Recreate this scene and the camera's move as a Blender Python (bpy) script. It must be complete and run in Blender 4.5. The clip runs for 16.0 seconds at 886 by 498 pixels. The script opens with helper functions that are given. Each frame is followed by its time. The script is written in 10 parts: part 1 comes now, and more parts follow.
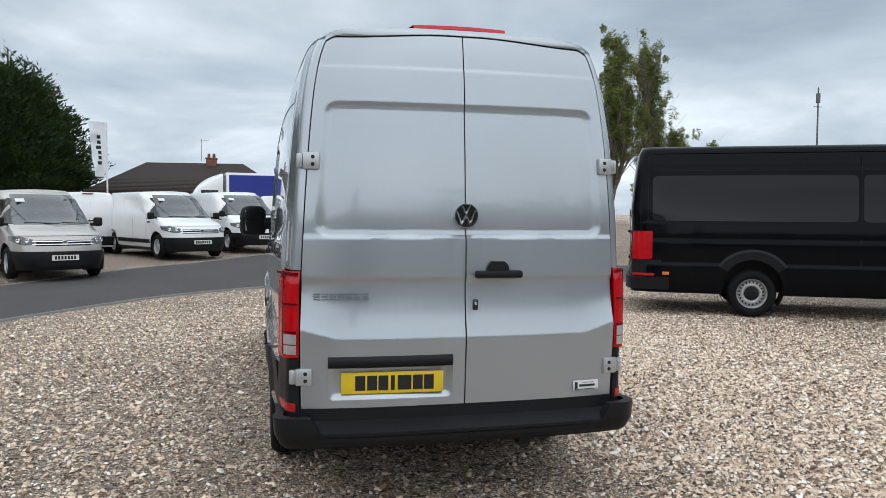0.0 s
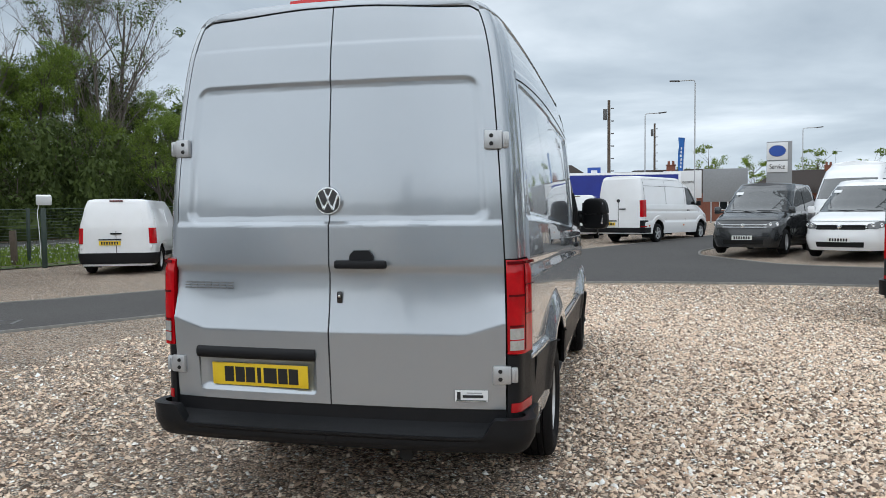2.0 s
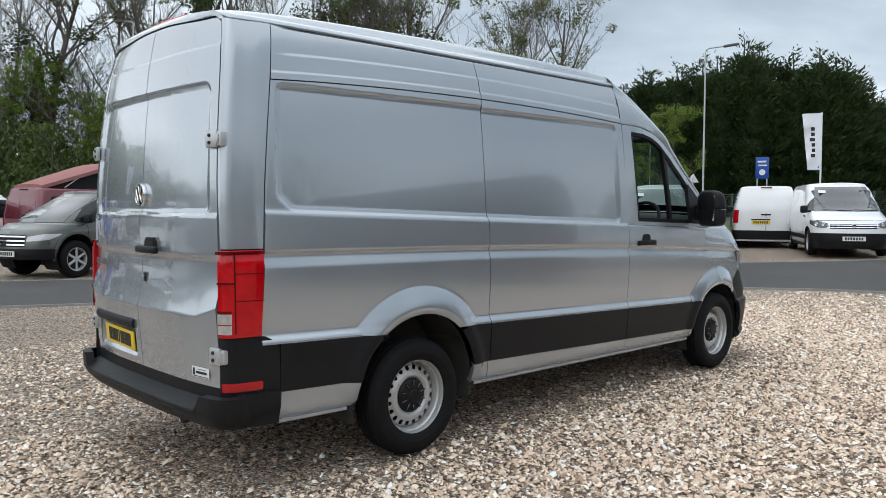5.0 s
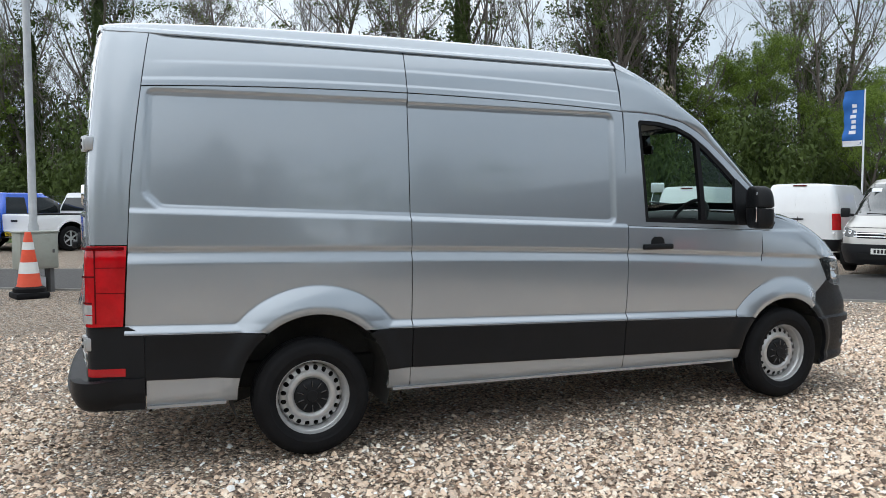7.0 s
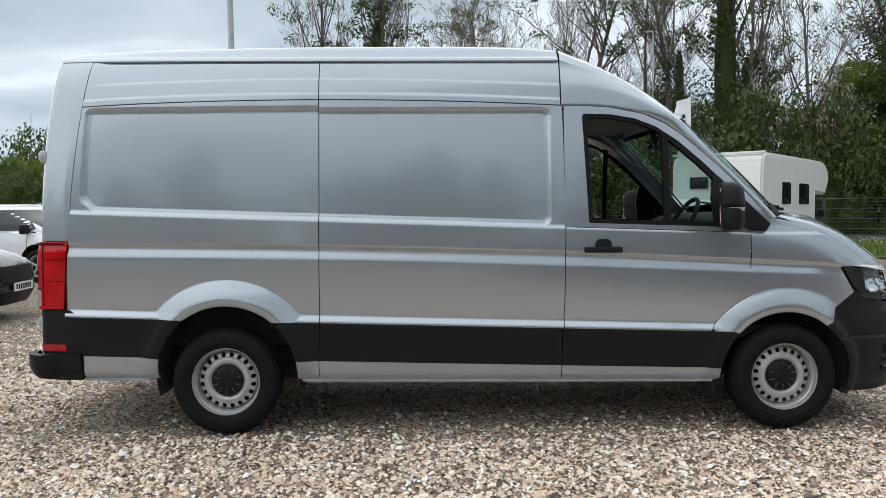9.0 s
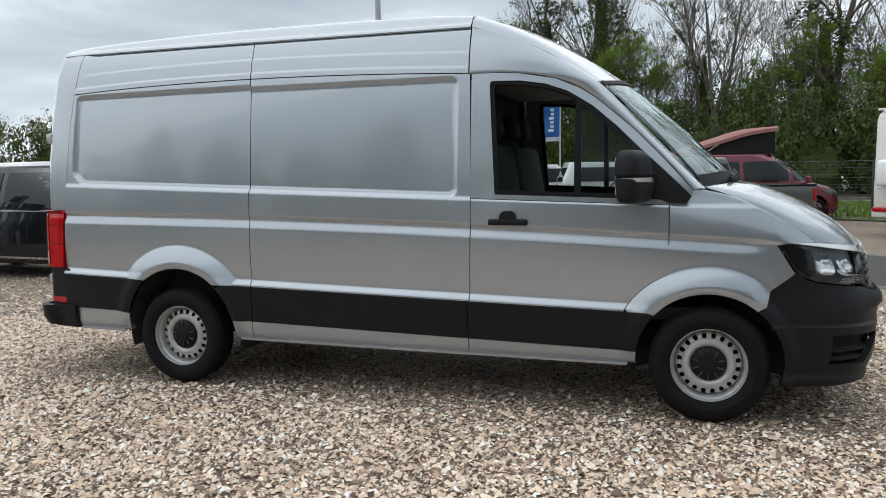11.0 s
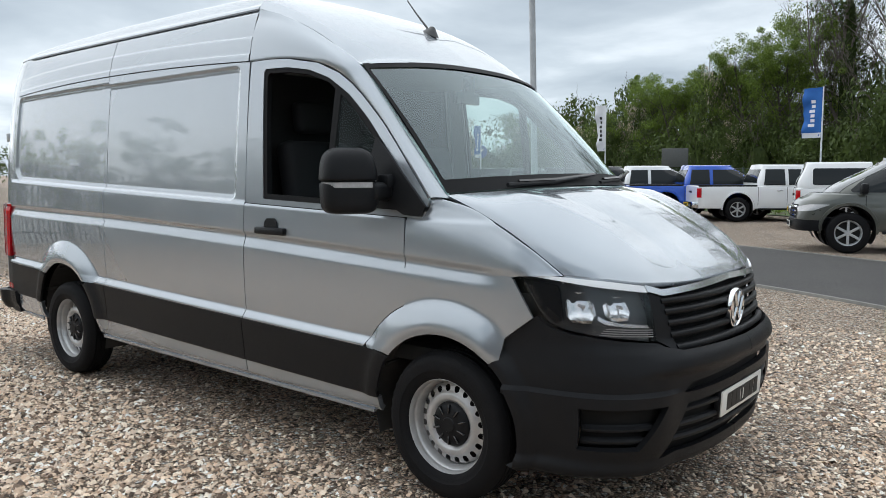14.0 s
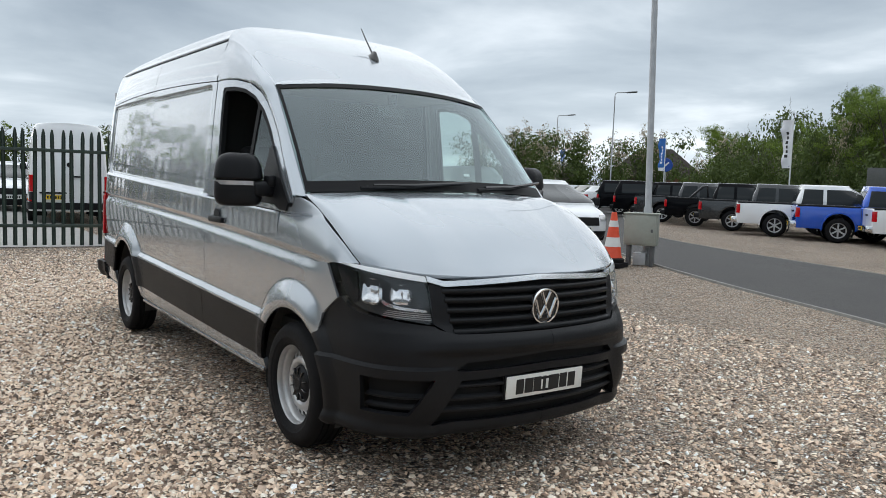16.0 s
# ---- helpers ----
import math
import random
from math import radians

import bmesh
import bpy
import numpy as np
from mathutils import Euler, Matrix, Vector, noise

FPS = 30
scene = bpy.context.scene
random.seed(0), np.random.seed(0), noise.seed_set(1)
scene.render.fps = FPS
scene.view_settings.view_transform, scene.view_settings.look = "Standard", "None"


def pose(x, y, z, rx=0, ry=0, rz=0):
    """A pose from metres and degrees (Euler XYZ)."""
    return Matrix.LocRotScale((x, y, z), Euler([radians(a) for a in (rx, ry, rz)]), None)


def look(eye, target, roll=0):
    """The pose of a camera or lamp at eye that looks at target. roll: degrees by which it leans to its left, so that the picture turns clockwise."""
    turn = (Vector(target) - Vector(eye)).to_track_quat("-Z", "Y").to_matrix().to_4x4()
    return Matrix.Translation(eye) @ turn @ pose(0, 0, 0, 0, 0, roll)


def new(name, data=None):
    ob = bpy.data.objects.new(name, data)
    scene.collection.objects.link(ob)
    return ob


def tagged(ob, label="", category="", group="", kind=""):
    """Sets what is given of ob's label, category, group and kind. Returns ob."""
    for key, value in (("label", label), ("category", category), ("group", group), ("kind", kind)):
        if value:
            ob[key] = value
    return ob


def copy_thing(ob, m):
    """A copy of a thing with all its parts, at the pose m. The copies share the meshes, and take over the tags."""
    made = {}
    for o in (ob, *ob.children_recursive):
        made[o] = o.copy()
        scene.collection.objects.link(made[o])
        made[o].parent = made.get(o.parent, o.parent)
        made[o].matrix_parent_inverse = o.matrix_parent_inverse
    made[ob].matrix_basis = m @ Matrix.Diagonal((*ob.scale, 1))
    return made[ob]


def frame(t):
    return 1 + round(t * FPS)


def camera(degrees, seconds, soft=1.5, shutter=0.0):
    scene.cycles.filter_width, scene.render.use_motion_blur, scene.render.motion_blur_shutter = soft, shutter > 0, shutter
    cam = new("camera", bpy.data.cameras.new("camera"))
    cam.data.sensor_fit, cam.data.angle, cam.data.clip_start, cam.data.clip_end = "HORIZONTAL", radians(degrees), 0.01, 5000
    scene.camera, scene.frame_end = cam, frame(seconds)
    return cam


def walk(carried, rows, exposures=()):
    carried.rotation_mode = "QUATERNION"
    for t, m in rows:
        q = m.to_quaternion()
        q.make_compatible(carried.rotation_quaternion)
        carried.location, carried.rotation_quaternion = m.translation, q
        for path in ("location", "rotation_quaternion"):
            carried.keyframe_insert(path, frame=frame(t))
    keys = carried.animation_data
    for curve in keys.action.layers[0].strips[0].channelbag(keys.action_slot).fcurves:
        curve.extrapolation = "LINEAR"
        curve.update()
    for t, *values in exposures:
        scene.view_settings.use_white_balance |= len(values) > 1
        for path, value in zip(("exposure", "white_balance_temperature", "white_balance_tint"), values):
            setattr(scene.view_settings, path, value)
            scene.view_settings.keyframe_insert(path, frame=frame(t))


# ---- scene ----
cam = camera(59.4, 16.0, soft=0.65)
PATH = [
    (0, (-1.018, -5.1, 1.555), (-0.565, -3.154, 1.463), 0.4),
    (0.5, (-0.419, -5.053, 1.529), (-0.186, -3.069, 1.434), 0.4),
    (1, (0.204, -5.053, 1.505), (0.208, -3.055, 1.405), 0.3),
    (1.5, (0.77, -4.884, 1.479), (0.547, -2.899, 1.379), 0.0),
    (2, (1.339, -4.714, 1.473), (0.898, -2.765, 1.384), -0.5),
    (2.5, (1.846, -4.479, 1.478), (1.202, -2.587, 1.409), -1.0),
    (3, (2.393, -4.212, 1.48), (1.566, -2.392, 1.43), -1.3),
    (3.5, (2.944, -3.994, 1.499), (1.946, -2.262, 1.453), -1.4),
    (4, (3.463, -3.71, 1.486), (2.309, -2.078, 1.436), -1.3),
    (4.5, (3.978, -3.431, 1.488), (2.671, -1.918, 1.409), -0.6),
    (5, (4.37, -3.017, 1.48), (2.918, -1.647, 1.371), 0.1),
    (5.2, (4.528, -2.839, 1.486), (3.019, -1.532, 1.367), 0.4),
    (7.3, (5.51, -0.681, 1.497), (3.63, -0.007, 1.386), -0.1),
    (7.5, (5.583, -0.459, 1.493), (3.683, 0.157, 1.388), -0.2),
    (8, (5.779, 0.062, 1.47), (3.834, 0.518, 1.387), -0.2),
    (8.2, (5.83, 0.314, 1.463), (3.867, 0.686, 1.377), -0.1),
    (10.3, (5.971, 2.746, 1.449), (4.018, 2.336, 1.312), -0.8),
    (10.5, (5.916, 2.948, 1.438), (3.977, 2.483, 1.288), -0.7),
    (11, (5.695, 3.492, 1.498), (3.795, 2.899, 1.306), -0.8),
    (11.5, (5.436, 3.977, 1.47), (3.577, 3.263, 1.277), -0.6),
    (12, (5.036, 4.384, 1.477), (3.223, 3.561, 1.288), -0.4),
    (12.5, (4.687, 4.776, 1.489), (2.924, 3.852, 1.295), -0.4),
    (13, (4.259, 5.115, 1.468), (2.557, 4.083, 1.272), -0.2),
    (13.5, (3.887, 5.487, 1.469), (2.258, 4.342, 1.274), -0.2),
    (14, (3.614, 5.824, 1.497), (2.076, 4.56, 1.306), -0.1),
    (14.5, (3.368, 6.224, 1.508), (1.926, 4.85, 1.333), 0.2),
    (15, (3.222, 6.719, 1.535), (1.878, 5.246, 1.372), 0.7),
    (15.5, (2.993, 7.125, 1.514), (1.742, 5.573, 1.345), 1.5),
    (16, (2.747, 7.526, 1.508), (1.587, 5.907, 1.331), 2.1),
]
walk(cam, [(t, look(eye, target, roll)) for t, eye, target, roll in PATH], [(0, 0.24, 6180, 10), (2.0, 0.26, 6180, 10), (4.0, 0.30, 6180, 10), (7.5, 0.50, 6180, 10), (10.5, 0.26, 6300, 10), (13.0, 0.34, 6300, 10), (14.5, 0.30, 6250, 10), (16.0, 0.20, 6250, 10)])

# ---------------------------------------------------------------- world, sun, exposure
SUN_AZ, SUN_EL = radians(208), radians(60)


def sky_world():
    w = bpy.data.worlds.new("overcast_sky")
    scene.world = w
    w.use_nodes = True
    nt = w.node_tree
    nt.nodes.clear()
    N, L = nt.nodes.new, nt.links.new
    out, bg = N("ShaderNodeOutputWorld"), N("ShaderNodeBackground")
    sky = N("ShaderNodeTexSky")
    sky.sky_type, sky.sun_disc = "NISHITA", False
    sky.sun_elevation, sky.sun_rotation = SUN_EL, SUN_AZ
    sky.dust_density, sky.air_density = 2.0, 1.0
    tc, sep = N("ShaderNodeTexCoord"), N("ShaderNodeSeparateXYZ")
    L(tc.outputs["Generated"], sep.inputs[0])
    zz = N("ShaderNodeMath"); zz.operation = "MAXIMUM"; zz.inputs[1].default_value = 0.0
    L(sep.outputs[2], zz.inputs[0])
    za = N("ShaderNodeMath"); za.operation = "ADD"; za.inputs[1].default_value = 0.16
    L(zz.outputs[0], za.inputs[0])
    dv = []
    for i in (0, 1):
        d = N("ShaderNodeMath"); d.operation = "DIVIDE"
        L(sep.outputs[i], d.inputs[0]); L(za.outputs[0], d.inputs[1]); dv.append(d)
    comb = N("ShaderNodeCombineXYZ")
    L(dv[0].outputs[0], comb.inputs[0]); L(dv[1].outputs[0], comb.inputs[1])
    n1 = N("ShaderNodeTexNoise"); n1.inputs["Scale"].default_value = 0.75; n1.inputs["Detail"].default_value = 7; n1.inputs["Roughness"].default_value = 0.52
    n1.inputs["Distortion"].default_value = 0.3
    L(comb.outputs[0], n1.inputs["Vector"])
    ramp = N("ShaderNodeValToRGB")
    e = ramp.color_ramp.elements
    e[0].position, e[0].color = 0.30, (0.335, 0.395, 0.450, 1)
    e[1].position, e[1].color = 0.67, (0.88, 0.935, 0.965, 1)
    m = e.new(0.50); m.color = (0.545, 0.61, 0.655, 1)
    L(n1.outputs["Fac"], ramp.inputs[0])
    # overcast: brighter toward the zenith, and a pale band low down
    hz = N("ShaderNodeMapRange"); hz.inputs["From Min"].default_value = 0.0; hz.inputs["From Max"].default_value = 0.30
    hz.inputs["To Min"].default_value = 1.16; hz.inputs["To Max"].default_value = 0.94
    L(zz.outputs[0], hz.inputs["Value"])
    zen = N("ShaderNodeMapRange"); zen.inputs["From Min"].default_value = 0.32; zen.inputs["From Max"].default_value = 0.9
    zen.inputs["To Min"].default_value = 1.0; zen.inputs["To Max"].default_value = 1.3
    L(zz.outputs[0], zen.inputs["Value"])
    mul = N("ShaderNodeMath"); mul.operation = "MULTIPLY"
    L(hz.outputs[0], mul.inputs[0]); L(zen.outputs[0], mul.inputs[1])
    vm = N("ShaderNodeVectorMath"); vm.operation = "SCALE"
    L(ramp.outputs["Color"], vm.inputs[0]); L(mul.outputs[0], vm.inputs["Scale"])
    # the cloud is brighter on the side of the hidden sun
    side = N("ShaderNodeVectorMath"); side.operation = "DOT_PRODUCT"; side.inputs[1].default_value = (-0.87, -0.5, 0)
    L(tc.outputs["Generated"], side.inputs[0])
    glow = N("ShaderNodeMath"); glow.operation = "MULTIPLY_ADD"; glow.inputs[1].default_value = 0.0; glow.inputs[2].default_value = 1.0
    L(side.outputs["Value"], glow.inputs[0])
    vm2 = N("ShaderNodeVectorMath"); vm2.operation = "SCALE"
    L(vm.outputs[0], vm2.inputs[0]); L(glow.outputs[0], vm2.inputs["Scale"]); vm = vm2
    sk = N("ShaderNodeVectorMath"); sk.operation = "SCALE"; sk.inputs["Scale"].default_value = 0.05
    L(sky.outputs[0], sk.inputs[0])
    mix = N("ShaderNodeMix"); mix.data_type = "RGBA"; mix.inputs[0].default_value = 0.88
    L(sk.outputs[0], mix.inputs[6]); L(vm.outputs[0], mix.inputs[7])
    L(mix.outputs[2], bg.inputs["Color"]); bg.inputs["Strength"].default_value = 1.0
    L(bg.outputs[0], out.inputs[0])


sky_world()
sun = new("sun", bpy.data.lights.new("sun", "SUN"))
sun.data.energy, sun.data.angle, sun.data.color = 1.55, radians(150), (1.0, 0.97, 0.92)
sun.matrix_world = look((math.sin(SUN_AZ) * 50, math.cos(SUN_AZ) * 50, 50 * math.tan(SUN_EL)), (0, 0, 0))


# ---------------------------------------------------------------- materials
def mat(name, base, rough=0.5, metal=0.0, vary=0.0, scale=8.0, bump=0.0, bump_scale=60.0, coat=0.0, alpha=1.0, rand=0.0,
        emit=0.0, spec=0.5, dirt=None, dirt_amt=0.0, dirt_scale=2.0, flake=0.0):
    """A procedural surface: two scales of variation in colour and roughness, optional fine relief and dirt."""
    m = bpy.data.materials.new(name)
    m.use_nodes = True
    nt = m.node_tree
    N, L = nt.nodes.new, nt.links.new
    b = nt.nodes["Principled BSDF"]
    b.inputs["Base Color"].default_value = (*base, 1)
    b.inputs["Roughness"].default_value = rough
    b.inputs["Metallic"].default_value = metal
    b.inputs["Coat Weight"].default_value = coat
    b.inputs["Coat Roughness"].default_value = 0.03
    b.inputs["Coat IOR"].default_value = 1.6
    b.inputs["Specular IOR Level"].default_value = spec
    tc = N("ShaderNodeTexCoord")
    col = None
    if vary or rand or dirt:
        rgb = N("ShaderNodeRGB"); rgb.outputs[0].default_value = (*base, 1)
        col = rgb.outputs[0]
    if vary:
        n1 = N("ShaderNodeTexNoise"); n1.inputs["Scale"].default_value = scale; n1.inputs["Detail"].default_value = 6; n1.inputs["Roughness"].default_value = 0.65
        L(tc.outputs["Object"], n1.inputs["Vector"])
        mr = N("ShaderNodeMapRange"); mr.inputs["From Min"].default_value = 0.25; mr.inputs["From Max"].default_value = 0.75
        mr.inputs["To Min"].default_value = 1 - vary; mr.inputs["To Max"].default_value = 1 + vary
        L(n1.outputs["Fac"], mr.inputs["Value"])
        s = N("ShaderNodeVectorMath"); s.operation = "SCALE"
        L(col, s.inputs[0]); L(mr.outputs[0], s.inputs["Scale"]); col = s.outputs[0]
        rr = N("ShaderNodeMapRange"); rr.inputs["To Min"].default_value = max(0.02, rough * (1 - vary)); rr.inputs["To Max"].default_value = min(1, rough * (1 + vary))
        L(n1.outputs["Fac"], rr.inputs["Value"]); L(rr.outputs[0], b.inputs["Roughness"])
    if rand:
        oi = N("ShaderNodeObjectInfo")
        mr = N("ShaderNodeMapRange"); mr.inputs["To Min"].default_value = 1 - rand; mr.inputs["To Max"].default_value = 1 + rand
        L(oi.outputs["Random"], mr.inputs["Value"])
        s = N("ShaderNodeVectorMath"); s.operation = "SCALE"
        L(col, s.inputs[0]); L(mr.outputs[0], s.inputs["Scale"]); col = s.outputs[0]
    if dirt:
        n2 = N("ShaderNodeTexNoise"); n2.inputs["Scale"].default_value = dirt_scale; n2.inputs["Detail"].default_value = 8; n2.inputs["Roughness"].default_value = 0.7
        L(tc.outputs["Object"], n2.inputs["Vector"])
        mr = N("ShaderNodeMapRange"); mr.inputs["From Min"].default_value = 0.45; mr.inputs["From Max"].default_value = 0.75; mr.inputs["To Max"].default_value = dirt_amt
        L(n2.outputs["Fac"], mr.inputs["Value"])
        mx = N("ShaderNodeMix"); mx.data_type = "RGBA"; mx.inputs[7].default_value = (*dirt, 1)
        L(mr.outputs[0], mx.inputs[0]); L(col, mx.inputs[6]); col = mx.outputs[2]
    if col is not None:
        L(col, b.inputs["Base Color"])
    if bump:
        n3 = N("ShaderNodeTexNoise"); n3.inputs["Scale"].default_value = bump_scale; n3.inputs["Detail"].default_value = 4
        L(tc.outputs["Object"], n3.inputs["Vector"])
        bp = N("ShaderNodeBump"); bp.inputs["Strength"].default_value = bump; bp.inputs["Distance"].default_value = 0.01
        L(n3.outputs["Fac"], bp.inputs["Height"]); L(bp.outputs[0], b.inputs["Normal"])
    if emit:
        b.inputs["Emission Color"].default_value = (*base, 1)
        b.inputs["Emission Strength"].default_value = emit
    return m


def glass_mat(name, tint=(0.75, 0.8, 0.78), clear=0.7, rough=0.02, gloss=0.02, film=0.0):
    """Window glass: a thin pane that lets light through and mirrors the surroundings at its surface."""
    m = bpy.data.materials.new(name)
    m.use_nodes = True
    nt = m.node_tree
    nt.nodes.clear()
    N, L = nt.nodes.new, nt.links.new
    out, mix = N("ShaderNodeOutputMaterial"), N("ShaderNodeMixShader")
    tr, gl, fr = N("ShaderNodeBsdfTransparent"), N("ShaderNodeBsdfGlossy"), N("ShaderNodeLayerWeight")
    tr.inputs[0].default_value = (*(t * clear for t in tint), 1)
    gl.inputs["Roughness"].default_value = rough
    gl.inputs["Color"].default_value = (0.86, 0.97, 1, 1)
    fr.inputs["Blend"].default_value = 0.5
    pw = N("ShaderNodeMath"); pw.operation = "POWER"; pw.inputs[1].default_value = 4.5
    L(fr.outputs["Facing"], pw.inputs[0])
    ad = N("ShaderNodeMath"); ad.operation = "MULTIPLY_ADD"; ad.inputs[1].default_value = 0.85; ad.inputs[2].default_value = 0.045 + gloss
    L(pw.outputs[0], ad.inputs[0])
    L(ad.outputs[0], mix.inputs[0]); L(tr.outputs[0], mix.inputs[1]); L(gl.outputs[0], mix.inputs[2])
    df, m2 = N("ShaderNodeBsdfDiffuse"), N("ShaderNodeMixShader")
    df.inputs[0].default_value = (0.60, 0.66, 0.64, 1); m2.inputs[0].default_value = film
    L(mix.outputs[0], m2.inputs[1]); L(df.outputs[0], m2.inputs[2]); L(m2.outputs[0], out.inputs[0])
    return m


def tone_by_y(nt, tc):
    """Broad brightness change put into the colour: paler towards +y, the van's nose end, along an uneven edge."""
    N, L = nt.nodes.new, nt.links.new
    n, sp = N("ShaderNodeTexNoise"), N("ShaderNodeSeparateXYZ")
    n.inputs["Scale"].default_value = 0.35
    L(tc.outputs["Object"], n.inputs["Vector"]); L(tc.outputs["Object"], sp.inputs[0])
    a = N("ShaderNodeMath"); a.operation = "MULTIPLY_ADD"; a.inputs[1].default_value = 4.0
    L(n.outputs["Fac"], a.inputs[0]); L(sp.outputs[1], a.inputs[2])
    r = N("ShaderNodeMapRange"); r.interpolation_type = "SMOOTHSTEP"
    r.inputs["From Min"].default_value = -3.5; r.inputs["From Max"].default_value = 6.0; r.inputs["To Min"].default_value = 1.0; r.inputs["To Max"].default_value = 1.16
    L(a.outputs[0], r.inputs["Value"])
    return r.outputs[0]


def gravel_mat(name, cells=48.0, relief=1.0):
    m = bpy.data.materials.new(name)
    m.use_nodes = True
    nt = m.node_tree
    N, L = nt.nodes.new, nt.links.new
    b = nt.nodes["Principled BSDF"]
    b.inputs["Roughness"].default_value = 0.85
    tc = N("ShaderNodeTexCoord")
    wob = N("ShaderNodeTexNoise"); wob.inputs["Scale"].default_value = 30; wob.inputs["Detail"].default_value = 2
    L(tc.outputs["Object"], wob.inputs["Vector"])
    off = N("ShaderNodeVectorMath"); off.operation = "SCALE"; off.inputs["Scale"].default_value = 0.014
    L(wob.outputs["Color"], off.inputs[0])
    add = N("ShaderNodeVectorMath"); add.operation = "ADD"
    L(tc.outputs["Object"], add.inputs[0]); L(off.outputs[0], add.inputs[1])
    flat = N("ShaderNodeVectorMath"); flat.operation = "MULTIPLY"; flat.inputs[1].default_value = (1, 1, 0)
    L(add.outputs[0], flat.inputs[0])
    v = N("ShaderNodeTexVoronoi"); v.inputs["Scale"].default_value = cells
    e = N("ShaderNodeTexVoronoi"); e.feature = "DISTANCE_TO_EDGE"; e.inputs["Scale"].default_value = cells
    L(flat.outputs[0], v.inputs["Vector"]); L(flat.outputs[0], e.inputs["Vector"])
    sep = N("ShaderNodeSeparateColor"); L(v.outputs["Color"], sep.inputs[0])
    ramp = N("ShaderNodeValToRGB")
    c = ramp.color_ramp; c.interpolation = "LINEAR"
    c.elements[0].position, c.elements[0].color = 0.0, (0.070, 0.055, 0.045, 1)
    c.elements[1].position, c.elements[1].color = 1.0, (0.88, 0.87, 0.83, 1)
    for p, rgb in ((0.12, (0.27, 0.185, 0.13)), (0.32, (0.76, 0.555, 0.395)), (0.50, (0.55, 0.43, 0.335)), (0.72, (0.83, 0.65, 0.485)), (0.90, (0.86, 0.76, 0.63))):
        c.elements.new(p).color = (*rgb, 1)
    L(sep.outputs[0], ramp.inputs[0])
    big = N("ShaderNodeTexNoise"); big.inputs["Scale"].default_value = 0.55; big.inputs["Detail"].default_value = 5
    L(tc.outputs["Object"], big.inputs["Vector"])
    mr = N("ShaderNodeMapRange"); mr.inputs["From Min"].default_value = 0.3; mr.inputs["From Max"].default_value = 0.7; mr.inputs["To Min"].default_value = 0.86; mr.inputs["To Max"].default_value = 1.12
    L(big.outputs["Fac"], mr.inputs["Value"])
    y_tone = tone_by_y(nt, tc)
    toned = N("ShaderNodeMath"); toned.operation = "MULTIPLY"; L(mr.outputs[0], toned.inputs[0]); L(y_tone, toned.inputs[1]); mr = toned
    s = N("ShaderNodeVectorMath"); s.operation = "SCALE"; L(ramp.outputs[0], s.inputs[0]); L(mr.outputs[0], s.inputs["Scale"])
    # darker towards each cell's edge: shade between the stones, put into the colour
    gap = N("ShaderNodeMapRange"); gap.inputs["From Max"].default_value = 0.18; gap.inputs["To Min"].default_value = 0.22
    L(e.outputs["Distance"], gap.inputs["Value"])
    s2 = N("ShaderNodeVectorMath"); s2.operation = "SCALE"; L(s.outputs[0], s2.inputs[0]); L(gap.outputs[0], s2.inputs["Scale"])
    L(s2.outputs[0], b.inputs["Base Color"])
    hsum = N("ShaderNodeMath"); hsum.operation = "MULTIPLY_ADD"; hsum.inputs[1].default_value = 0.6
    hr = N("ShaderNodeMapRange"); hr.inputs["From Max"].default_value = 0.30; hr.interpolation_type = "SMOOTHSTEP"
    L(e.outputs["Distance"], hr.inputs["Value"])
    L(sep.outputs[1], hsum.inputs[0]); L(hr.outputs[0], hsum.inputs[2])
    bp = N("ShaderNodeBump"); bp.inputs["Strength"].default_value = relief; bp.inputs["Distance"].default_value = 0.022
    L(hsum.outputs[0], bp.inputs["Height"]); L(bp.outputs[0], b.inputs["Normal"])
    return m


def stone_mat(name):
    """Loose stones: each island its own tone."""
    m = bpy.data.materials.new(name)
    m.use_nodes = True
    nt = m.node_tree
    N, L = nt.nodes.new, nt.links.new
    b = nt.nodes["Principled BSDF"]
    b.inputs["Roughness"].default_value = 0.8
    g = N("ShaderNodeNewGeometry")
    ramp = N("ShaderNodeValToRGB")
    c = ramp.color_ramp
    c.elements[0].position, c.elements[0].color = 0.0, (0.060, 0.043, 0.032, 1)
    c.elements[1].position, c.elements[1].color = 1.0, (0.88, 0.88, 0.86, 1)
    for p, rgb in ((0.16, (0.27, 0.185, 0.13)), (0.34, (0.75, 0.55, 0.39)), (0.52, (0.55, 0.43, 0.335)), (0.74, (0.82, 0.64, 0.48)), (0.9, (0.86, 0.76, 0.63))):
        c.elements.new(p).color = (*rgb, 1)
    L(g.outputs["Random Per Island"], ramp.inputs[0])
    tc, n = N("ShaderNodeTexCoord"), N("ShaderNodeTexNoise")
    n.inputs["Scale"].default_value = 120
    L(tc.outputs["Object"], n.inputs["Vector"])
    mr = N("ShaderNodeMapRange"); mr.inputs["To Min"].default_value = 0.75; mr.inputs["To Max"].default_value = 1.25
    L(n.outputs["Fac"], mr.inputs["Value"])
    toned = N("ShaderNodeMath"); toned.operation = "MULTIPLY"; L(mr.outputs[0], toned.inputs[0]); L(tone_by_y(nt, tc), toned.inputs[1])
    s = N("ShaderNodeVectorMath"); s.operation = "SCALE"; L(ramp.outputs[0], s.inputs[0]); L(toned.outputs[0], s.inputs["Scale"])
    L(s.outputs[0], b.inputs["Base Color"])
    return m


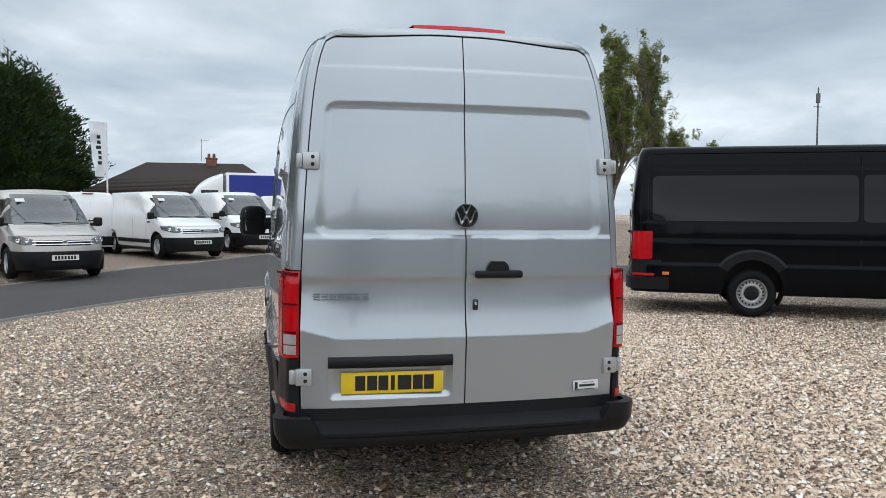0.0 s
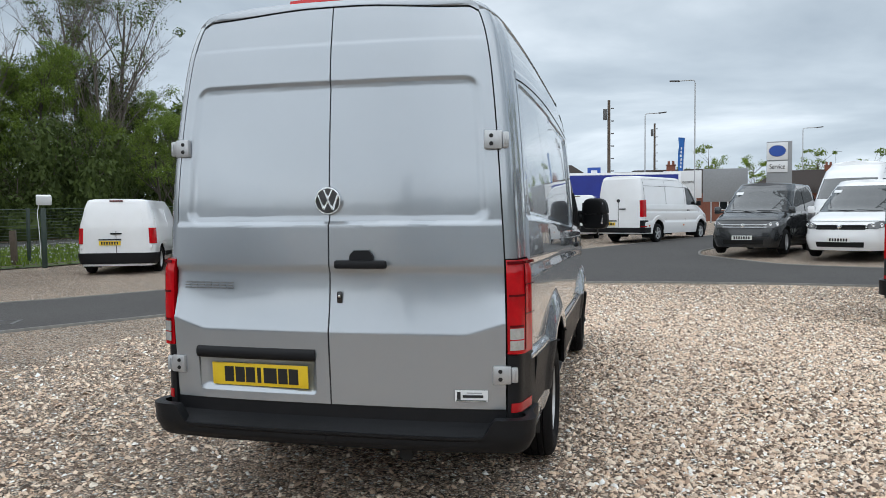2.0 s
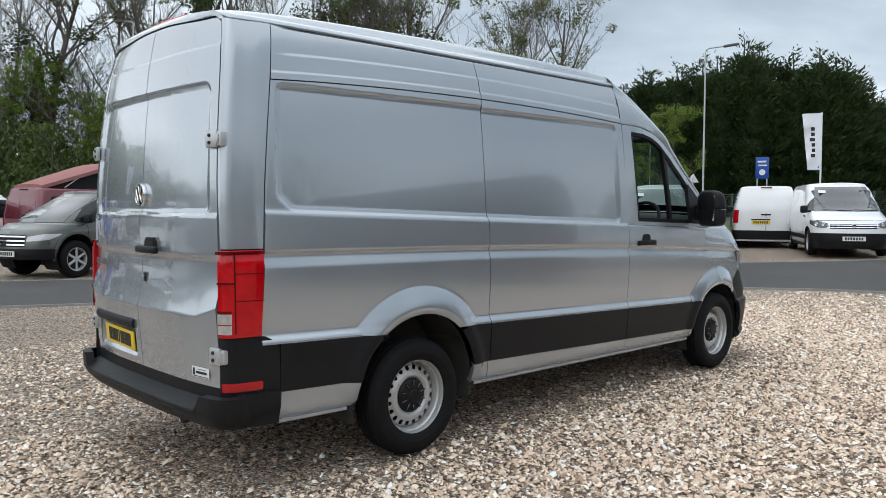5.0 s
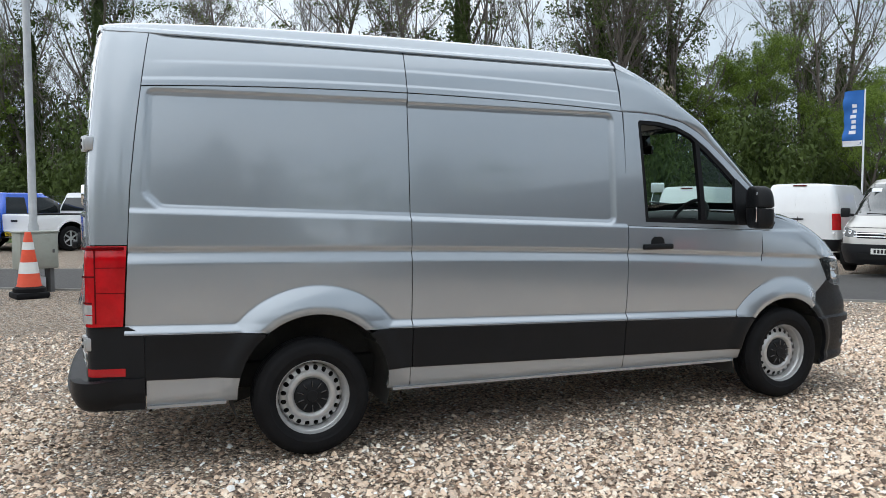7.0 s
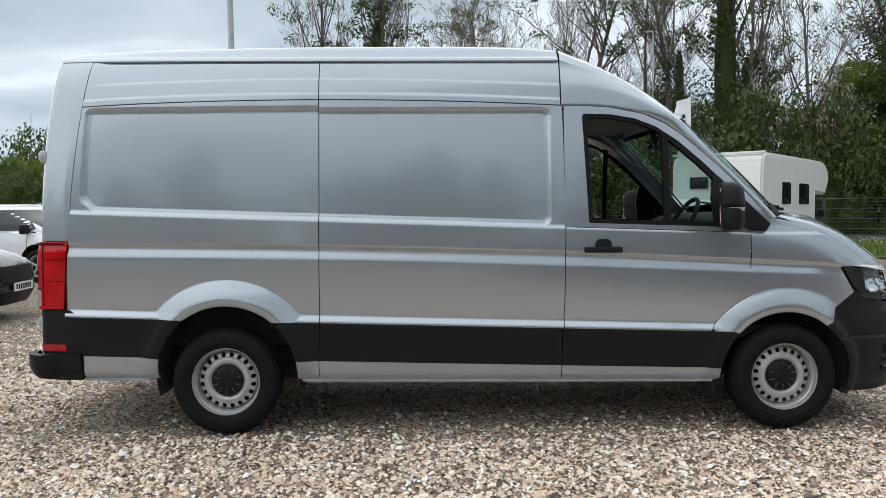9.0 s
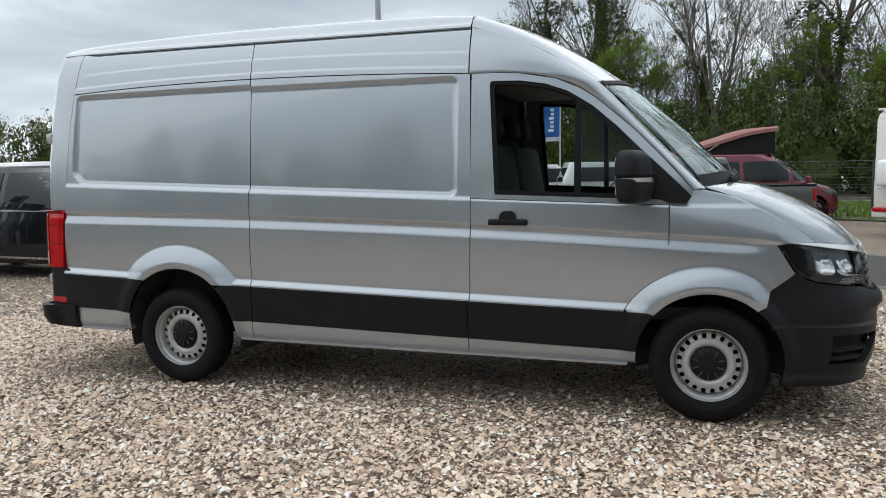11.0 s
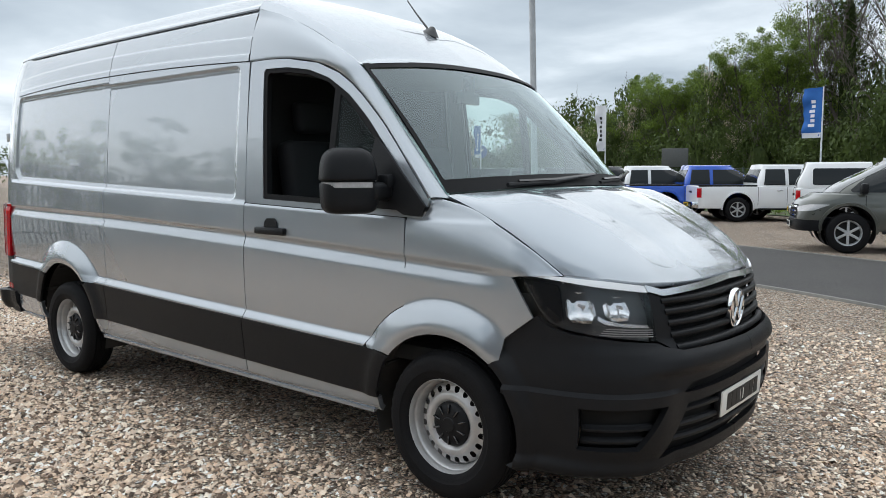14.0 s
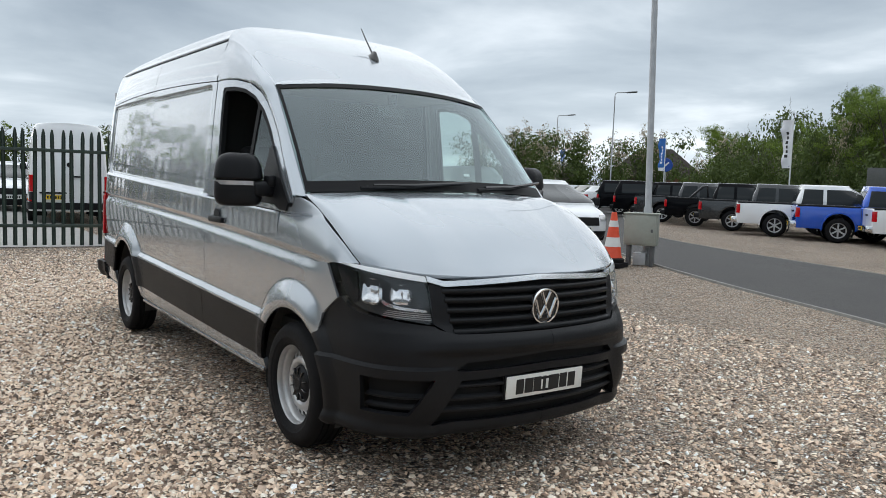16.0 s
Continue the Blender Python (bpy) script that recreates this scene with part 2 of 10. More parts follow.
def leaf_mat(name, base, spread=0.35, light=1.6):
    m = bpy.data.materials.new(name)
    m.use_nodes = True
    nt = m.node_tree
    N, L = nt.nodes.new, nt.links.new
    b = nt.nodes["Principled BSDF"]
    b.inputs["Roughness"].default_value = 0.6
    b.inputs["Specular IOR Level"].default_value = 0.25
    g, tc, n = N("ShaderNodeNewGeometry"), N("ShaderNodeTexCoord"), N("ShaderNodeTexNoise")
    n.inputs["Scale"].default_value = 0.5; n.inputs["Detail"].default_value = 4
    L(tc.outputs["Object"], n.inputs["Vector"])
    ramp = N("ShaderNodeValToRGB")
    c = ramp.color_ramp
    c.elements[0].position, c.elements[0].color = 0.0, (*(v * (1 - spread) for v in base), 1)
    c.elements[1].position, c.elements[1].color = 1.0, (base[0] * light * 1.15, base[1] * light, base[2] * light * 0.8, 1)
    a = N("ShaderNodeMath"); a.operation = "MULTIPLY_ADD"; a.inputs[1].default_value = 0.55
    mr = N("ShaderNodeMapRange"); mr.inputs["From Min"].default_value = 0.3; mr.inputs["From Max"].default_value = 0.7; mr.inputs["To Max"].default_value = 0.45
    L(n.outputs["Fac"], mr.inputs["Value"])
    L(g.outputs["Random Per Island"], a.inputs[0]); L(mr.outputs[0], a.inputs[2]); L(a.outputs[0], ramp.inputs[0])
    L(ramp.outputs[0], b.inputs["Base Color"])
    tl, mx = N("ShaderNodeBsdfTranslucent"), N("ShaderNodeMixShader")
    mx.inputs[0].default_value = 0.35
    L(ramp.outputs[0], tl.inputs["Color"])
    L(b.outputs[0], mx.inputs[1]); L(tl.outputs[0], mx.inputs[2])
    L(mx.outputs[0], nt.nodes["Material Output"].inputs[0])
    return m


M = dict(
    silver=mat("silver_metallic_paint", (0.385, 0.42, 0.455), 0.25, 0.60, coat=1.0, vary=0.03, scale=1.5, dirt=(0.45, 0.42, 0.38), dirt_amt=0.08, dirt_scale=1.3),
    blackplastic=mat("black_plastic", (0.010, 0.0105, 0.012), 0.44, bump=0.15, bump_scale=500, vary=0.15, scale=5, spec=0.2),
    seal=mat("rubber_seal", (0.006, 0.006, 0.007), 0.6, spec=0.2),
    gloss_black=mat("gloss_black", (0.010, 0.010, 0.011), 0.12, coat=0.4),
    dark=mat("dark_underside", (0.012, 0.012, 0.012), 0.9, vary=0.3),
    liner=mat("arch_liner", (0.035, 0.034, 0.032), 0.85, vary=0.3, scale=12, dirt=(0.09, 0.08, 0.065), dirt_amt=0.5, dirt_scale=5),
    gap=mat("gap_black", (0.006, 0.006, 0.006), 0.95),
    rubber=mat("tyre_rubber", (0.008, 0.008, 0.009), 0.70, vary=0.3, scale=14, bump=0.2, bump_scale=90, dirt=(0.05, 0.046, 0.04), dirt_amt=0.07, dirt_scale=9, spec=0.15),
    steel=mat("silver_wheel_paint", (0.50, 0.50, 0.50), 0.34, 0.45, vary=0.10, scale=20, dirt=(0.2, 0.18, 0.15), dirt_amt=0.25, dirt_scale=12),
    alloy=mat("alloy_wheel", (0.50, 0.51, 0.52), 0.35, 0.5, vary=0.1, scale=20),
    lamp_mirror=mat("lamp_reflector", (0.80, 0.81, 0.82), 0.22, 0.85),
    chrome=mat("chrome", (0.78, 0.79, 0.80), 0.08, 1.0),
    galv=mat("hinge_metal", (0.50, 0.51, 0.52), 0.36, 0.6, vary=0.1),
    lens_red=mat("red_lens", (0.46, 0.003, 0.007), 0.12, coat=0.15, vary=0.25, scale=12, spec=0.35),
    lens_dark=mat("dark_red_lens", (0.10, 0.001, 0.003), 0.15, spec=0.3),
    lamp_strip=mat("lamp_light_strip", (0.86, 0.87, 0.88), 0.18, 0.2, coat=0.6),
    lamp_in=mat("lamp_inner_trim", (0.045, 0.047, 0.05), 0.35, vary=0.2, scale=30),
    lamp_smoke=mat("smoked_lamp", (0.10, 0.105, 0.11), 0.10, coat=0.5, vary=0.3, scale=14),
    lens_clear=mat("clear_lens", (0.50, 0.49, 0.49), 0.15, 0.4, coat=0.8, vary=0.2, scale=60),
    reflector=mat("red_reflector", (0.40, 0.006, 0.010), 0.25, vary=0.15, scale=200),
    amber=mat("amber_lens", (0.75, 0.20, 0.02), 0.2),
    plate_y=mat("yellow_plate", (0.80, 0.56, 0.02), 0.35, vary=0.04, scale=12),
    plate_w=mat("white_plate", (0.76, 0.76, 0.72), 0.35, vary=0.04, scale=12),
    ink=mat("black_ink", (0.012, 0.012, 0.012), 0.6),
    white=mat("white_vehicle_paint", (0.83, 0.84, 0.85), 0.25, coat=0.8, vary=0.03, scale=1.2, dirt=(0.6, 0.57, 0.52), dirt_amt=0.12, dirt_scale=1.5),
    cream=mat("warm_white_panel", (0.74, 0.73, 0.69), 0.4, vary=0.04, scale=2, dirt=(0.4, 0.37, 0.3), dirt_amt=0.2),
    beige=mat("silver_beige_paint", (0.46, 0.44, 0.41), 0.3, 0.4, coat=0.8, vary=0.05),
    darkgrey=mat("dark_grey_paint", (0.030, 0.033, 0.036), 0.25, 0.3, coat=0.6, vary=0.06),
    gunmetal=mat("grey_green_paint", (0.085, 0.09, 0.078), 0.28, 0.35, coat=0.8, vary=0.06),
    black=mat("black_vehicle_paint", (0.0035, 0.004, 0.0055), 0.07, vary=0.1, dirt=(0.010, 0.009, 0.008), dirt_amt=0.10, dirt_scale=1.1, spec=0.10),
    midnight=mat("midnight_blue_paint", (0.006, 0.007, 0.010), 0.16, 0.2, coat=0.6, vary=0.1),
    blue=mat("bright_blue_paint", (0.008, 0.085, 0.52), 0.22, 0.2, coat=0.9, vary=0.05),
    red=mat("maroon_paint", (0.14, 0.010, 0.022), 0.25, 0.2, coat=0.8, vary=0.06),
    canvas=mat("maroon_canvas_top", (0.32, 0.14, 0.13), 0.8, vary=0.15, bump=0.2, bump_scale=120),
    bluecurtain=mat("blue_tarpaulin", (0.010, 0.025, 0.26), 0.45, vary=0.12, scale=2, bump=0.3, bump_scale=4),
    glass=glass_mat("window_glass", (0.80, 0.85, 0.83), clear=0.80, gloss=-0.03),
    wglass=glass_mat("windscreen_glass", (0.72, 0.90, 0.86), 0.90, gloss=0.09),
    dglass=mat("tinted_window", (0.002, 0.0025, 0.003), 0.03, spec=0.3),
    wsglass=mat("vehicle_windscreen", (0.03, 0.036, 0.038), 0.04, spec=1.0, coat=0.6, vary=0.2, scale=1.5),
    bglass=mat("vehicle_window", (0.010, 0.013, 0.014), 0.04, spec=0.42),
    trim_in=mat("cab_trim", (0.018, 0.019, 0.020), 0.75, vary=0.2, bump=0.1, bump_scale=200),
    trim_lt=mat("cab_light_trim", (0.30, 0.30, 0.29), 0.8, vary=0.1),
    seat=mat("seat_cloth", (0.012, 0.0125, 0.014), 0.95, vary=0.3, scale=60, bump=0.2, bump_scale=300),
    gravel=gravel_mat("gravel"),
    stone=stone_mat("loose_stones"),
    asphalt=mat("asphalt", (0.058, 0.054, 0.052), 0.85, vary=0.18, scale=1.2, bump=0.5, bump_scale=220, dirt=(0.09, 0.087, 0.08), dirt_amt=0.5, dirt_scale=0.6),
    concrete=mat("concrete", (0.36, 0.35, 0.33), 0.85, vary=0.15, scale=6, bump=0.3, bump_scale=80),
    kerb=mat("edging_stone", (0.23, 0.22, 0.20), 0.9, vary=0.3, scale=9, bump=0.4, bump_scale=60),
    grass=mat("grass", (0.065, 0.105, 0.028), 0.8, vary=0.4, scale=3.0, bump=0.6, bump_scale=60, dirt=(0.12, 0.10, 0.05), dirt_amt=0.5, dirt_scale=1.2),
    earth=mat("leaf_litter", (0.10, 0.075, 0.045), 0.95, vary=0.4, scale=4, bump=0.6, bump_scale=40),
    post=mat("galvanised_post", (0.42, 0.43, 0.44), 0.45, 0.3, vary=0.15, scale=6),
    darkpost=mat("dark_grey_post", (0.10, 0.10, 0.10), 0.6, vary=0.2),
    wood=mat("weathered_wood", (0.10, 0.075, 0.055), 0.9, vary=0.3, scale=10, bump=0.4, bump_scale=50),
    greenpaint=mat("dark_green_paint", (0.030, 0.052, 0.042), 0.5, vary=0.25, scale=6, dirt=(0.10, 0.09, 0.07), dirt_amt=0.3),
    cabinet=mat("grey_green_cabinet", (0.33, 0.345, 0.30), 0.5, vary=0.1, scale=5, dirt=(0.2, 0.18, 0.13), dirt_amt=0.4),
    orange=mat("cone_orange", (0.72, 0.075, 0.025), 0.5, vary=0.12, dirt=(0.3, 0.15, 0.1), dirt_amt=0.3),
    conewhite=mat("cone_sleeve", (0.72, 0.72, 0.70), 0.4, vary=0.08),
    flagblue=mat("flag_blue_cloth", (0.025, 0.13, 0.42), 0.8, vary=0.08),
    flagwhite=mat("flag_white_cloth", (0.74, 0.75, 0.78), 0.8, vary=0.04),
    signblue=mat("sign_blue", (0.015, 0.07, 0.36), 0.4),
    signwhite=mat("sign_white", (0.74, 0.75, 0.76), 0.4, vary=0.03),
    signgrey=mat("sign_back", (0.26, 0.27, 0.28), 0.5, vary=0.1),
    bark=mat("bark", (0.075, 0.062, 0.05), 0.95, vary=0.35, scale=6, bump=0.5, bump_scale=30),
    twig=mat("twigs", (0.14, 0.118, 0.10), 0.95, vary=0.25),
    leaf_spring=leaf_mat("spring_leaves", (0.120, 0.190, 0.036), light=1.8),
    leaf_ivy=leaf_mat("ivy_leaves", (0.036, 0.058, 0.018), light=2.1),
    leaf_con=leaf_mat("conifer_foliage", (0.022, 0.040, 0.015), light=2.5),
    leaf_pop=leaf_mat("poplar_leaves", (0.135, 0.175, 0.055), light=1.7),
    leaf_hedge=leaf_mat("hedge_leaves", (0.058, 0.090, 0.028), light=2.1),
    blossom=leaf_mat("pale_blossom", (0.42, 0.40, 0.33), light=1.4),
    brick=mat("house_brick", (0.22, 0.085, 0.055), 0.9, vary=0.25, scale=8, bump=0.3, bump_scale=30),
    rooftile=mat("brown_roof_tiles", (0.030, 0.021, 0.017), 0.95, vary=0.3, scale=4, bump=0.6, bump_scale=10),
    render=mat("house_render", (0.55, 0.52, 0.47), 0.9, vary=0.1),
)


# ---------------------------------------------------------------- mesh helpers
def obj(name, V, F, material, parent=None, label="", smooth=True, fm=None):
    me = bpy.data.meshes.new(name)
    me.from_pydata([tuple(map(float, v)) for v in V], [], [tuple(map(int, f)) for f in F])
    for mm in (material if isinstance(material, (list, tuple)) else [material]):
        me.materials.append(mm)
    if fm is not None:
        me.polygons.foreach_set("material_index", np.asarray(fm, dtype=np.int32))
    if smooth:
        me.polygons.foreach_set("use_smooth", np.ones(len(me.polygons), dtype=bool))
        me.set_sharp_from_angle(angle=radians(38))
    me.update()
    ob = new(name, me)
    if parent is not None:
        ob.parent = parent
    if label:
        tagged(ob, label)
    return ob


def part(name, bm, material, parent, label="", smooth=True):
    me = bpy.data.meshes.new(name)
    bm.to_mesh(me)
    bm.free()
    me.materials.append(material)
    if smooth:
        me.polygons.foreach_set("use_smooth", np.ones(len(me.polygons), dtype=bool))
        me.set_sharp_from_angle(angle=radians(38))
    ob = new(name, me)
    ob.parent = parent
    if label:
        tagged(ob, label)
    return ob


def thing(name, label, category, m=None, group="", kind=""):
    ob = new(name)
    ob.empty_display_size = 0.2
    if m is not None:
        ob.matrix_basis = m
    return tagged(ob, label, category, group, kind)


def cat(*meshes):
    V, F = [], []
    for v, f in meshes:
        n = len(V)
        V += [tuple(p) for p in v]
        F += [tuple(i + n for i in q) for q in f]
    return V, F


def moved(mesh, m):
    return [tuple(m @ Vector(v)) for v in mesh[0]], mesh[1]


def mirrored(mesh):
    return [(-v[0], v[1], v[2]) for v in mesh[0]], [tuple(reversed(f)) for f in mesh[1]]


def rbox(x0, y0, z0, x1, y1, z1, r=0.0, seg=2):
    """A box with rounded edges."""
    bm = bmesh.new()
    bmesh.ops.create_cube(bm, size=1.0)
    for v in bm.verts:
        v.co = Vector(((x0 + x1) / 2 + v.co.x * (x1 - x0), (y0 + y1) / 2 + v.co.y * (y1 - y0), (z0 + z1) / 2 + v.co.z * (z1 - z0)))
    if r:
        bmesh.ops.bevel(bm, geom=bm.edges[:], offset=r, segments=seg, profile=0.5, affect="EDGES")
    bm.verts.index_update()
    out = [tuple(v.co) for v in bm.verts], [tuple(v.index for v in f.verts) for f in bm.faces]
    bm.free()
    return out


def gridmesh(P):
    """Quads over an array of points (n, m, 3)."""
    n, m = P.shape[:2]
    V = P.reshape(-1, 3)
    i = np.arange(n - 1)[:, None] * m + np.arange(m - 1)[None]
    F = np.stack([i, i + m, i + m + 1, i + 1], -1).reshape(-1, 4)
    return V.tolist(), F.tolist()


def lathe(profile, seg=48, axis="x"):
    """Rings of (radius, along) round an axis."""
    V, F = [], []
    n = len(profile)
    for k in range(seg):
        a = 2 * math.pi * k / seg
        for r, h in profile:
            V.append((h, r * math.cos(a), r * math.sin(a)) if axis == "x" else (r * math.cos(a), r * math.sin(a), h))
    for k in range(seg):
        for j in range(n - 1):
            a, b = k * n + j, ((k + 1) % seg) * n + j
            F.append((a, a + 1, b + 1, b) if axis == "x" else (a, b, b + 1, a + 1))
    return V, F


def tube_path(pts, radii, seg=6, cap=True):
    """A round bar along points."""
    V, F = [], []
    pts = [Vector(p) for p in pts]
    if not isinstance(radii, (list, tuple)):
        radii = [radii] * len(pts)
    up = Vector((0, 0, 1))
    for k, p in enumerate(pts):
        d = (pts[min(k + 1, len(pts) - 1)] - pts[max(k - 1, 0)]).normalized()
        a = d.cross(up if abs(d.z) < 0.95 else Vector((1, 0, 0))).normalized()
        b = d.cross(a)
        for j in range(seg):
            t = 2 * math.pi * j / seg
            V.append(tuple(p + radii[k] * (math.cos(t) * a + math.sin(t) * b)))
    for k in range(len(pts) - 1):
        for j in range(seg):
            a, b = k * seg + j, k * seg + (j + 1) % seg
            F.append((a, b, b + seg, a + seg))
    if cap:
        F.append(tuple(reversed(range(seg))))
        F.append(tuple(range((len(pts) - 1) * seg, len(pts) * seg)))
    return V, F


def interp(x, tab):
    """Smooth (monotone cubic) look-up in rows of (x, y)."""
    t = np.asarray(tab, float)
    X, Y = t[:, 0], t[:, 1]
    h, d = np.diff(X), np.diff(Y) / np.diff(X)
    m = np.empty_like(Y)
    m[0], m[-1] = d[0], d[-1]
    same = d[:-1] * d[1:] > 0
    w1, w2 = 2 * h[1:] + h[:-1], h[1:] + 2 * h[:-1]
    with np.errstate(divide="ignore", invalid="ignore"):
        m[1:-1] = np.where(same, (w1 + w2) / (w1 / d[:-1] + w2 / d[1:]), 0)
    x = np.asarray(x, float)
    k = np.clip(np.searchsorted(X, x) - 1, 0, len(h) - 1)
    s = np.clip((x - X[k]) / h[k], 0, 1)
    return Y[k] * (1 + 2 * s) * (1 - s) ** 2 + h[k] * m[k] * s * (1 - s) ** 2 + Y[k + 1] * s * s * (3 - 2 * s) + h[k] * m[k + 1] * s * s * (s - 1)


def sstep(x, a, b):
    t = np.clip((np.asarray(x, float) - a) / (b - a), 0, 1)
    return t * t * (3 - 2 * t)


def rrect(u0, v0, u1, v1, r, n=5):
    """A rounded rectangle as a closed polygon."""
    out = []
    for cu, cv, a0 in ((u1 - r, v1 - r, 0), (u0 + r, v1 - r, 90), (u0 + r, v0 + r, 180), (u1 - r, v0 + r, 270)):
        for k in range(n + 1):
            a = radians(a0 + 90 * k / n)
            out.append((cu + r * math.cos(a), cv + r * math.sin(a)))
    return out


def disc(cu, cv, r, n=40, ry=None):
    return [(cu + r * math.cos(2 * math.pi * k / n), cv + (ry or r) * math.sin(2 * math.pi * k / n)) for k in range(n)]


def inside(poly, U, V):
    p = np.asarray(poly, float)
    r = np.zeros(np.shape(U), bool)
    for (x0, y0), (x1, y1) in zip(p, np.roll(p, -1, 0)):
        if y0 != y1:
            r ^= ((y0 > V) != (y1 > V)) & (U < (x1 - x0) * (V - y0) / (y1 - y0) + x0)
    return r


def sdist(poly, U, V):
    """Distance to a polygon's outline and the nearest point on it."""
    p = np.asarray(poly, float)
    best, bu, bv = np.full(np.shape(U), 1e9), np.array(U, float), np.array(V, float)
    for (x0, y0), (x1, y1) in zip(p, np.roll(p, -1, 0)):
        dx, dy = x1 - x0, y1 - y0
        t = np.clip(((U - x0) * dx + (V - y0) * dy) / (dx * dx + dy * dy + 1e-12), 0, 1)
        u, v = x0 + t * dx, y0 + t * dy
        d = np.hypot(U - u, V - v)
        k = d < best
        best, bu, bv = np.where(k, d, best), np.where(k, u, bu), np.where(k, v, bv)
    return best, bu, bv


def sheet(fn, U, V, keep=None, holes=(), thick=0.0, flip=False):
    """A sheet of quads over the grid (U, V) of two parameters, cut to the polygon keep and round the holes; fn(u, v) gives its places.
    thick: how far its rim turns inwards."""
    U, V = np.array(U, float), np.array(V, float)
    n, m = U.shape
    i = np.arange(n - 1)[:, None] * m + np.arange(m - 1)[None]
    F = np.stack([i, i + m, i + m + 1, i + 1], -1).reshape(-1, 4)
    u, v = U.ravel().copy(), V.ravel().copy()
    cu, cv = u[F].mean(1), v[F].mean(1)
    ok = np.ones(len(F), bool)
    outlines = []
    if keep is not None:
        ok &= inside(keep, cu, cv); outlines.append(keep)
    for h in holes:
        ok &= ~inside(h, cu, cv); outlines.append(h)
    F = F[ok]
    if len(F) == 0:
        return [], []
    E = np.sort(np.stack([F, np.roll(F, -1, 1)], -1).reshape(-1, 2), 1)
    uq, cnt = np.unique(E, axis=0, return_counts=True)
    rim = np.unique(uq[cnt == 1])
    if outlines:
        du, dv = np.abs(np.diff(U, axis=0)).max() if n > 1 else 0, np.abs(np.diff(V, axis=1)).max() if m > 1 else 0
        du = max(du, np.abs(np.diff(U, axis=1)).max() if m > 1 else 0)
        dv = max(dv, np.abs(np.diff(V, axis=0)).max() if n > 1 else 0)
        reach = 1.05 * math.hypot(du, dv)
        best = np.full(len(rim), 1e9); nu, nv = u[rim].copy(), v[rim].copy()
        for o in outlines:
            d, pu, pv = sdist(o, u[rim], v[rim])
            k = d < best
            best = np.where(k, d, best); nu = np.where(k, pu, nu); nv = np.where(k, pv, nv)
        k = best < reach
        u[rim[k]], v[rim[k]] = nu[k], nv[k]
    P = fn(u, v)
    used = np.unique(F)
    back = np.full(len(u), -1); back[used] = np.arange(len(used))
    F, P = back[F], P[used]
    if flip:
        F = F[:, ::-1]
    V3, F3 = P.tolist(), F.tolist()
    if thick:
        nr = np.zeros_like(P)
        fn_ = np.cross(P[F[:, 2]] - P[F[:, 0]], P[F[:, 3]] - P[F[:, 1]])
        for c in range(4):
            np.add.at(nr, F[:, c], fn_)
        nr /= np.linalg.norm(nr, axis=1, keepdims=True) + 1e-12
        E = np.stack([F, np.roll(F, -1, 1)], -1).reshape(-1, 2)
        key = np.sort(E, 1)
        uq, inv, cnt = np.unique(key, axis=0, return_inverse=True, return_counts=True)
        edge = E[cnt[inv.ravel()] == 1]
        vs = np.unique(edge)
        low = {int(a): len(V3) + k for k, a in enumerate(vs)}
        V3 += (P[vs] - nr[vs] * thick).tolist()
        F3 += [(int(b), int(a), low[int(a)], low[int(b)]) for a, b in edge]
    return V3, F3


def span(a, b, step):
    return np.linspace(a, b, max(2, int(round(abs(b - a) / step)) + 1))


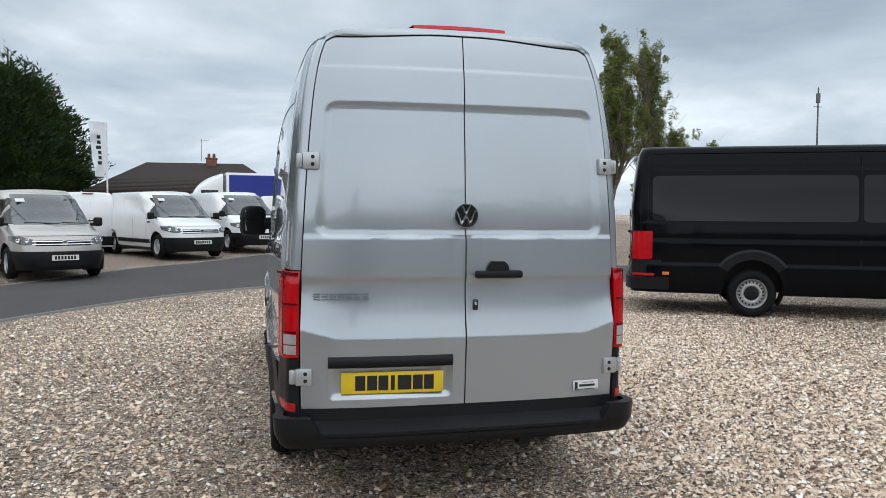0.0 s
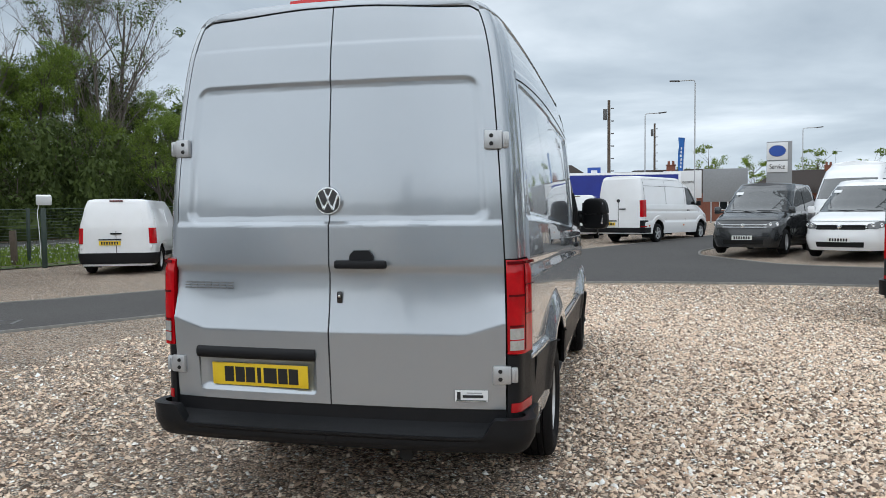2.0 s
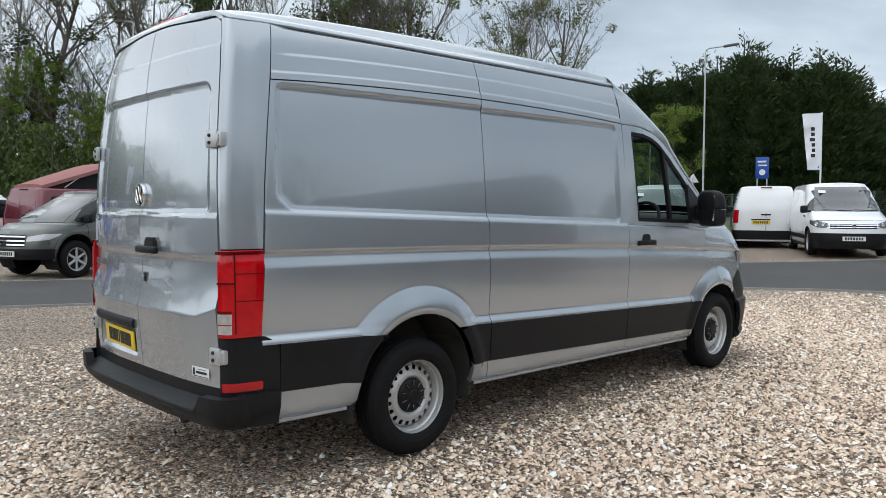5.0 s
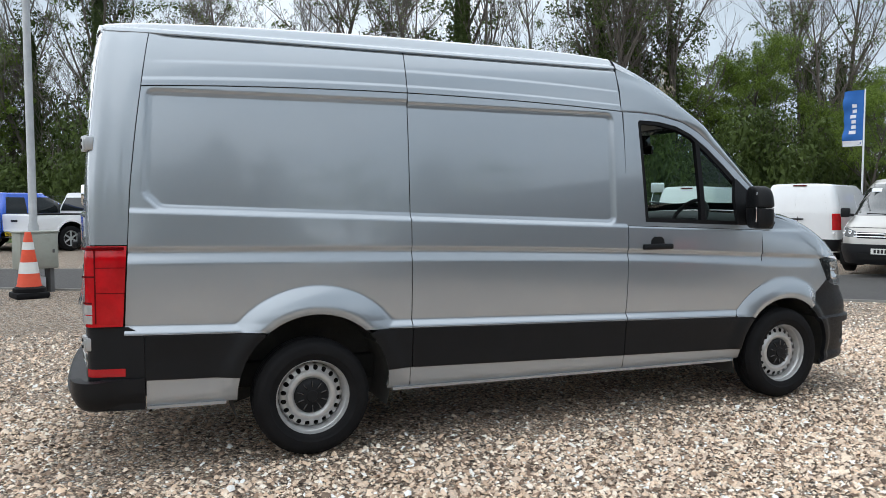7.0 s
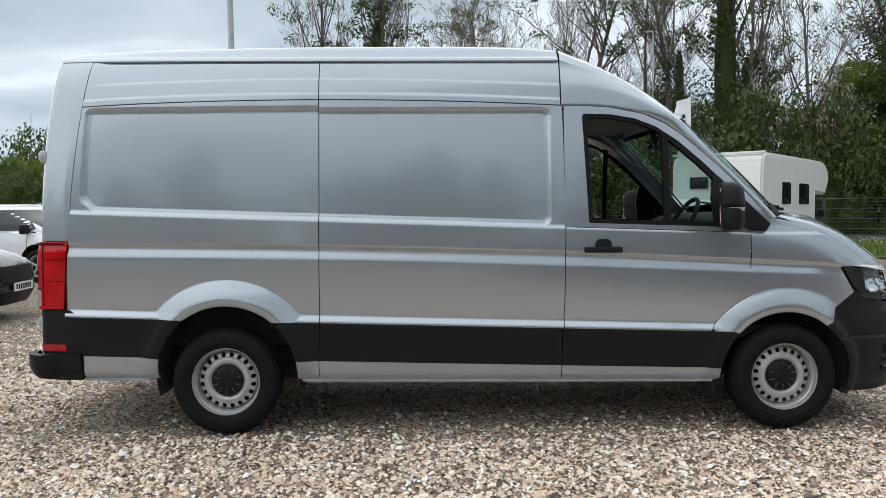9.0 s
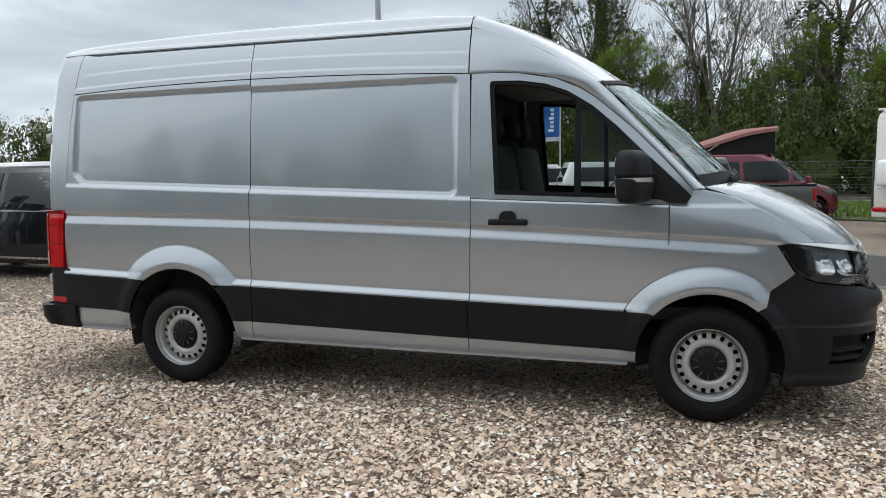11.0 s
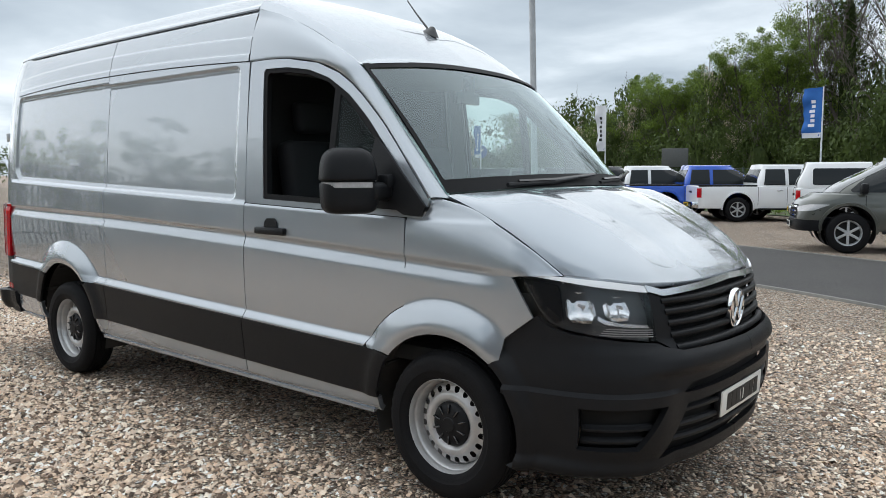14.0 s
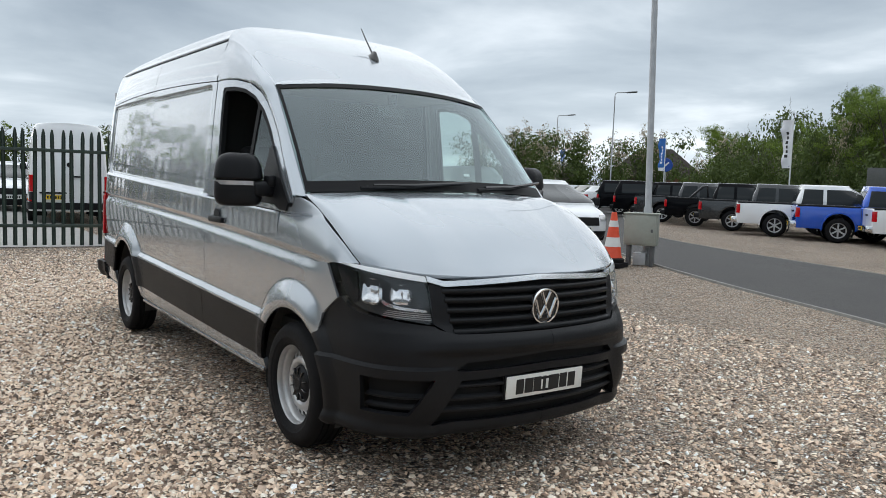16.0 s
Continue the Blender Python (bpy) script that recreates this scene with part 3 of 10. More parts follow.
class Tube:
    """The skin of a vehicle's half: a plan line from the middle of its tail round the side to the middle of its nose, scaled in width by height
    and shifted along by height at tail and nose. s runs along the plan line and equals y abeam."""

    def __init__(self, plan, width, tail=((0, 0), (3, 0)), nose=((0, 0), (3, 0)), tail_from=(-0.5, -1.15), nose_from=(3.75, 4.5), extra=None, step=0.01):
        p = np.asarray(plan, float)
        t = np.r_[0, np.cumsum(np.hypot(*np.diff(p, axis=0).T))]
        tt = np.arange(0, t[-1] + step, step)
        self.x, self.y = interp(tt, np.c_[t, p[:, 0]]), interp(tt, np.c_[t, p[:, 1]])
        arc = np.r_[0, np.cumsum(np.hypot(np.diff(self.x), np.diff(self.y)))]
        mid = np.argmin(np.abs(self.y))
        self.s = arc - arc[mid] + self.y[mid]
        self.width, self.tail, self.nose = width, tail, nose
        self.tf, self.nf, self.extra = tail_from, nose_from, extra

    def s_tail(self, x):
        k = len(self.s) // 2
        return float(np.interp(x, self.x[:k], self.s[:k]))

    def s_nose(self, x):
        k = len(self.s) // 2
        return float(np.interp(-x, -self.x[k:], self.s[k:]))

    def base(self, s, z):
        x, y = np.interp(s, self.s, self.x), np.interp(s, self.s, self.y)
        X = x * interp(z, self.width)
        Y = y + interp(z, self.tail) * sstep(-y, -self.tf[0], -self.tf[1]) + interp(z, self.nose) * sstep(y, *self.nf)
        if self.extra is not None:
            X, Y = self.extra(s, z, X, Y)
        return np.stack([X, Y, np.asarray(z, float) + 0 * X], -1)

    def at(self, s, z, off=0.0):
        s, z = np.asarray(s, float), np.asarray(z, float)
        p = self.base(s, z)
        e = 0.004
        du, dv = self.base(s + e, z) - self.base(s - e, z), self.base(s, z + e) - self.base(s, z - e)
        n = np.cross(du, dv)
        n /= np.linalg.norm(n, axis=-1, keepdims=True) + 1e-12
        return p + n * np.asarray(off)[..., None] if np.ndim(off) else p + n * off

    def patch(self, s0, s1, z0, z1, ds=0.03, dz=0.03, off=0.0, keep=None, holes=(), thick=0.0, side=1, feature=None):
        """A piece of the skin between s0 and s1 (numbers or functions of z) and z0 and z1 (numbers or functions of s)."""
        f0 = s0 if callable(s0) else (lambda z: s0 + 0 * z)
        f1 = s1 if callable(s1) else (lambda z: s1 + 0 * z)
        g0 = z0 if callable(z0) else (lambda s: z0 + 0 * s)
        g1 = z1 if callable(z1) else (lambda s: z1 + 0 * s)
        zm = (float(g0(np.float64(0))) + float(g1(np.float64(0)))) / 2 if not (callable(z0) or callable(z1)) else 1.0
        la = abs(float(f1(np.float64(zm))) - float(f0(np.float64(zm))))
        sm = (float(f0(np.float64(zm))) + float(f1(np.float64(zm)))) / 2
        lb = abs(float(g1(np.float64(sm))) - float(g0(np.float64(sm))))
        a = np.linspace(0, 1, max(2, int(la / ds) + 1))[:, None]
        b = np.linspace(0, 1, max(2, int(lb / dz) + 1))[None]
        S = f0(np.float64(zm)) + a * (f1(np.float64(zm)) - f0(np.float64(zm))) + 0 * b
        for _ in range(3):
            Z = g0(S) + b * (g1(S) - g0(S))
            S = f0(Z) + a * (f1(Z) - f0(Z))
        Z = g0(S) + b * (g1(S) - g0(S))

        def fn(u, v):
            o = off + (feature(u, v) if feature else 0.0)
            return self.at(u, v, o + 0 * u)
        me = sheet(fn, S, Z, keep, holes, thick)
        return me if side > 0 else mirrored(me)


# ---------------------------------------------------------------- ground, road
def gz(x, y):
    """The ground's height: level round the van, rising gently beyond it."""
    u = y - 7 + 0.5 * x
    g = 0.019 * (np.sqrt(u * u + 1) + u) / 2
    return np.where(g > 0.5, 0.5 + 0.15 * np.tanh((g - 0.5) / 0.15), g)


def gzf(x, y):
    return float(gz(np.float64(x), np.float64(y)))


def smooth_line(pts, n=8):
    p = np.asarray(pts, float)
    t = np.arange(len(p))
    tt = np.linspace(0, len(p) - 1, (len(p) - 1) * n + 1)
    return np.c_[interp(tt, np.c_[t, p[:, 0]]), interp(tt, np.c_[t, p[:, 1]])]


NEAR = [(-60, -62), (-30, -28), (-17.5, -12.5), (-13.0, -7.4), (-11.0, -4.9), (-9.5, -2.5), (-8.0, 0.3), (-6.6, 3.3), (-5.2, 5.6), (-4.1, 7.6), (-3.0, 9.2), (-1.7, 10.2), (-0.3, 10.8), (1.5, 11.0), (4, 10.75), (6.5, 10.2), (12, 8.6), (25, 4.2), (60, -8)]
FARL = [(-66, -58), (-36, -27), (-22.5, -14.5), (-16.3, -8.0), (-14.0, -3.4), (-12.5, 0.6), (-11.3, 3.0), (-9.9, 5.3), (-8.3, 7.5), (-6.8, 10.3), (-5.4, 13.0), (-4.1, 15.2), (-2.5, 17.0), (-1.2, 19.0), (0.3, 21.3), (2.2, 24.6), (4.8, 29.0), (9, 36), (20, 52)]
FARR = [(24, 50), (13.5, 36), (8.4, 29), (5.6, 24), (3.7, 19.6), (3.6, 18.3), (4.2, 16.8), (5.2, 15.0), (6.8, 14.0), (10, 12.9), (15, 11.3), (28, 6.8), (62, -5)]


def band(name, a, b, material, lift, cols=10, label="", category=""):
    a, b = smooth_line(a), smooth_line(b)
    n = 160
    ra = np.stack([np.interp(np.linspace(0, 1, n), np.linspace(0, 1, len(a)), a[:, k]) for k in (0, 1)], -1)
    rb = np.stack([np.interp(np.linspace(0, 1, n), np.linspace(0, 1, len(b)), b[:, k]) for k in (0, 1)], -1)
    t = np.linspace(0, 1, cols)[None, :, None]
    P = ra[:, None] * (1 - t) + rb[:, None] * t
    Z = gz(P[..., 0], P[..., 1]) + lift
    V, F = gridmesh(np.concatenate([P, Z[..., None]], -1))
    return tagged(obj(name, V, F, material), label, category, kind="structure")


def make_ground():
    # one sheet, finer near the van, out to the horizon
    def axis():
        near = np.arange(-40, 40.1, 0.8)
        far = 40 * 1.35 ** np.arange(1, 14)
        return np.r_[-far[::-1], near, far]
    ax = axis()
    X, Y = np.meshgrid(ax, ax, indexing="ij")
    V, F = gridmesh(np.stack([X, Y, gz(X, Y)], -1))
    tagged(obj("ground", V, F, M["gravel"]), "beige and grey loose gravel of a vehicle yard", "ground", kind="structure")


make_ground()


def make_road():
    outer = np.array(NEAR, float)
    outer = smooth_line(outer, 10)
    far = smooth_line(FARL, 10)
    far2 = smooth_line(FARR, 10)
    ring = np.r_[outer[::-1], far, far2]
    bm = bmesh.new()
    vs = [bm.verts.new((x, y, 0)) for x, y in ring]
    bm.faces.new(vs)
    bmesh.ops.triangulate(bm, faces=bm.faces[:])
    for _ in range(4):
        long = [e for e in bm.edges if e.calc_length() > 3.0]
        if not long:
            break
        bmesh.ops.subdivide_edges(bm, edges=long, cuts=1)
        bmesh.ops.triangulate(bm, faces=bm.faces[:])
    for v in bm.verts:
        v.co.z = gzf(v.co.x, v.co.y) + 0.02
    bmesh.ops.recalc_face_normals(bm, faces=bm.faces[:])
    if sum(f.normal.z for f in bm.faces) < 0:
        bmesh.ops.reverse_faces(bm, faces=bm.faces[:])
    me = bpy.data.meshes.new("road")
    bm.to_mesh(me); bm.free()
    me.materials.append(M["asphalt"])
    tagged(new("road", me), "worn dark grey asphalt access road with a junction", "road", kind="structure")
    # edging stones along both sides, each a low real step
    for nm, line, sgn in (("kerb_near", outer, 1), ("kerb_far", far, -1), ("kerb_island", far2, -1)):
        d = np.gradient(line, axis=0)
        nrm = np.c_[d[:, 1], -d[:, 0]] / (np.hypot(*d.T)[:, None] + 1e-9) * sgn
        prof = ((-0.035, 0.0), (-0.03, 0.032), (0.03, 0.034), (0.038, 0.0))
        P = np.stack([np.c_[line + nrm * o, gz(line[:, 0], line[:, 1]) + h] for o, h in prof], 1)
        V, F = gridmesh(P)
        tagged(obj(nm, V, F, M["kerb"]), "narrow concrete edging along the asphalt road", "kerb", kind="structure")


make_road()


# ---------------------------------------------------------------- the silver van
WTAB = ((0.20, 0.955), (0.33, 0.975), (0.45, 0.99), (0.60, 1.0), (0.85, 1.0), (1.0, 0.999), (1.2, 0.995), (1.4, 0.985), (1.8, 0.955), (2.15, 0.915), (2.30, 0.885), (2.40, 0.850), (2.46, 0.815), (2.6, 0.72))
PLAN = ((0, -1.245), (0.25, -1.243), (0.50, -1.234), (0.72, -1.214), (0.82, -1.199), (0.860, -1.191), (0.881, -1.178), (0.893, -1.152), (0.900, -1.112), (0.921, -1.0), (0.941, -0.6), (0.955, 0), (0.960, 0.6),
        (0.960, 1.5), (0.957, 2.4), (0.951, 3.2), (0.945, 3.7), (0.933, 4.0), (0.905, 4.2), (0.852, 4.36), (0.76, 4.475), (0.60, 4.565), (0.35, 4.635), (0.15, 4.655), (0, 4.66))
TAIL = ((0.2, 0.0), (1.5, 0.0), (1.8, 0.015), (2.1, 0.045), (2.45, 0.10), (2.6, 0.16))
NOSE = ((0.2, -0.11), (0.28, -0.07), (0.40, -0.015), (0.50, 0.0), (0.66, 0.0), (0.76, -0.02), (0.82, -0.05), (0.90, -0.06), (1.04, -0.10), (1.12, -0.16), (1.3, -0.3))


def cab_in(s, z, X, Y):
    """The cab draws in towards the windscreen."""
    k = sstep(Y, 2.3, 3.3) * sstep(z, 1.35, 2.1)
    return X - 0.075 * k, Y


BODY = Tube(PLAN, WTAB, TAIL, NOSE, extra=cab_in)
RA, FA = (0.015, 0.40), (3.635, 0.365)
R_OPEN, R_FLARE = 0.450, 0.614
RF_OPEN, RF_FLARE = 0.418, 0.570
trim_top = lambda s: 0.752 - 0.029 * np.clip(s, -1.3, 3.6)
trim_bot = lambda s: 0.505 - 0.027 * np.clip(s, -1.3, 3.6)
sill_low = lambda s: 0.365 - 0.010 * s
crease = lambda s: interp(s, ((-1.4, 1.262), (-0.58, 1.252), (0.61, 1.232), (2.19, 1.184), (3.38, 1.128), (4.3, 1.080)))
ledge = lambda s: 1.425 - 0.0355 * np.clip(s, -1.2, 3.6)
drip = lambda s: 2.168 - 0.0165 * (s - 0.617) ** 2


def side_feature(s, z):
    """Ledge under the pressed panels, waist crease, barrelled lower side, bottom ledge and the wheel-arch flares."""
    c, t, l = crease(s), trim_top(s), ledge(s)
    fade = 1 - sstep(s, 3.75, 4.1)
    o = 0.010 * (1 - sstep(z, l - 0.020, l + 0.008))
    o = o - 0.014 * (1 - sstep(z, c - 0.030, c + 0.004)) * fade
    o = o + 0.015 * (1 - sstep(z, c - 0.098, c - 0.026)) * fade
    barrel = np.clip((c - 0.10 - z) / np.maximum(c - t - 0.15, 0.05), 0, 1)
    o = o - 0.016 * barrel ** 2 * fade
    step_ = 0.025 * (1 - sstep(z, t + 0.006, t + 0.052))
    for (cy, cz), ro, rf, hi in ((RA, R_OPEN, R_FLARE, 0.060), (FA, RF_OPEN, RF_FLARE, 0.056)):
        r = np.hypot(s - cy, z - cz)
        u = np.clip((r - ro) / (rf - ro), 0, 1)
        flare = hi * (1 - u ** 1.5) - 0.016 * (1 - np.clip(u / 0.30, 0, 1)) ** 2
        flare = flare * sstep(z, cz - 0.15, cz + 0.12) * (1 - 0.75 * sstep(s, 3.86, 3.99))
        step_ = np.maximum(step_, flare)
    return o + step_ - 0.012 * (1 - sstep(z, t - 0.16, t + 0.01))


def recess(poly, depth=0.016, edge=0.018):
    """A pressed panel: a bevel and a small second step inside it."""
    def f(u, v):
        d, _, _ = sdist(poly, u, v)
        d = np.where(inside(poly, u, v), d, -d)
        return -0.75 * depth * sstep(d, -edge, 0.0) - 0.25 * depth * sstep(d, 0.008, 0.016)
    return f


def both(*fs):
    return lambda u, v: sum(f(u, v) for f in fs)


def roof_feature(u, v):
    """Two thin ledges along the high roof side and the gutter under the roof skin."""
    h = v - drip(u)
    e = sstep(u, -0.95, -0.75)
    return 0.004 - 0.006 * sstep(h, 0.034, 0.050) - 0.005 * e * sstep(h, 0.130, 0.148) - 0.006 * e * sstep(v, 2.414, 2.424)


seam_q = lambda z: -1.0 + 0.055 * (np.asarray(z) - 1.2)


def roof_end(q):
    """Rear edge of the roof skin, from the middle (0) to the corner (1)."""
    q = np.asarray(q, float)
    a, th = np.clip(q / 0.75, 0, 1), np.clip((q - 0.75) / 0.25, 0, 1) * math.pi / 2
    x = 0.60 * a + 0.105 * np.sin(th)
    return x, -1.120 + 0.032 * q ** 6, 2.508 - 0.026 * a ** 3 - 0.052 * (1 - np.cos(th))


def hero():
    van = thing("panel_van", "silver metallic high-roof panel van with black lower trim, parked on gravel", "van")
    B = BODY
    G = 0.0028
    arch_r, arch_f = disc(*RA, R_OPEN, 64), disc(*FA, RF_OPEN, 64)
    pan1 = [(-0.90, 2.080), (-0.893, 2.095), (-0.87, 2.102), (0.70, 2.112), (0.70, ledge(0.70) + 0.014), (-0.80, ledge(-0.80) + 0.014), (-0.83, ledge(-0.83) + 0.020), (-0.89, ledge(-0.89) + 0.075), (-0.90, ledge(-0.9) + 0.10)]
    pan2 = [(u, v if v > 1.7 else v + ledge(u) - 1.400) for u, v in rrect(0.52, 1.414, 2.09, 2.098, 0.04, 6)]
    f1, f2 = both(side_feature, recess(pan1)), both(side_feature, recess(pan2))
    for sd in (1, -1):
        ds, dz = (0.010, 0.0065) if sd > 0 else (0.06, 0.05)
        part_ = lambda nm, me, mt, lb="", par=van: obj(nm, me[0], me[1], mt, par, lb)
        part_("quarter_panel", B.patch(lambda z: seam_q(z) + G, 0.612 - G, trim_top, lambda s: drip(s) - G, ds, dz, holes=[arch_r], thick=0.014, side=sd, feature=f1), M["silver"])
        part_("side_panel", B.patch(0.612 + G, lambda z: 2.178 + 0.02 * np.sin((z - 0.4) * 1.6) - G, trim_top, lambda s: drip(s) - G, ds, dz, thick=0.014, side=sd, feature=f2), M["silver"])
        door = part_("cab_door", B.patch(lambda z: 2.178 + 0.02 * np.sin((z - 0.4) * 1.6) + G, lambda z: 3.405 + 0.0 * z - G, trim_top, lambda s: ledge(s) - 0.008, ds, dz, holes=[disc(*FA, RF_FLARE + 0.004, 64)], thick=0.014, side=sd, feature=side_feature), M["silver"])
        part_("wing", B.patch(3.165, 4.22, trim_top, lambda s: 1.062 - 0.0 * s, 0.018, 0.014, thick=0.014, side=sd, feature=side_feature,
                              keep=[(3.40, 1.07), (3.40, 0.905)] + [(FA[0] + RF_FLARE * math.cos(a), FA[1] + RF_FLARE * math.sin(a)) for a in np.linspace(radians(113), radians(148), 8)] + [(3.17, 0.662), (3.22, 0.60), (3.9, 0.55), (3.975, 0.805), (4.125, 0.905), (4.03, 1.07)],
                              holes=[arch_f]), M["silver"])
        for a, b in ((lambda z: seam_q(z) + G, 0.612 - G), (0.612 + G, 2.175 - G)):
            part_("roof_side_panel", B.patch(a, b, lambda s: drip(s) + G, 2.432, 0.04, 0.006 if sd > 0 else 0.03, thick=0.01, side=sd, feature=roof_feature), M["silver"])
        # black side trims
        for a, b in ((-0.92, RA[0] - 0.002), (RA[0] + 0.002, 0.612 - G), (0.612 + G, 2.172), (2.178, 3.30)):
            part_("side_trim", B.patch(a, b, trim_bot, lambda s: trim_top(s) - 0.003, 0.03, 0.02, off=0.004, holes=[arch_r, arch_f], thick=0.02, side=sd, feature=side_feature), M["blackplastic"], "textured black side moulding")
        for a, b in ((-0.915, RA[0] - 0.002), (RA[0] + 0.002, 0.60), (0.605, 2.172), (2.178, 3.19)):
            part_("sill", B.patch(a, b, sill_low, lambda s: trim_bot(s) - 0.003, 0.03, 0.02, off=-0.004, holes=[arch_r, arch_f], thick=0.03, side=sd,
                                  feature=lambda u, v: side_feature(u, v) - 0.02 * (1 - sstep(v, sill_low(u), sill_low(u) + 0.03))), M["silver"])
        for a, b in ((-0.915, RA[0] - R_OPEN - 0.06), (RA[0] + R_OPEN + 0.03, 3.17)):
            part_("sill_flange", B.patch(a, b, lambda s: sill_low(s) - 0.012, lambda s: sill_low(s) + 0.006, 0.06, 0.006, off=0.004, thick=0.012, side=sd, feature=lambda u, v: 0 * u - 0.006), M["silver"])
        # corner pillar, tail lamp, black corner
        sD, sT = B.s_tail(0.838), B.s_tail(0.865)
        part_("corner_pillar", B.patch(sD + G, lambda z: seam_q(z) - G, 1.268, 2.43, 0.02, 0.03, thick=0.014, side=sd, feature=lambda u, v: 0 * u - 0.002), M["silver"])
        lamp = part_("tail_lamp", B.patch(sD + 0.004, lambda z: seam_q(z) - 0.004, 0.832, 1.262, 0.015, 0.015, off=0.006, thick=0.03, side=sd,
                                          feature=lambda u, v: 0.012 * sstep(u, sD, sD + 0.05) * (1 - sstep(u, -1.06, -1.0)) + 0.012 * sstep(v, 1.262, 1.20)), M["lens_red"], "red wrap-round tail lamp")
        for a, b, z0, z1, mt in ((sD + 0.014, sT + 0.034, 0.955, 0.965, "lens_dark"), (sD + 0.014, sT + 0.034, 0.850, 0.894, "lens_clear"), (sD + 0.014, sT + 0.034, 0.900, 0.950, "lens_clear"), (sD + 0.012, sT + 0.045, 1.095, 1.105, "lens_dark"), (sT + 0.045, sT + 0.051, 0.85, 1.24, "lens_dark"), (sT + 0.051, -1.012, 1.010, 1.014, "lens_dark"), (sT + 0.051, -1.012, 1.145, 1.149, "lens_dark"), (sD + 0.008, -1.012, 1.243, 1.257, "lens_dark")):
            part_("lens_segment", B.patch(a, b, z0, z1, 0.012, 0.010, off=0.0325, thick=0.004, side=sd), M[mt], par=lamp)
        part_("bumper_corner", B.patch(sD + 0.004, -0.922, 0.37, lambda s: np.where(s < -1.0, 0.826, 0.826 - 0.6 * (s + 1.0)), 0.02, 0.02, off=0.012, thick=0.05, side=sd), M["blackplastic"], "black bumper corner")
        part_("reflector", B.patch(sD + 0.02, -1.018, 0.56, 0.602, 0.02, 0.02, off=0.016, thick=0.01, side=sd), M["reflector"], "red reflector strip")
        # rear door
        s0, s1 = B.s_tail(0.0035), B.s_tail(0.834)
        sl, sr = s0 - 0.2, B.s_tail(0.755)
        rec = recess(rrect(sl, 1.447, sr, 2.095, 0.05, 6), 0.015, 0.018)

        def rear_feature(u, v):
            k = 0.055 * np.clip((u - B.s_tail(0.66)) / (s1 - B.s_tail(0.66)), 0, 1)
            zc = 0.920 + k
            o = 0.006 * (1 - sstep(v, 1.425, 1.443)) - 0.014 * (1 - sstep(v, 1.198, 1.236)) + 0.036 * np.clip((1.195 - v) / (1.195 - zc), 0, 1) ** 2
            o = o - 0.030 * np.clip((zc - v) / (zc - 0.56), 0, 1)
            o = o - 0.004 * sstep(v, 2.285, 2.30)
            return o + rec(u, v)
        top = lambda s: 2.470 - 0.028 * sstep(s, B.s_tail(0.1), B.s_tail(0.74)) - 0.024 * sstep(s, B.s_tail(0.785), B.s_tail(0.834)) ** 2
        # frame strip between the door tops and the roof skin
        q = np.linspace(0, 1, 40)
        ss = s0 - 0.0035 + q * (s1 + 0.004 - s0)
        low = B.at(ss, top(ss) + 0.005, 0.003 + 0 * ss)
        rx, ry, rz = roof_end(q)
        up = np.stack([rx, ry, rz], -1)
        mid = low * 0.45 + up * 0.55 + np.array((0, -0.003, 0.002))
        inn = low + np.array((0, 0.03, 0.0))
        me = gridmesh(np.stack([inn, low, low * 0.8 + mid * 0.2 + np.array((0, -0.002, 0)), mid, up], 0))
        part_("roof_brow", me if sd > 0 else mirrored(me), M["silver"])
        holes = []
        if sd < 0:
            holes = [rrect(B.s_tail(0.068), 0.612, B.s_tail(0.700), 0.80, 0.02)]
        rd = part_("rear_door", B.patch(s0, s1, 0.572, top, 0.012, 0.008, holes=holes, thick=0.02, side=sd, feature=rear_feature), M["silver"])
        if sd < 0:
            P = lambda x, z, o: tuple(B.at(np.float64(B.s_tail(x)), np.float64(z), o) * np.array([-1, 1, 1]))
            # sunken number plate bay, its lamp bar, the plate with unreadable bars
            pb = mirrored(sheet(lambda u, v: B.at(u, v, -0.022 + 0.022 * (1 - sstep(sdist(rrect(B.s_tail(0.068), 0.612, B.s_tail(0.700), 0.80, 0.02), u, v)[0], 0.0, 0.03))),
                                *np.meshgrid(span(B.s_tail(0.066), B.s_tail(0.702), 0.012), span(0.610, 0.802, 0.012), indexing="ij")))
            part_("plate_bay", pb, M["silver"], par=rd)
            bar = mirrored(B.patch(B.s_tail(0.07), B.s_tail(0.70), 0.778, 0.835, 0.02, 0.008, off=0.016, thick=0.045, feature=lambda u, v: 0.02 * np.sqrt(np.clip(1 - ((v - 0.806) / 0.03) ** 2, 0, 1))))
            part_("plate_lamp_bar", bar, M["blackplastic"], "black number plate lamp bar", par=rd)
            plate = part_("number_plate", moved(rbox(-0.26, -0.004, -0.0555, 0.26, 0.004, 0.0555, 0.003), pose(-0.375, -1.232, 0.695, 4, 0, -3.5)), M["plate_y"], "yellow rear number plate", par=rd)
            for k, (x, w) in enumerate(((-0.165, 0.05), (-0.105, 0.05), (-0.048, 0.05), (0.0, 0.02), (0.06, 0.07), (0.128, 0.05), (0.185, 0.05))):
                part_("character_bar", moved(rbox(x - w / 2, -0.006, -0.038, x + w / 2, -0.003, 0.038), pose(-0.375, -1.232, 0.695, 4, 0, -3.5)), M["ink"], par=plate)
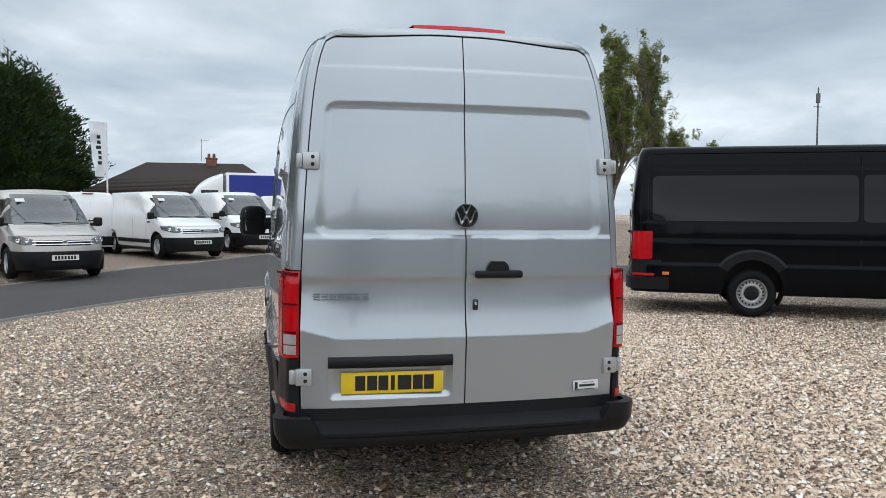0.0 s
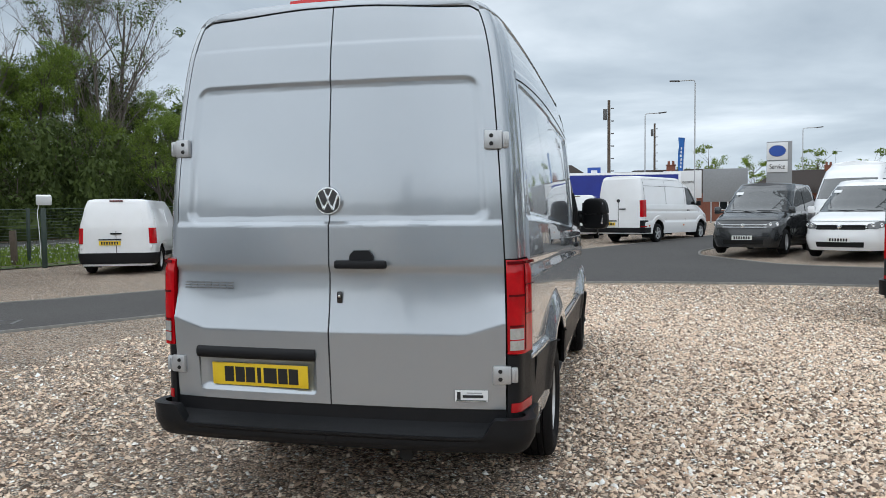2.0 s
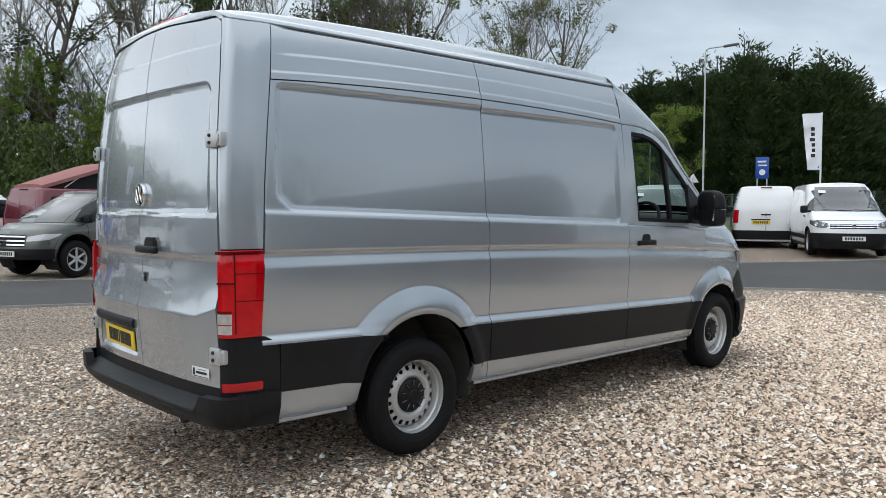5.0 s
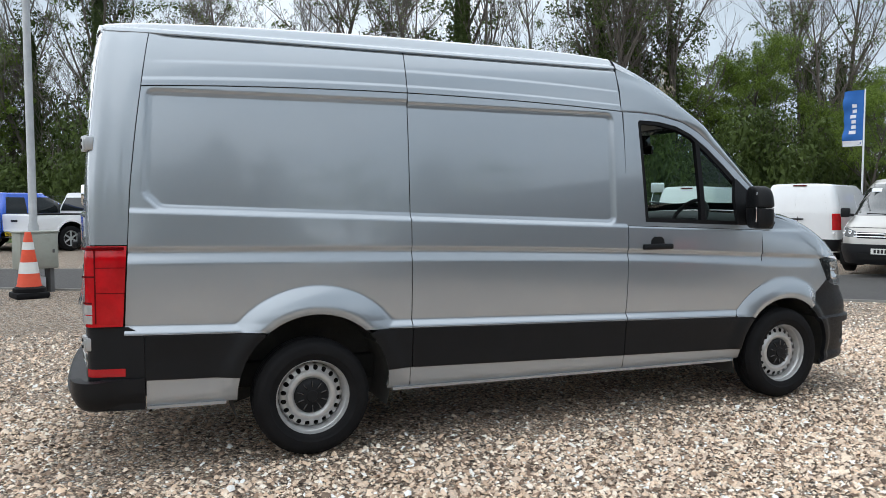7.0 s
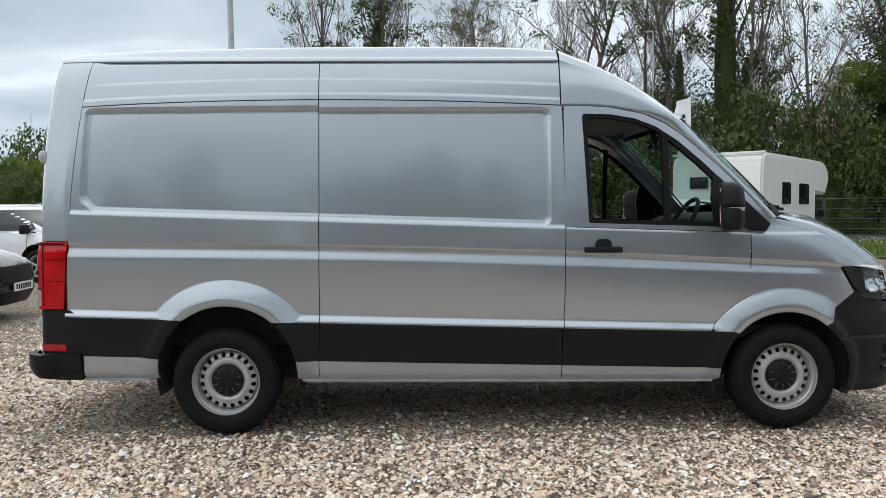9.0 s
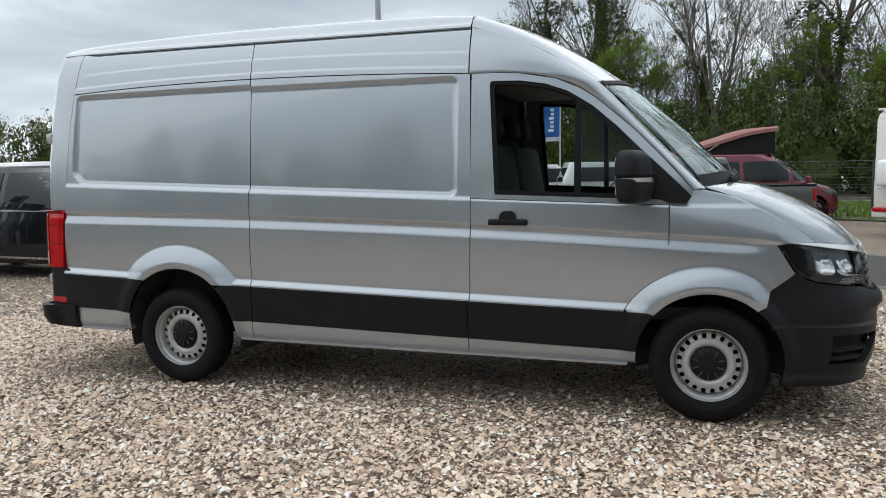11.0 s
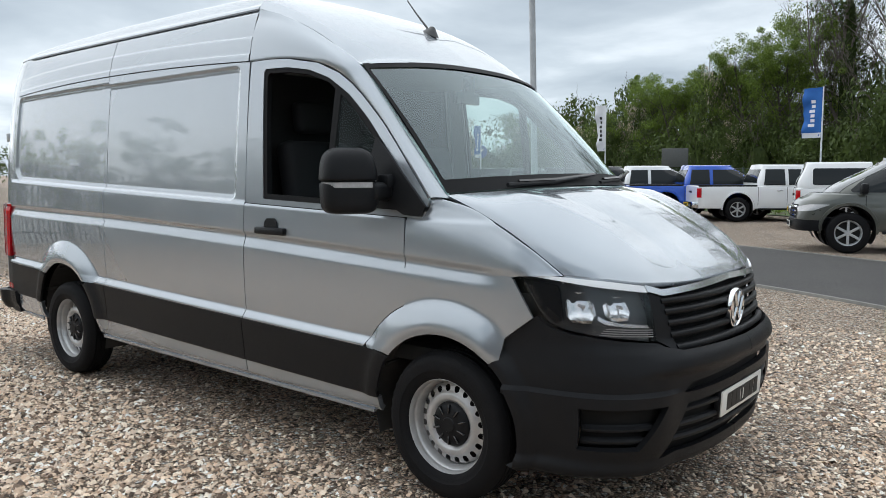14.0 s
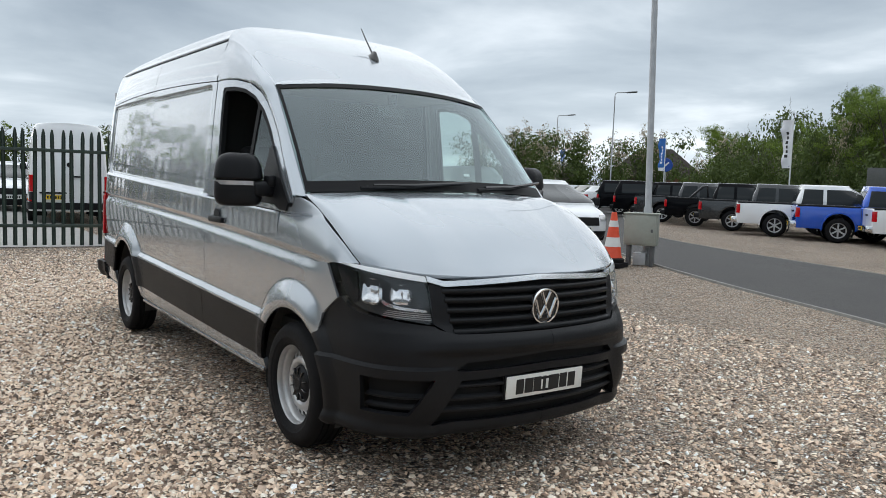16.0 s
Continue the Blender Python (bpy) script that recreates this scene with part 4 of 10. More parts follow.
        # hinges
        for z in (1.81, 0.735):
            c = B.at(np.float64(B.s_tail(0.838)), np.float64(z), 0.012)
            me = cat(rbox(-0.062, -0.014, -0.042, 0.020, 0.010, 0.042, 0.006), rbox(0.02, -0.012, -0.036, 0.052, 0.03, 0.036, 0.008), rbox(0.028, -0.02, -0.02, 0.04, -0.01, 0.024, 0.003))
            me = moved(me, pose(*c, 0, 0, 12))
            h = part_("hinge", me if sd > 0 else mirrored(me), M["galv"], "plain metal door hinge")
            for dz in (-0.018, 0.018):
                b = moved(moved(lathe([(0.0, 0.007), (0.008, 0.006), (0.010, 0.0)], 10, "x"), pose(-0.03, -0.014, dz, 0, 0, -90)), pose(*c, 0, 0, 12))
                part_("bolt", b if sd > 0 else mirrored(b), M["dark"], par=h)
    return van


VAN = hero()


def loft(rows, n=24, m=40):
    """A smooth skin through rows of points (all the same count)."""
    A = np.asarray(rows, float)
    k, c = A.shape[:2]
    u, v = np.linspace(0, k - 1, n), np.linspace(0, c - 1, m)
    T = np.stack([np.stack([interp(v, np.c_[np.arange(c), A[i, :, d]]) for d in range(3)], -1) for i in range(k)])
    return np.stack([np.stack([interp(u, np.c_[np.arange(k), T[:, j, d]]) for j in range(m)], 1) for d in range(3)], -1)


def full(P):
    """A half skin (n, m, 3), whose last column lies on the middle line, made whole."""
    Q = P[:, ::-1][:, 1:].copy()
    Q[..., 0] *= -1
    return np.concatenate([P, Q], 1)


def steel_wheel(parent, x, y, z, side, tyre_r=0.345, rim_r=0.214, width=0.21):
    w = obj("wheel", *moved(lathe([(0.03, -0.05), (0.055, 0.0), (0.06, 0.05)], 20), pose(x, y, z)), M["dark"], parent)
    fl = 1 if side > 0 else -1
    o = lambda h: h * fl
    h = width / 2
    prof = [(rim_r, h - 0.028), (rim_r + 0.012, h - 0.010), (rim_r + 0.03, h - 0.004), (rim_r + 0.045, h), (rim_r + 0.047, h + 0.002), (tyre_r - 0.05, h + 0.003), (tyre_r - 0.028, h - 0.004), (tyre_r - 0.012, h - 0.018), (tyre_r - 0.003, h - 0.034)]
    tread = []
    for c in (0.055, 0.02, -0.02, -0.055):
        tread += [(tyre_r, c + 0.006), (tyre_r - 0.009, c + 0.004), (tyre_r - 0.009, c - 0.004), (tyre_r, c - 0.006)]
    prof = prof + tread + [(r, -v) for r, v in reversed(prof)]
    seg = 96
    V, F = lathe(prof, seg)
    n = len(prof)
    V = np.array(V)
    # shoulder sipes
    for k in range(seg):
        if k % 2 == 0:
            for j in (7, 8, n - 8, n - 9):
                V[k * n + j, 1:] *= 1 - 0.006 / tyre_r
    V = [(x + o(a), y + b, z + c) for a, b, c in V]
    obj("tyre", V, F if fl > 0 else [tuple(reversed(f)) for f in F], M["rubber"], w, "black rubber tyre")
    # pressed steel disc with a ring of holes
    rr = np.linspace(0.060, 0.196, 24)
    th = np.linspace(0, 2 * math.pi, 241)
    T, R = np.meshgrid(th, rr, indexing="ij")
    prof_x = lambda r: interp(r, ((0.055, 0.030), (0.095, 0.032), (0.104, 0.030), (0.112, 0.040), (0.125, 0.046), (0.142, 0.044), (0.152, 0.034), (0.162, 0.028), (0.178, 0.024), (0.184, 0.018), (0.190, 0.004), (0.196, 0.0)))
    hol = [[(2 * math.pi * (k + 0.5) / 20 + 0.0155 / 0.168 * math.cos(a), 0.168 + 0.0155 * math.sin(a)) for a in np.linspace(0, 2 * math.pi, 17)[:-1]] for k in range(20)]
    fn = lambda t, r: np.stack([o(prof_x(r)) + x, y + r * np.cos(t), z + r * np.sin(t)], -1)
    V, F = sheet(fn, T, R, holes=hol, thick=0.0)
    F2 = F if fl > 0 else [tuple(reversed(f)) for f in F]
    rim = obj("rim", V, F2, M["steel"], w, "silver pressed steel wheel with a ring of holes")
    lip = [(0.192, -0.004), (0.195, 0.004), (0.198, 0.024), (0.202, 0.040), (0.206, 0.048), (0.211, 0.052), (rim_r - 0.004, h - 0.034), (rim_r + 0.003, h - 0.020), (rim_r + 0.009, h - 0.022), (rim_r + 0.008, h - 0.030), (rim_r - 0.004, h - 0.05), (rim_r - 0.01, -0.08)]
    V, F = lathe(lip, 64)
    obj("rim_lip", [(x + o(a), y + b, z + c) for a, b, c in V], F if fl > 0 else [tuple(reversed(f)) for f in F], M["steel"], rim)
    V, F = lathe([(0.0, -0.020), (0.19, -0.03)], 32)
    obj("brake_backing", [(x + o(a), y + b, z + c) for a, b, c in V], F, M["dark"], w)
    cap = [(0.0, 0.062), (0.032, 0.062), (0.036, 0.057), (0.070, 0.054), (0.094, 0.046), (0.104, 0.034), (0.106, 0.018)]
    V, F = lathe(cap, 40)
    cp = obj("hub_cap", [(x + o(a), y + b, z + c) for a, b, c in V], F if fl > 0 else [tuple(reversed(f)) for f in F], M["blackplastic"], w, "black plastic hub cap")
    for k in range(10):
        V, F = moved(rbox(0.040, -0.0045, 0.052, 0.0625, 0.0045, 0.094, 0.003, 1), pose(0, 0, 0, 36 * k))
        obj("cap_rib", [(x + o(p), y + b, z + c) for p, b, c in V], F if fl > 0 else [tuple(reversed(f)) for f in F], M["gloss_black"], cp)
    return w


def hero_top(van):
    B = BODY
    # roof skin from the side panels over the middle
    tz = lambda y: interp(y, ((-1.2, 2.49), (-1.12, 2.508), (-0.9, 2.535), (0, 2.575), (1.0, 2.59), (1.9, 2.58), (2.2, 2.55), (2.45, 2.465), (2.72, 2.345), (3.0, 2.165), (3.11, 2.09)))
    rows = []
    q = np.array((1, 0.93, 0.86, 0.78, 0.70, 0.55, 0.38, 0.18, 0))
    rows.append(np.stack(roof_end(q), -1))
    sq_ = np.linspace(B.s_tail(0.80), 2.3, 900)
    rim = B.base(sq_, np.full(sq_.shape, 2.430))
    order = np.argsort(rim[:, 1])
    for y in (-1.07, -1.03, -0.96, -0.8, -0.5, 0.0, 0.6, 1.2, 1.8, 2.17):
        x0 = float(np.interp(y, rim[order, 1], rim[order, 0])) + 0.001
        zt = float(tz(y))
        k = zt - 2.425
        rows.append([(x0 - 0.008, y, 2.424), (x0 + 0.001, y, 2.431), (x0 - 0.009, y, 2.447), (x0 - 0.03, y, 2.462), (x0 - 0.075, y, 2.425 + k * 0.62), (x0 - 0.16, y, 2.425 + k * 0.78), (x0 * 0.55, y, 2.425 + k * 0.94), (x0 * 0.28, y, zt - 0.003), (0, y, zt)])
    P = full(loft(rows, 80, 40))
    X, Y = P[..., 0], P[..., 1]
    for c in (-0.42, 0, 0.42):
        P[..., 2] += 0.008 * np.exp(-((X - c) / 0.05) ** 4) * sstep(Y, -0.9, -0.8) * (1 - sstep(Y, 1.95, 2.1))
    V, F = gridmesh(P)
    roof = obj("roof", V, F, M["silver"], van)
    # high brake lamp
    xs = np.linspace(-0.74, 0.74, 41)
    V, F = gridmesh(np.stack([np.c_[xs[6:-6] * 0.48, -1.08 + 0.02 * xs[6:-6] ** 2 + dy, 2.505 + dz - 0.02 * xs[6:-6] ** 2] for dy, dz in ((0.0, -0.01), (-0.012, 0.014), (0.0, 0.034), (0.12, 0.048), (0.16, 0.03))]))
    obj("brake_lamp", V, F, M["lens_red"], van, "red high-level brake lamp")
    # front of the roof down to the windscreen
    rows = []
    for y, x0, z0 in ((2.18, 0.806, 2.43), (2.4, 0.800, 2.36), (2.6, 0.800, 2.275), (2.8, 0.802, 2.165), (2.96, 0.806, 2.055), (3.0, 0.79, 2.047)):
        k = (y - 2.18) / 0.82
        yc = y + 0.11 * k
        zt = float(tz(yc))
        rows.append([(x0, y, z0), (x0 - 0.045, y + 0.015 * k, z0 + (zt - z0) * (0.45 - 0.2 * k)), (x0 - 0.12, y + 0.04 * k, z0 + (zt - z0) * (0.72 - 0.28 * k)), (0.50, y + 0.075 * k, z0 + (zt - z0) * (0.90 - 0.12 * k)), (0.25, y + 0.1 * k, z0 + (zt - z0) * 0.98), (0, yc, zt)])
    V, F = gridmesh(full(loft(rows, 40, 30)))
    obj("roof_front", V, F, M["silver"], van)
    for sd in (1, -1):
        # one skin from the roof joint over the door and down the windscreen pillar
        scr = lambda t: (0.800 + 0.076 * t, 2.985 + 0.609 * t, 2.050 - 0.641 * t)
        pairs = (((2.180, 2.131), (0.800, 2.180, 2.430)), ((2.34, 2.130), (0.799, 2.34, 2.385)), ((2.50, 2.121), (0.798, 2.50, 2.322)), ((2.72, 2.082), (0.798, 2.75, 2.195)), ((2.87, 2.018), (0.800, 2.93, 2.085)),
                 ((2.96, 1.958), scr(0.07)), ((3.04, 1.893), scr(0.19)), ((3.20, 1.752), scr(0.42)), ((3.34, 1.610), scr(0.66)), ((3.45, 1.490), scr(0.85)), ((3.538, 1.388), scr(1.03)))
        rows = []
        for (y, z), up in pairs:
            lo_, up = B.at(np.float64(y), np.float64(z), -0.001), np.array(up)
            wide = np.linalg.norm(up - lo_)
            r = [lo_ + (-0.03, -0.006, -0.012)]
            for q in np.linspace(0, 1, 9):
                m_ = lo_ + (up - lo_) * q
                if y < 2.9:
                    xb = float(B.base(np.float64(y), np.float64(m_[2]))[0])
                    m_[0] = xb * (1 - q ** 5) + up[0] * q ** 5
                k2 = sstep(y, 2.6, 3.05)
                m_ = m_ + np.array((1.0, 0.25, 0.35)) * 0.20 * min(wide, 0.11) * math.sin(math.pi * q ** 0.8) * float(k2)
                r.append(m_)
            r.append(up + (-0.03, 0.004, -0.012))
            rows.append(r)
        me = gridmesh(loft(rows, 60, 26))
        obj("cab_side_skin", *(me if sd > 0 else mirrored(me)), M["silver"], van)
        # upper door frame with its window opening
        outer = [(2.195, ledge(2.195) - 0.004), (2.195, 2.124), (2.34, 2.124), (2.5, 2.114), (2.72, 2.075), (2.87, 2.011), (2.96, 1.951), (3.04, 1.886), (3.2, 1.745), (3.34, 1.603), (3.45, 1.483), (3.54, 1.378), (3.50, ledge(3.5) - 0.004)]
        hole = [(2.352, 1.366), (2.313, 2.055), (2.325, 2.074), (2.50, 2.070), (2.66, 2.045), (2.80, 1.995), (2.95, 1.900), (3.10, 1.770), (3.25, 1.620), (3.38, 1.480), (3.44, 1.400), (3.40, 1.330)]
        U, V2 = np.meshgrid(span(2.19, 3.56, 0.012), span(1.285, 2.130, 0.012), indexing="ij")
        me = sheet(lambda u, v: B.at(u, v, -0.002), U, V2, outer, [hole], thick=0.02)
        obj("door_frame", *(me if sd > 0 else mirrored(me)), M["silver"], van)
        # black surround, glass (fixed pane in front, lowered pane on the driver's side), divider
        inner = [(u + (0.028 if u < 2.45 else -0.022 if u > 2.9 else 0), v - (0.024 if v > 1.6 else -0.028)) for u, v in hole]
        me = sheet(lambda u, v: B.at(u, v, -0.008), U, V2, hole, [inner], thick=0.03)
        obj("window_seal", *(me if sd > 0 else mirrored(me)), M["seal"], van, "black window surround")
        me = sheet(lambda u, v: B.at(u, v, -0.010), U, V2, [(2.845, 1.36), (2.845, 1.985), (2.885, 1.962), (2.885, 1.36)], thick=0.03)
        obj("window_divider", *(me if sd > 0 else mirrored(me)), M["seal"], van)
        front = [(2.875, 1.37), (2.875, 1.955), (2.95, 1.885), (3.10, 1.755), (3.25, 1.605), (3.36, 1.48), (3.36, 1.36)]
        me = sheet(lambda u, v: B.at(u, v, -0.016), U, V2, front)
        g = obj("quarter_glass", *(me if sd > 0 else mirrored(me)), M["glass"], van); g.visible_shadow = False
        if sd < 0:
            me = sheet(lambda u, v: B.at(u, v, -0.016), U, V2, [(2.36, 1.38), (2.32, 2.05), (2.5, 2.055), (2.66, 2.035), (2.85, 1.965), (2.85, 1.38)])
            g = obj("door_glass", *mirrored(me), M["glass"], van); g.visible_shadow = False
        # mirror foot and black corner sail
        sail = [(3.17, 1.340), (3.15, 1.52), (3.175, 1.685), (3.26, 1.610), (3.34, 1.535), (3.46, 1.420), (3.530, 1.350), (3.50, 1.305), (3.40, 1.310), (3.34, 1.338)]
        U3, V3 = np.meshgrid(span(3.13, 3.58, 0.012), span(1.28, 1.72, 0.012), indexing="ij")
        me = sheet(lambda u, v: B.at(u, v, 0.012), U3, V3, sail, thick=0.03)
        obj("mirror_sail", *(me if sd > 0 else mirrored(me)), M["blackplastic"], van, "black plastic mirror mount")
        mir = thing_part("wing_mirror", van)
        arm = cat(rbox(0.93, 3.235, 1.375, 1.06, 3.325, 1.462, 0.025, 3), rbox(0.925, 3.25, 1.43, 0.985, 3.335, 1.50, 0.02))
        obj("mirror_arm", *(arm if sd > 0 else mirrored(arm)), M["blackplastic"], mir)
        sq = lambda v, e: np.sign(v) * abs(v) ** e
        turn_ = pose(0.99, 3.27, 0) @ pose(0, 0, 0, 0, 0, -25) @ pose(-0.99, -3.27, 0)

        def shell(z0, z1, tab):
            rows = []
            for t, sy in tab:
                z = z0 + (z1 - z0) * t
                h = (z - 1.315) / 0.305
                rx, ry = 0.143 * sy * (1 - 0.10 * h), 0.105 * sy
                rows.append([(1.126 + 0.004 * h + rx * sq(math.cos(a), 0.55), 3.25 - 0.015 * h + ry * (sq(math.sin(a), 0.6) if math.sin(a) > 0 else 0.45 * math.sin(a)), z) for a in np.linspace(0, 2 * math.pi, 33)])
            return moved(gridmesh(loft(rows, 20, 48)), turn_)
        for nm, tab in (("mirror_cap", (1.468, 1.620, ((0, 0.0), (0.02, 0.97), (0.1, 1.0), (0.45, 0.97), (0.75, 0.88), (0.93, 0.68), (1.0, 0.40), (1.0, 0.0)))),
                        ("mirror_shell", (1.315, 1.462, ((0, 0.0), (0.01, 0.50), (0.09, 0.80), (0.3, 0.93), (0.65, 0.965), (0.98, 0.965), (1.0, 0.0))))):
            me = shell(*tab)
            obj(nm, *(me if sd > 0 else mirrored(me)), M["blackplastic"], mir, "black mirror housing")
        me = shell(1.458, 1.472, ((0, 0.90), (0.5, 0.90), (1.0, 0.90)))
        obj("mirror_seam", *(me if sd > 0 else mirrored(me)), M["gap"], mir)
        me = moved(rbox(1.01, 3.208, 1.365, 1.235, 3.214, 1.575, 0.002), turn_)
        obj("mirror_glass", *(me if sd > 0 else mirrored(me)), M["chrome"], mir)
        me = moved(gridmesh(np.array([[(1.126 + 0.143 * 0.985 * 0.94 * sq(math.cos(a), 0.55), 3.243 + 0.105 * 0.99 * sq(math.sin(a), 0.6), z) for a in np.linspace(radians(4), radians(118), 24)] for z in (1.462, 1.438)])), turn_)
        obj("indicator_lens", *(me if sd > 0 else mirrored(me)), M["lens_clear"], mir, "clear indicator strip")
        # door handle
        c = B.at(np.float64(2.44), np.float64(1.195), 0.006)
        hd = thing_part("door_handle", van)
        me = moved(cat(rbox(-0.01, -0.125, -0.022, 0.028, 0.125, 0.018, 0.011)), pose(*c, 0, -2, 0))
        obj("handle_grip", *(me if sd > 0 else mirrored(me)), M["blackplastic"], hd)
        U4, V4 = np.meshgrid(span(-0.065, 0.065, 0.009), span(-0.01, 0.075, 0.009), indexing="ij")
        cup = [(-0.06, 0.0), (-0.05, 0.05), (-0.03, 0.068), (0.03, 0.068), (0.05, 0.05), (0.06, 0.0)]
        me = moved(sheet(lambda u, v: np.stack([0 * u, u, v], -1), U4, V4, cup, thick=0.02), pose(c[0] + 0.012, c[1], c[2], 0, -2, 0))
        obj("handle_cup", *(me if sd > 0 else mirrored(me)), M["blackplastic"], hd)
    # windscreen
    rows = []
    for t in np.linspace(0, 1, 6):
        xe, ye, ze = 0.80 + 0.076 * t, 2.985 + 0.609 * t, 2.05 - 0.641 * t
        yc, zc = 3.105 + 0.725 * t, 2.095 - 0.658 * t
        bow = 0.012 * math.sin(math.pi * t)
        rows.append([(xe * q, ye + (yc - ye) * (1 - q ** 2.6) + bow, ze + (zc - ze) * (1 - q ** 2.2) + bow) for q in (1, 0.93, 0.8, 0.6, 0.4, 0.2, 0)])
    P = full(loft(rows, 24, 20))
    V, F = gridmesh(P)
    g = obj("windscreen", V, F, M["wglass"], van, "large raked windscreen"); g.visible_shadow = False
    # black band round the glass
    W = P.reshape(-1, 3)
    n, m = P.shape[:2]
    V, F, keep = W.copy(), [], []
    off = np.array((0, 0.004, 0.004))
    for i in range(n - 1):
        for j in range(m - 1):
            if i < 1 or i >= n - 3 or j < 1 or j >= m - 2:
                a = i * m + j
                F.append((a, a + 1, a + m + 1, a + m))
    obj("windscreen_band", (V + off).tolist(), F, M["seal"], van)
    # bonnet: its edge runs from the pillar foot to the headlamp and along the lamp's upper rim
    rear = [(0.880, 3.606, 1.402), (0.855, 3.640, 1.408), (0.78, 3.69, 1.414), (0.6, 3.765, 1.422), (0.4, 3.80, 1.428), (0.2, 3.825, 1.432), (0, 3.83, 1.434)]
    fore = [(0.864, 4.206, 1.084), (0.838, 4.258, 1.077), (0.787, 4.334, 1.068), (0.643, 4.442, 1.044), (0.42, 4.510, 1.036), (0.2, 4.545, 1.041), (0, 4.553, 1.043)]
    edge = [np.array(p) for p in ((0.880, 3.606, 1.402), (0.889, 3.750, 1.350), (0.891, 3.905, 1.279), (0.888, 4.050, 1.197), (0.878, 4.145, 1.132), (0.864, 4.206, 1.084))]
    mid = [(0, 3.83, 1.434), (0, 3.95, 1.410), (0, 4.08, 1.366), (0, 4.21, 1.306), (0, 4.34, 1.232), (0, 4.43, 1.166), (0, 4.50, 1.106), (0, 4.533, 1.072), (0, 4.553, 1.043)]
    nu, nv = 64, 60
    curve = lambda pts, k: loft([pts, pts], 2, k)[0]
    R_, F_, S_, C_ = curve(rear, nu), curve(fore, nu), curve(edge, nv), curve(mid, nv)
    u, v = np.linspace(0, 1, nu)[None, :, None], np.linspace(0, 1, nv)[:, None, None]
    P = (1 - v) * R_[None] + v * F_[None] + (1 - u) * S_[:, None] + u * C_[:, None] - ((1 - u) * (1 - v) * R_[0] + u * (1 - v) * R_[-1] + (1 - u) * v * F_[0] + u * v * F_[-1])
    # a fuller crown near the side edge and the front, then a pressed shoulder with a crisp crest
    P[..., 2] += (0.040 * np.sin(math.pi * v ** 0.9) * (1 - u) * (1 - np.exp(-u / 0.10)) * np.exp(-u / 0.5))[..., 0]
    X, Y = P[..., 0], P[..., 1]
    crest, foot_ = 0.665 - 0.13 * sstep(Y, 3.75, 4.45), 0.46 - 0.12 * sstep(Y, 3.75, 4.40)
    k = sstep(Y, 3.72, 3.92) * (1 - 0.75 * sstep(Y, 4.34, 4.50))
    up = np.clip((X - foot_) / (crest - foot_), 0, 1)
    P[..., 2] += 0.025 * k * np.where(X < crest, up, np.clip(1 - (X - crest) / (0.875 - crest), 0, 1))
    lip = P[-1:] + np.array((0, -0.012, -0.020))
    P = full(np.concatenate([P, lip]))
    P = np.concatenate([P[:, :1] + np.array((-0.012, -0.002, -0.022)), P, P[:, -1:] + np.array((0.012, -0.002, -0.022))], axis=1) if P[0, 0, 0] > 0 else np.concatenate([P[:, :1] + np.array((0.012, -0.002, -0.022)), P, P[:, -1:] + np.array((-0.012, -0.002, -0.022))], axis=1)
    V, F = gridmesh(P)
    obj("bonnet", V, F, M["silver"], van)
    for sd in (1, -1):
        # dark joint, and the wing between side and bonnet
        me = tube_path([e + (-0.004, 0, -0.014) for e in edge], 0.005, 6)
        obj("bonnet_joint", *(me if sd > 0 else mirrored(me)), M["gap"], van)
        foot = ((0.948, 3.408, 1.056), (0.9455, 3.60, 1.056), (0.942, 3.76, 1.056), (0.937, 3.90, 1.057), (0.931, 3.975, 1.062), (0.927, 4.020, 1.074))
        head_ = [(0.906, 3.548, 1.396)] + [tuple(e + (0.006, -0.003, 0.0)) for e in edge[1:]]
        rows = []
        for f_, e in zip(foot, head_):
            f_, e = np.array(f_), np.array(e)
            r = []
            for q in np.linspace(0, 1, 10):
                m_ = f_ + (e - f_) * q
                m_[0] = e[0] + (f_[0] - e[0]) * (1 - q ** 2.6)
                if f_[1] < 3.5:
                    m_[1] = f_[1] + (e[1] - f_[1]) * max(0.0, (q - 0.66) / 0.34) ** 1.4
                r.append(m_)
            rows.append(r + [e + (-0.014, 0, -0.025)])
        P = loft(rows, 50, 70)
        P[..., 0] += side_feature(P[..., 1], P[..., 2]) * (1 - sstep(P[..., 2], 1.30, 1.36)) * (1 - sstep(P[..., 1], 3.98, 4.10))
        me = gridmesh(P)
        obj("wing_top", *(me if sd > 0 else mirrored(me)), M["silver"], van)
        # fillet between wing, pillar foot and windscreen corner
        me = gridmesh(loft([[(0.938, 3.405, 1.290), (0.932, 3.47, 1.325), (0.912, 3.555, 1.372), (0.868, 3.60, 1.395)], [(0.930, 3.42, 1.335), (0.922, 3.50, 1.362), (0.903, 3.565, 1.394), (0.866, 3.615, 1.402)]], 10, 12))
        obj("wing_corner", *(me if sd > 0 else mirrored(me)), M["silver"], van)
    # cowl with vents and wipers
    V, F = gridmesh(full(loft([[(0.845, 3.632, 1.398), (0.6, 3.775, 1.412), (0.3, 3.83, 1.420), (0, 3.845, 1.424)], [(0.84, 3.585, 1.410), (0.6, 3.71, 1.425), (0.3, 3.765, 1.432), (0, 3.78, 1.436)]], 4, 12)))
    obj("cowl", V, F, M["blackplastic"], van)
